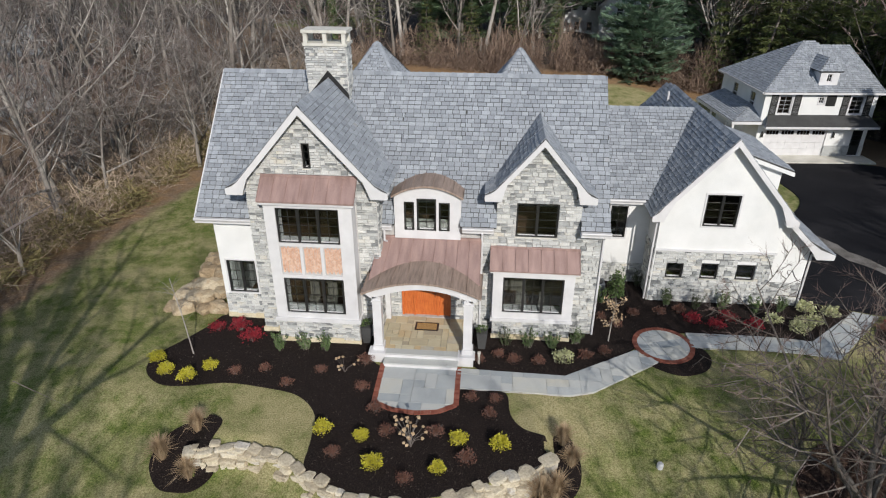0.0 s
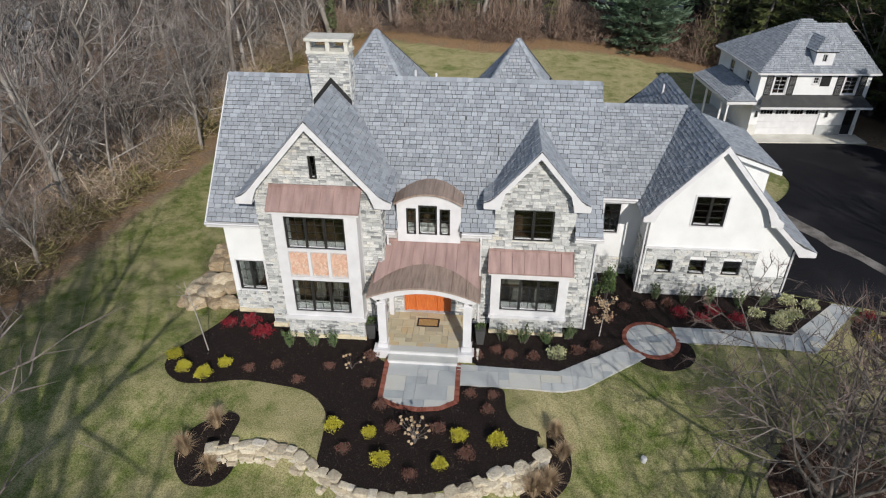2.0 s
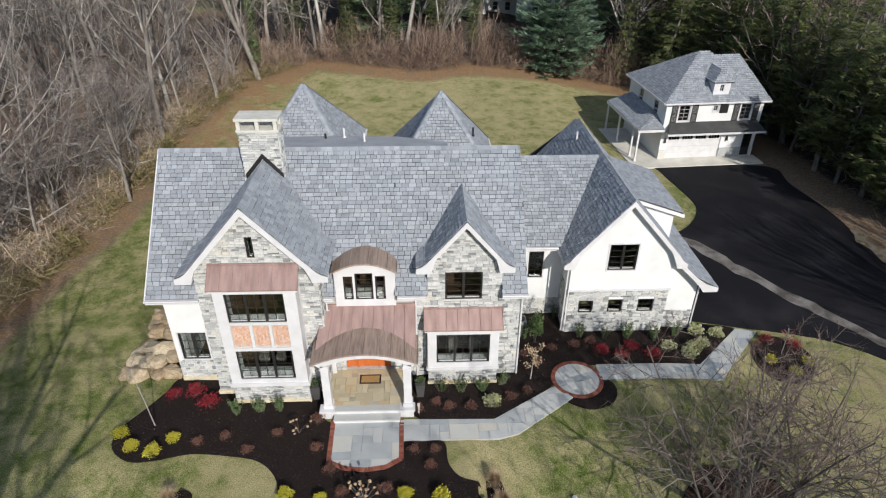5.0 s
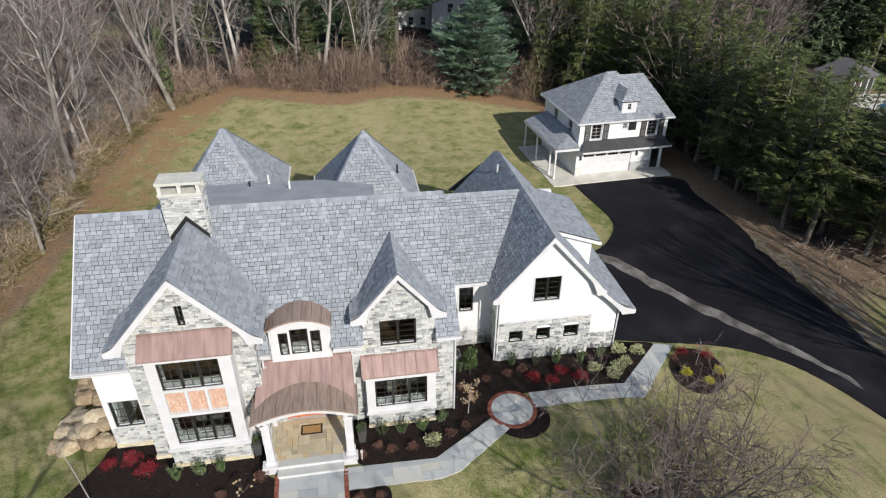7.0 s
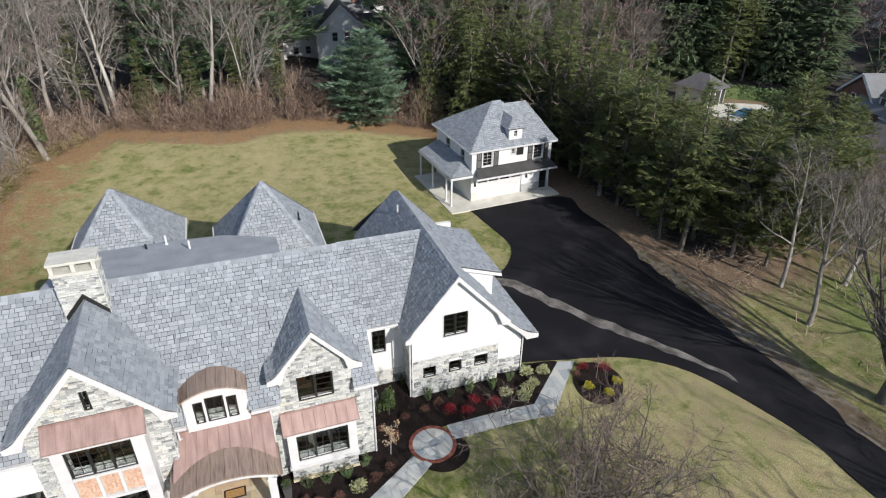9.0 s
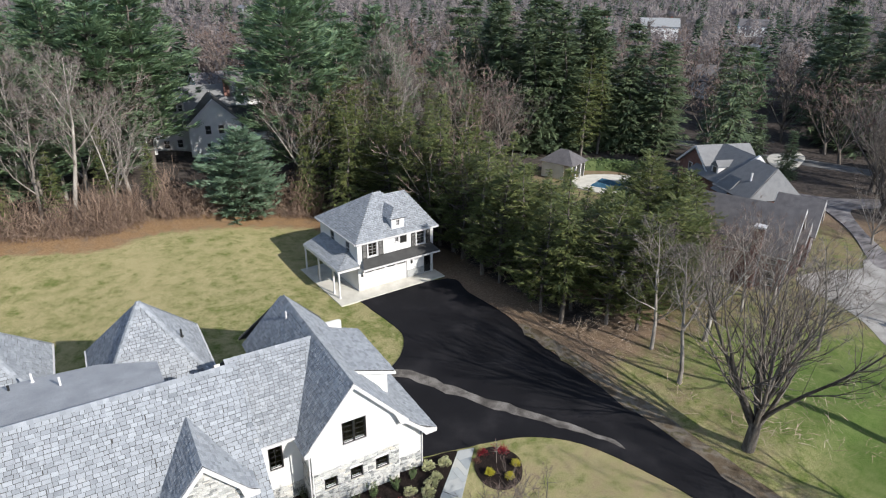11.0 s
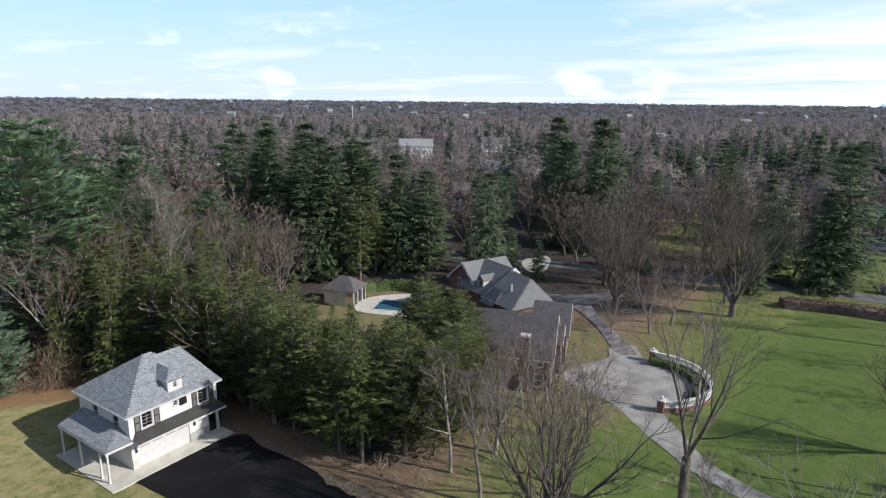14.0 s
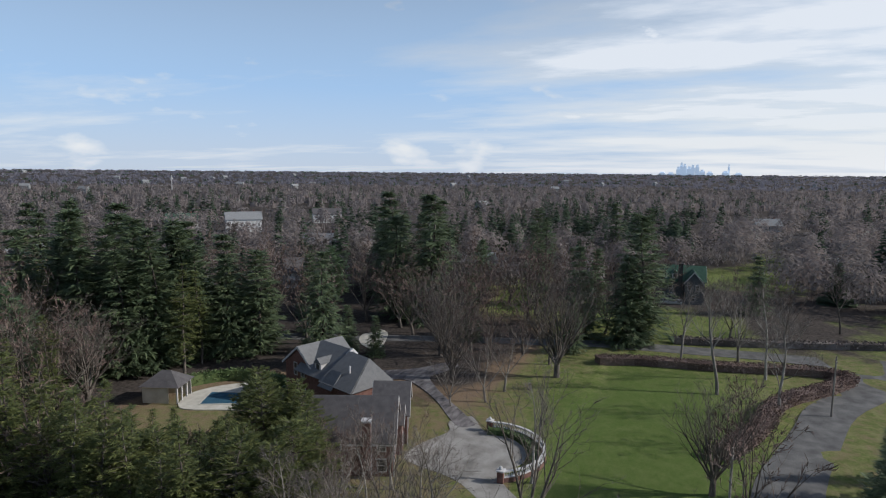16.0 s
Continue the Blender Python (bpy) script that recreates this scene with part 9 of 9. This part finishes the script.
for _ in range(900):
    w, z = rnd.uniform(0, 6.28), rnd.uniform(2.0, 8.6)
    r = 0.5 - z * 0.012
    p = Vector((math.cos(w) * r, math.sin(w) * r, z))
    d = Vector((math.cos(w) * 0.6, math.sin(w) * 0.6, rnd.uniform(-1, 0.4))).normalized() * 0.22
    s = Vector((-math.sin(w), math.cos(w), 0)) * 0.1
    k = len(g.v)
    g.v += [tuple(p), tuple(p + d * 0.5 + s), tuple(p + d), tuple(p + d * 0.5 - s)]
    g.f.append((k, k + 1, k + 2, k + 3))
part("ivy", mesh_of("ivy", g, M_IVY), M_IVY, ivy_tree).matrix_parent_inverse = Matrix()

# far woods: fans of twigs near, crowns further off
rnd = random.Random(9)
brown, green, distant = Geo(), Geo(), Geo()


def clear(x, y):
    """Where no far tree may stand: the yards, lawns, road and houses."""
    if x < 62 and y < 118 and x > -64 and y > -30:
        return False
    for cx, cy, r in KEEP_CLEAR:
        if (x - cx) ** 2 + (y - cy) ** 2 < r * r:
            return False
    return True


for i in range(5600):
    r = 165 * (3800 / 165) ** (rnd.random() ** 0.9)
    w = rnd.uniform(-0.75, 2.0) if rnd.random() < 0.86 else rnd.uniform(0, 2 * math.pi)
    x, y = r * math.sin(w), r * math.cos(w)
    patch = noise.noise(Vector((x / 90, y / 90, 1.3)))
    if not clear(x, y) or (r < 900 and patch < -0.42):
        continue
    z = height(x, y)
    conif = rnd.random() < (0.6 if patch > 0.2 else 0.07) * (1 - 0.85 * smooth_step(600, 1400, r))
    hgt = rnd.uniform(12, 21) if conif else rnd.uniform(10, 16)
    rad = rnd.uniform(2.6, 4.2) if conif else rnd.uniform(4.4, 7.2)
    if r < 1500:
        n = int(210 * (170 / max(r, 170)) ** 0.9)
        thick = 0.1 + r * 0.0009
        if not conif:
            for _ in range(n):
                # sprays of twigs that lie on the crown's dome
                a, q = rnd.uniform(0, 6.28), 1 - 0.35 * rnd.random() ** 2
                ph = math.acos(rnd.uniform(0.0, 1.0))
                d = Vector((math.cos(a) * math.sin(ph), math.sin(a) * math.sin(ph), math.cos(ph)))
                p = Vector((x, y, z + hgt * 0.3)) + Vector((d.x * rad, d.y * rad, d.z * hgt * 0.66)) * q
                d = (d + Vector((rnd.uniform(-0.35, 0.35), rnd.uniform(-0.35, 0.35), rnd.uniform(0.0, 0.5)))).normalized()
                o = d.cross(Vector((rnd.uniform(-1, 1), rnd.uniform(-1, 1), rnd.uniform(-0.4, 0.4)))).normalized() * hgt * rnd.uniform(0.08, 0.16)
                s = d.cross(o).normalized() * thick * rnd.uniform(0.6, 1.5)
                k = len(brown.v)
                brown.v += [tuple(p - s), tuple(p + s), tuple(p + o)]
                brown.f.append((k, k + 1, k + 2))
            k = len(brown.v)
            brown.v += [(x - thick * 0.7, y, z), (x + thick * 0.7, y, z), (x, y, z + hgt * 0.7)]
            brown.f.append((k, k + 1, k + 2))
        else:
            for _ in range(int(n * 1.7)):
                t = rnd.random() ** 1.4
                a = rnd.uniform(0, 6.28)
                q = rad * (1 - t) * rnd.uniform(0.45, 1.05) + 0.2
                p = Vector((x + math.cos(a) * q * 0.35, y + math.sin(a) * q * 0.35, z + hgt * (0.06 + 0.9 * t)))
                o = Vector((math.cos(a) * q, math.sin(a) * q, -0.25 * q + rnd.uniform(-0.3, 0.5)))
                s = Vector((-math.sin(a), math.cos(a), rnd.uniform(-0.3, 0.3))) * (0.42 * q + thick * 2)
                k = len(green.v)
                green.v += [tuple(p - s * 0.5), tuple(p + o + s), tuple(p + o * 1.15 - s)]
                green.f.append((k, k + 1, k + 2))
for i in range(9500):
    # the canopy towards the horizon: each crown a tuft of upright boughs
    r, w = 600 * (4300 / 600) ** (rnd.random() ** 0.8), rnd.uniform(-0.25, 1.95)
    x, y = r * math.sin(w), r * math.cos(w)
    grow_up = 1 + smooth_step(1000, 4000, r) * 1.5
    z, hgt, rad = height(x, y), rnd.uniform(8.5, 12.5), rnd.uniform(3.5, 6.0) * grow_up
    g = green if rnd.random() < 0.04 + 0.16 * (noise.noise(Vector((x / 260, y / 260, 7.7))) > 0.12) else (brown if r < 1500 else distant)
    for k in range(9):
        a, q = rnd.uniform(0, 6.28), rad * rnd.random() ** 0.6
        tx, ty = x + q * math.cos(a), y + q * math.sin(a)
        tip = z + hgt * (1 - 0.45 * (q / rad) ** 2) * rnd.uniform(0.85, 1.05)
        b, o = rnd.uniform(0, 3.14), rad * rnd.uniform(0.28, 0.5)
        n = len(g.v)
        g.v += [(tx - o * math.cos(b), ty - o * math.sin(b), z + hgt * 0.3), (tx + o * math.cos(b), ty + o * math.sin(b), z + hgt * 0.3), (tx + (tx - x) * 0.25, ty + (ty - y) * 0.25, tip)]
        g.f.append((n, n + 1, n + 2))
single("far_woods", brown, M_FARBROWN, "far leafless brown woodland to the horizon", "woods", kind="stuff")
single("far_evergreens", green, M_FARGREEN, "far dark evergreens among the woods", "woods", kind="stuff")
single("far_woods", distant, M_HAZED, "distant woodland canopy along the horizon, tinted bluish for haze", "woods", kind="stuff")

# ---- the pieces of walls and roofs, last ----
def stone_box(g, s, rnd):
    a0, a1, z0, z1, face, axis, side = s
    j = 0.008
    out = side * rnd.uniform(0.025, 0.06)
    b = rnd.uniform(0.005, 0.016)
    lo = [(a0 + j, z0 + j), (a1 - j, z0 + j), (a1 - j, z1 - j), (a0 + j, z1 - j)]
    if a1 - a0 < 0.05 or z1 - z0 < 0.04:
        b = 0.002
    hi = [(a0 + j + b * rnd.uniform(0.4, 1.3), z0 + j + b * rnd.uniform(0.4, 1.3)), (a1 - j - b * rnd.uniform(0.4, 1.3), z0 + j + b), (a1 - j - b, z1 - j - b * rnd.uniform(0.4, 1.3)), (a0 + j + b, z1 - j - b)]
    n = len(g.v)
    for pts, d in ((lo, 0.0), (hi, out)):
        for a, z in pts:
            dd = face + d + (side * rnd.uniform(-0.008, 0.008) if d else 0)
            g.v.append((a, dd, z) if axis == "x" else (dd, a, z))
    g.f += [(n + 4, n + 5, n + 6, n + 7), (n, n + 1, n + 5, n + 4), (n + 1, n + 2, n + 6, n + 5), (n + 2, n + 3, n + 7, n + 6), (n + 3, n, n + 4, n + 7)]


rnd = random.Random(77)
own, rest = 0, Geo()
for s in STONES:
    near = s[5] == "x" and s[4] == YG1 and s[2] > 2.0
    if near and own < 300:
        g = Geo()
        stone_box(g, s, rnd)
        part("stone", g, M_STONE, g1_wall)
        own += 1
    else:
        stone_box(rest, s, rnd)
tagged(part("stone_facing", rest, M_STONE, house, "pale grey and tan ledge stones"), kind="stuff")


def lay_shingles(pts, put, rnd, expo=EXPOSED, tab=0.28):
    """Overlapping tabs on one roof plane, course by course up from the eave."""
    p = [Vector(q) for q in pts]
    u = (p[1] - p[0]).normalized()
    n = (p[1] - p[0]).cross(p[2] - p[0]).normalized()
    if n.z < 0:
        n = -n
    v = n.cross(u)
    if v.z < 0:
        v = -v
    flat = [((q - p[0]).dot(u), (q - p[0]).dot(v)) for q in p]
    top = max(f[1] for f in flat)
    k = 0
    while k * expo < top - 0.02:
        v0, v1 = k * expo, min((k + 1) * expo - 0.014, top)
        vm = min(k * expo + expo * 0.5, top - 0.01)
        xs = []
        for a, b in zip(flat, flat[1:] + flat[:1]):
            if (a[1] > vm) != (b[1] > vm):
                xs.append(lerp(a[0], b[0], (vm - a[1]) / (b[1] - a[1])))
        k += 1
        if len(xs) < 2:
            continue
        x0, x1 = min(xs), max(xs)
        a = x0 - rnd.uniform(0, tab)
        while a < x1:
            w = tab * rnd.choice((0.7, 0.95, 1.0, 1.05, 1.3))
            c, d = max(a, x0), min(a + w - 0.022, x1)
            a += w
            if d - c < 0.03:
                continue
            th = rnd.choice((0.022, 0.028, 0.036, 0.042))
            lo = v0 - rnd.choice((-0.012, 0, 0, 0.006))
            o = p[0]
            g = Geo()
            q = [o + u * c + v * lo, o + u * d + v * lo, o + u * d + v * v1, o + u * c + v * v1]
            t = [q[0] + n * th, q[1] + n * th, q[2] + n * 0.012, q[3] + n * 0.012]
            put([tuple(x) for x in q + t])


def shingle_faces(g, c):
    n = len(g.v)
    g.v += c
    g.f += [(n + 4, n + 5, n + 6, n + 7), (n, n + 1, n + 5, n + 4), (n + 3, n, n + 4, n + 7), (n + 1, n + 2, n + 6, n + 5)]


rnd = random.Random(78)
rest, kept = Geo(), []
for k, pts in enumerate(ROOFS):
    def put(c, k=k):
        if k in (2, 3, 4) and len(kept) < 300 and 5.5 < c[0][2] < 9:
            kept.append(c)
        else:
            shingle_faces(rest, c)
    lay_shingles(pts, put, rnd)
for c in kept:
    g = Geo()
    shingle_faces(g, c)
    part("shingle", g, M_SHINGLE, main_roof)
tagged(part("shingle_facing", rest, M_SHINGLE, house, "grey architectural shingles"), kind="stuff")
rest = Geo()
for pts in GROOFS:
    lay_shingles(pts, lambda c: shingle_faces(rest, c), rnd, 0.2, 0.28)
ob = tagged(new("shingle_facing", mesh_of("shingle_facing", rest, M_SHINGLE)), "grey architectural shingles", kind="stuff")
ob.parent = garage


def ridge_caps(a, b, step=0.24, w=0.17, drop=0.13):
    """Bent caps along a ridge or hip."""
    a, b = Vector(a), Vector(b)
    d = (b - a).normalized()
    s = d.cross(Vector((0, 0, 1))).normalized()
    n = s.cross(d)
    for i in range(int((b - a).length / step)):
        o = a + d * i * step
        e = o + d * (step * 1.12)
        t = n * (0.045 if i % 2 else 0.055)
        u = n * 0.03
        for sd in (-1, 1):
            k = len(caps.v)
            f = s * sd * w - Vector((0, 0, drop))
            caps.v += [tuple(o + t), tuple(o + f + t), tuple(e + f + u), tuple(e + u), tuple(o), tuple(o + f)]
            caps.f += [(k, k + 1, k + 2, k + 3), (k + 4, k + 5, k + 1, k)]


caps = Geo()
for a, b, dr in (((-12.05, RIDGE_Y, RIDGE_Z), (4.62, RIDGE_Y, RIDGE_Z), 0.15), ((-7.02, 21.08, 9.97), (-7.02, 25.6, 9.97), 0.17), ((1.84, 22.02, 8.72), (1.84, 25.7, 8.72), 0.19), ((WR, 25.12, WZ), (WR, 36.9, WZ - 0.25), 0.2), ((4.62, 31.0, 7.75), (WR, 31.0, 7.75), 0.12),
                 ((-4.04, 34.66, 4.9), (-7.44, 38.86, 9.5), 0.06), ((-10.84, 34.66, 4.9), (-7.44, 38.86, 9.5), 0.06), ((4.66, 33.05, 4.9), (1.26, 37.05, 9.5), 0.06), ((-2.14, 33.05, 4.9), (1.26, 37.05, 9.5), 0.06), ((4.66, 41.05, 4.9), (1.26, 37.05, 9.5), 0.06), ((-4.04, 43.06, 4.9), (-7.44, 38.86, 9.5), 0.06)):
    ridge_caps(a, b, drop=dr)
tagged(part("ridge_cap", caps, M_SHINGLE, house, "grey ridge cap shingles"), kind="stuff")


# ---- paving ----
def pave(poly, parent_ob, mat, lift, rnd, unit=0.42, gap=0.012, thick=0.03, turn=0.0, h=height, name="flagstone"):
    """Squared flags of mixed sizes over an outline, laid on a grid with a turn and cut to its edge."""
    c, s = math.cos(turn), math.sin(turn)
    flat = [(x * c + y * s, -x * s + y * c) for x, y in poly]
    x0, x1 = min(p[0] for p in flat), max(p[0] for p in flat)
    y0, y1 = min(p[1] for p in flat), max(p[1] for p in flat)
    nx_, ny_ = int((x1 - x0) / unit) + 1, int((y1 - y0) / unit) + 1
    used = set()
    for j in range(ny_):
        for i in range(nx_):
            if (i, j) in used:
                continue
            w, d = rnd.choice(((1, 1), (2, 1), (1, 2), (2, 2), (2, 1), (3, 2)))
            cells = [(i + a, j + b) for a in range(w) for b in range(d)]
            if any(q in used or q[0] >= nx_ or q[1] >= ny_ for q in cells):
                w = d = 1
                cells = [(i, j)]
            used.update(cells)
            q = list(flat)
            for axis, at, more in ((0, x0 + i * unit + gap / 2, True), (0, x0 + (i + w) * unit - gap / 2, False), (1, y0 + j * unit + gap / 2, True), (1, y0 + (j + d) * unit - gap / 2, False)):
                q = clip(q, axis, at, more) if len(q) > 2 else []
            if len(q) < 3:
                continue
            area = sum(a[0] * b[1] - b[0] * a[1] for a, b in zip(q, q[1:] + q[:1])) / 2
            if abs(area) < 0.02:
                continue
            if area < 0:
                q = q[::-1]
            z = rnd.uniform(-0.003, 0.004)
            g = Geo()
            g.prism([(x * c - y * s, x * s + y * c, h(x * c - y * s, x * s + y * c) + lift + z - thick) for x, y in q], (0, 0, thick))
            part(name, g, mat, parent_ob)


rnd = random.Random(79)
paths = [o for o in bpy.data.objects if o.name.startswith("pavement")]
paths.sort(key=lambda o: o.name)
for ob, poly, turn in zip(paths, (LANDING, WALK_A, WALK_B, CIRCLE), (0.0, 0.0, 0.0, 0.3)):
    pave(poly, ob, M_FLAG, 0.08, rnd, 0.43, 0.012, 0.03, turn)
pave([(-4.46, 20.0), (-0.66, 20.0), (-0.66, 22.38), (-4.46, 22.38)], porch, M_PORCHFLAG, 0.498, rnd, 0.26, 0.014, 0.036, 0.0, lambda x, y: 0.0)


def brick_edge(line, parent_ob, h=height):
    """Bricks set end to end along a line."""
    s = 0.0
    for a, b in zip(line, line[1:]):
        ln = math.dist(a, b)
        n = max(1, round(ln / 0.115))
        for k in range(n):
            t = (k + 0.5) / n
            x, y = lerp(a[0], b[0], t), lerp(a[1], b[1], t)
            g = Geo()
            g.box(-ln / n / 2 + 0.004, -0.1, -0.1, ln / n / 2 - 0.004, 0.1, 0.0)
            part("brick", placed(g, pose(x, y, h(x, y) + 0.085 + rnd.uniform(-0.004, 0.004), 0, 0, math.degrees(math.atan2(b[1] - a[1], b[0] - a[0])))), M_BRICK, parent_ob)


brick_edge([(-4.08, 19.55), (-4.03, 17.28), (-3.35, 16.94), (-2.5, 16.83), (-1.65, 16.95), (-1.02, 17.36), (-1.05, 19.55)], paths[0])
brick_edge([(7.36 + 1.16 * math.cos(a * math.pi / 14), 21.82 + 1.16 * math.sin(a * math.pi / 14)) for a in range(29)], paths[3])


# ---- loose chips on the mulch ----
rnd = random.Random(80)
g = Geo()
for bed, n, lift in ((BED_MAIN, 7000, 0.05), (BED_RIGHT, 4200, 0.05), (BED_ROUND, 700, 0.06), (BED_GRASS_L, 300, 0.05), (BED_GRASS_R, 300, 0.05)):
    bx, by = [p[0] for p in bed], [p[1] for p in bed]
    for _ in range(n):
        x, y = rnd.uniform(min(bx), max(bx)), rnd.uniform(min(by), max(by))
        if not inside(bed, x, y) or y > 22.3 and x < 4.4:
            continue
        z, w, ln, th = height(x, y) + lift + 0.012, rnd.uniform(0, 6.28), rnd.uniform(0.012, 0.034), rnd.uniform(0.007, 0.014)
        a, b = Vector((math.cos(w) * ln, math.sin(w) * ln, rnd.uniform(-0.015, 0.02))), Vector((-math.sin(w) * th, math.cos(w) * th, rnd.uniform(-0.006, 0.006)))
        c = Vector((x, y, z))
        g.face([c - a - b, c + a - b, c + a + b, c - a + b])
single("mulch_litter", g, M_CHIP, "loose bark chips scattered on the mulch", "bark chips", kind="stuff")
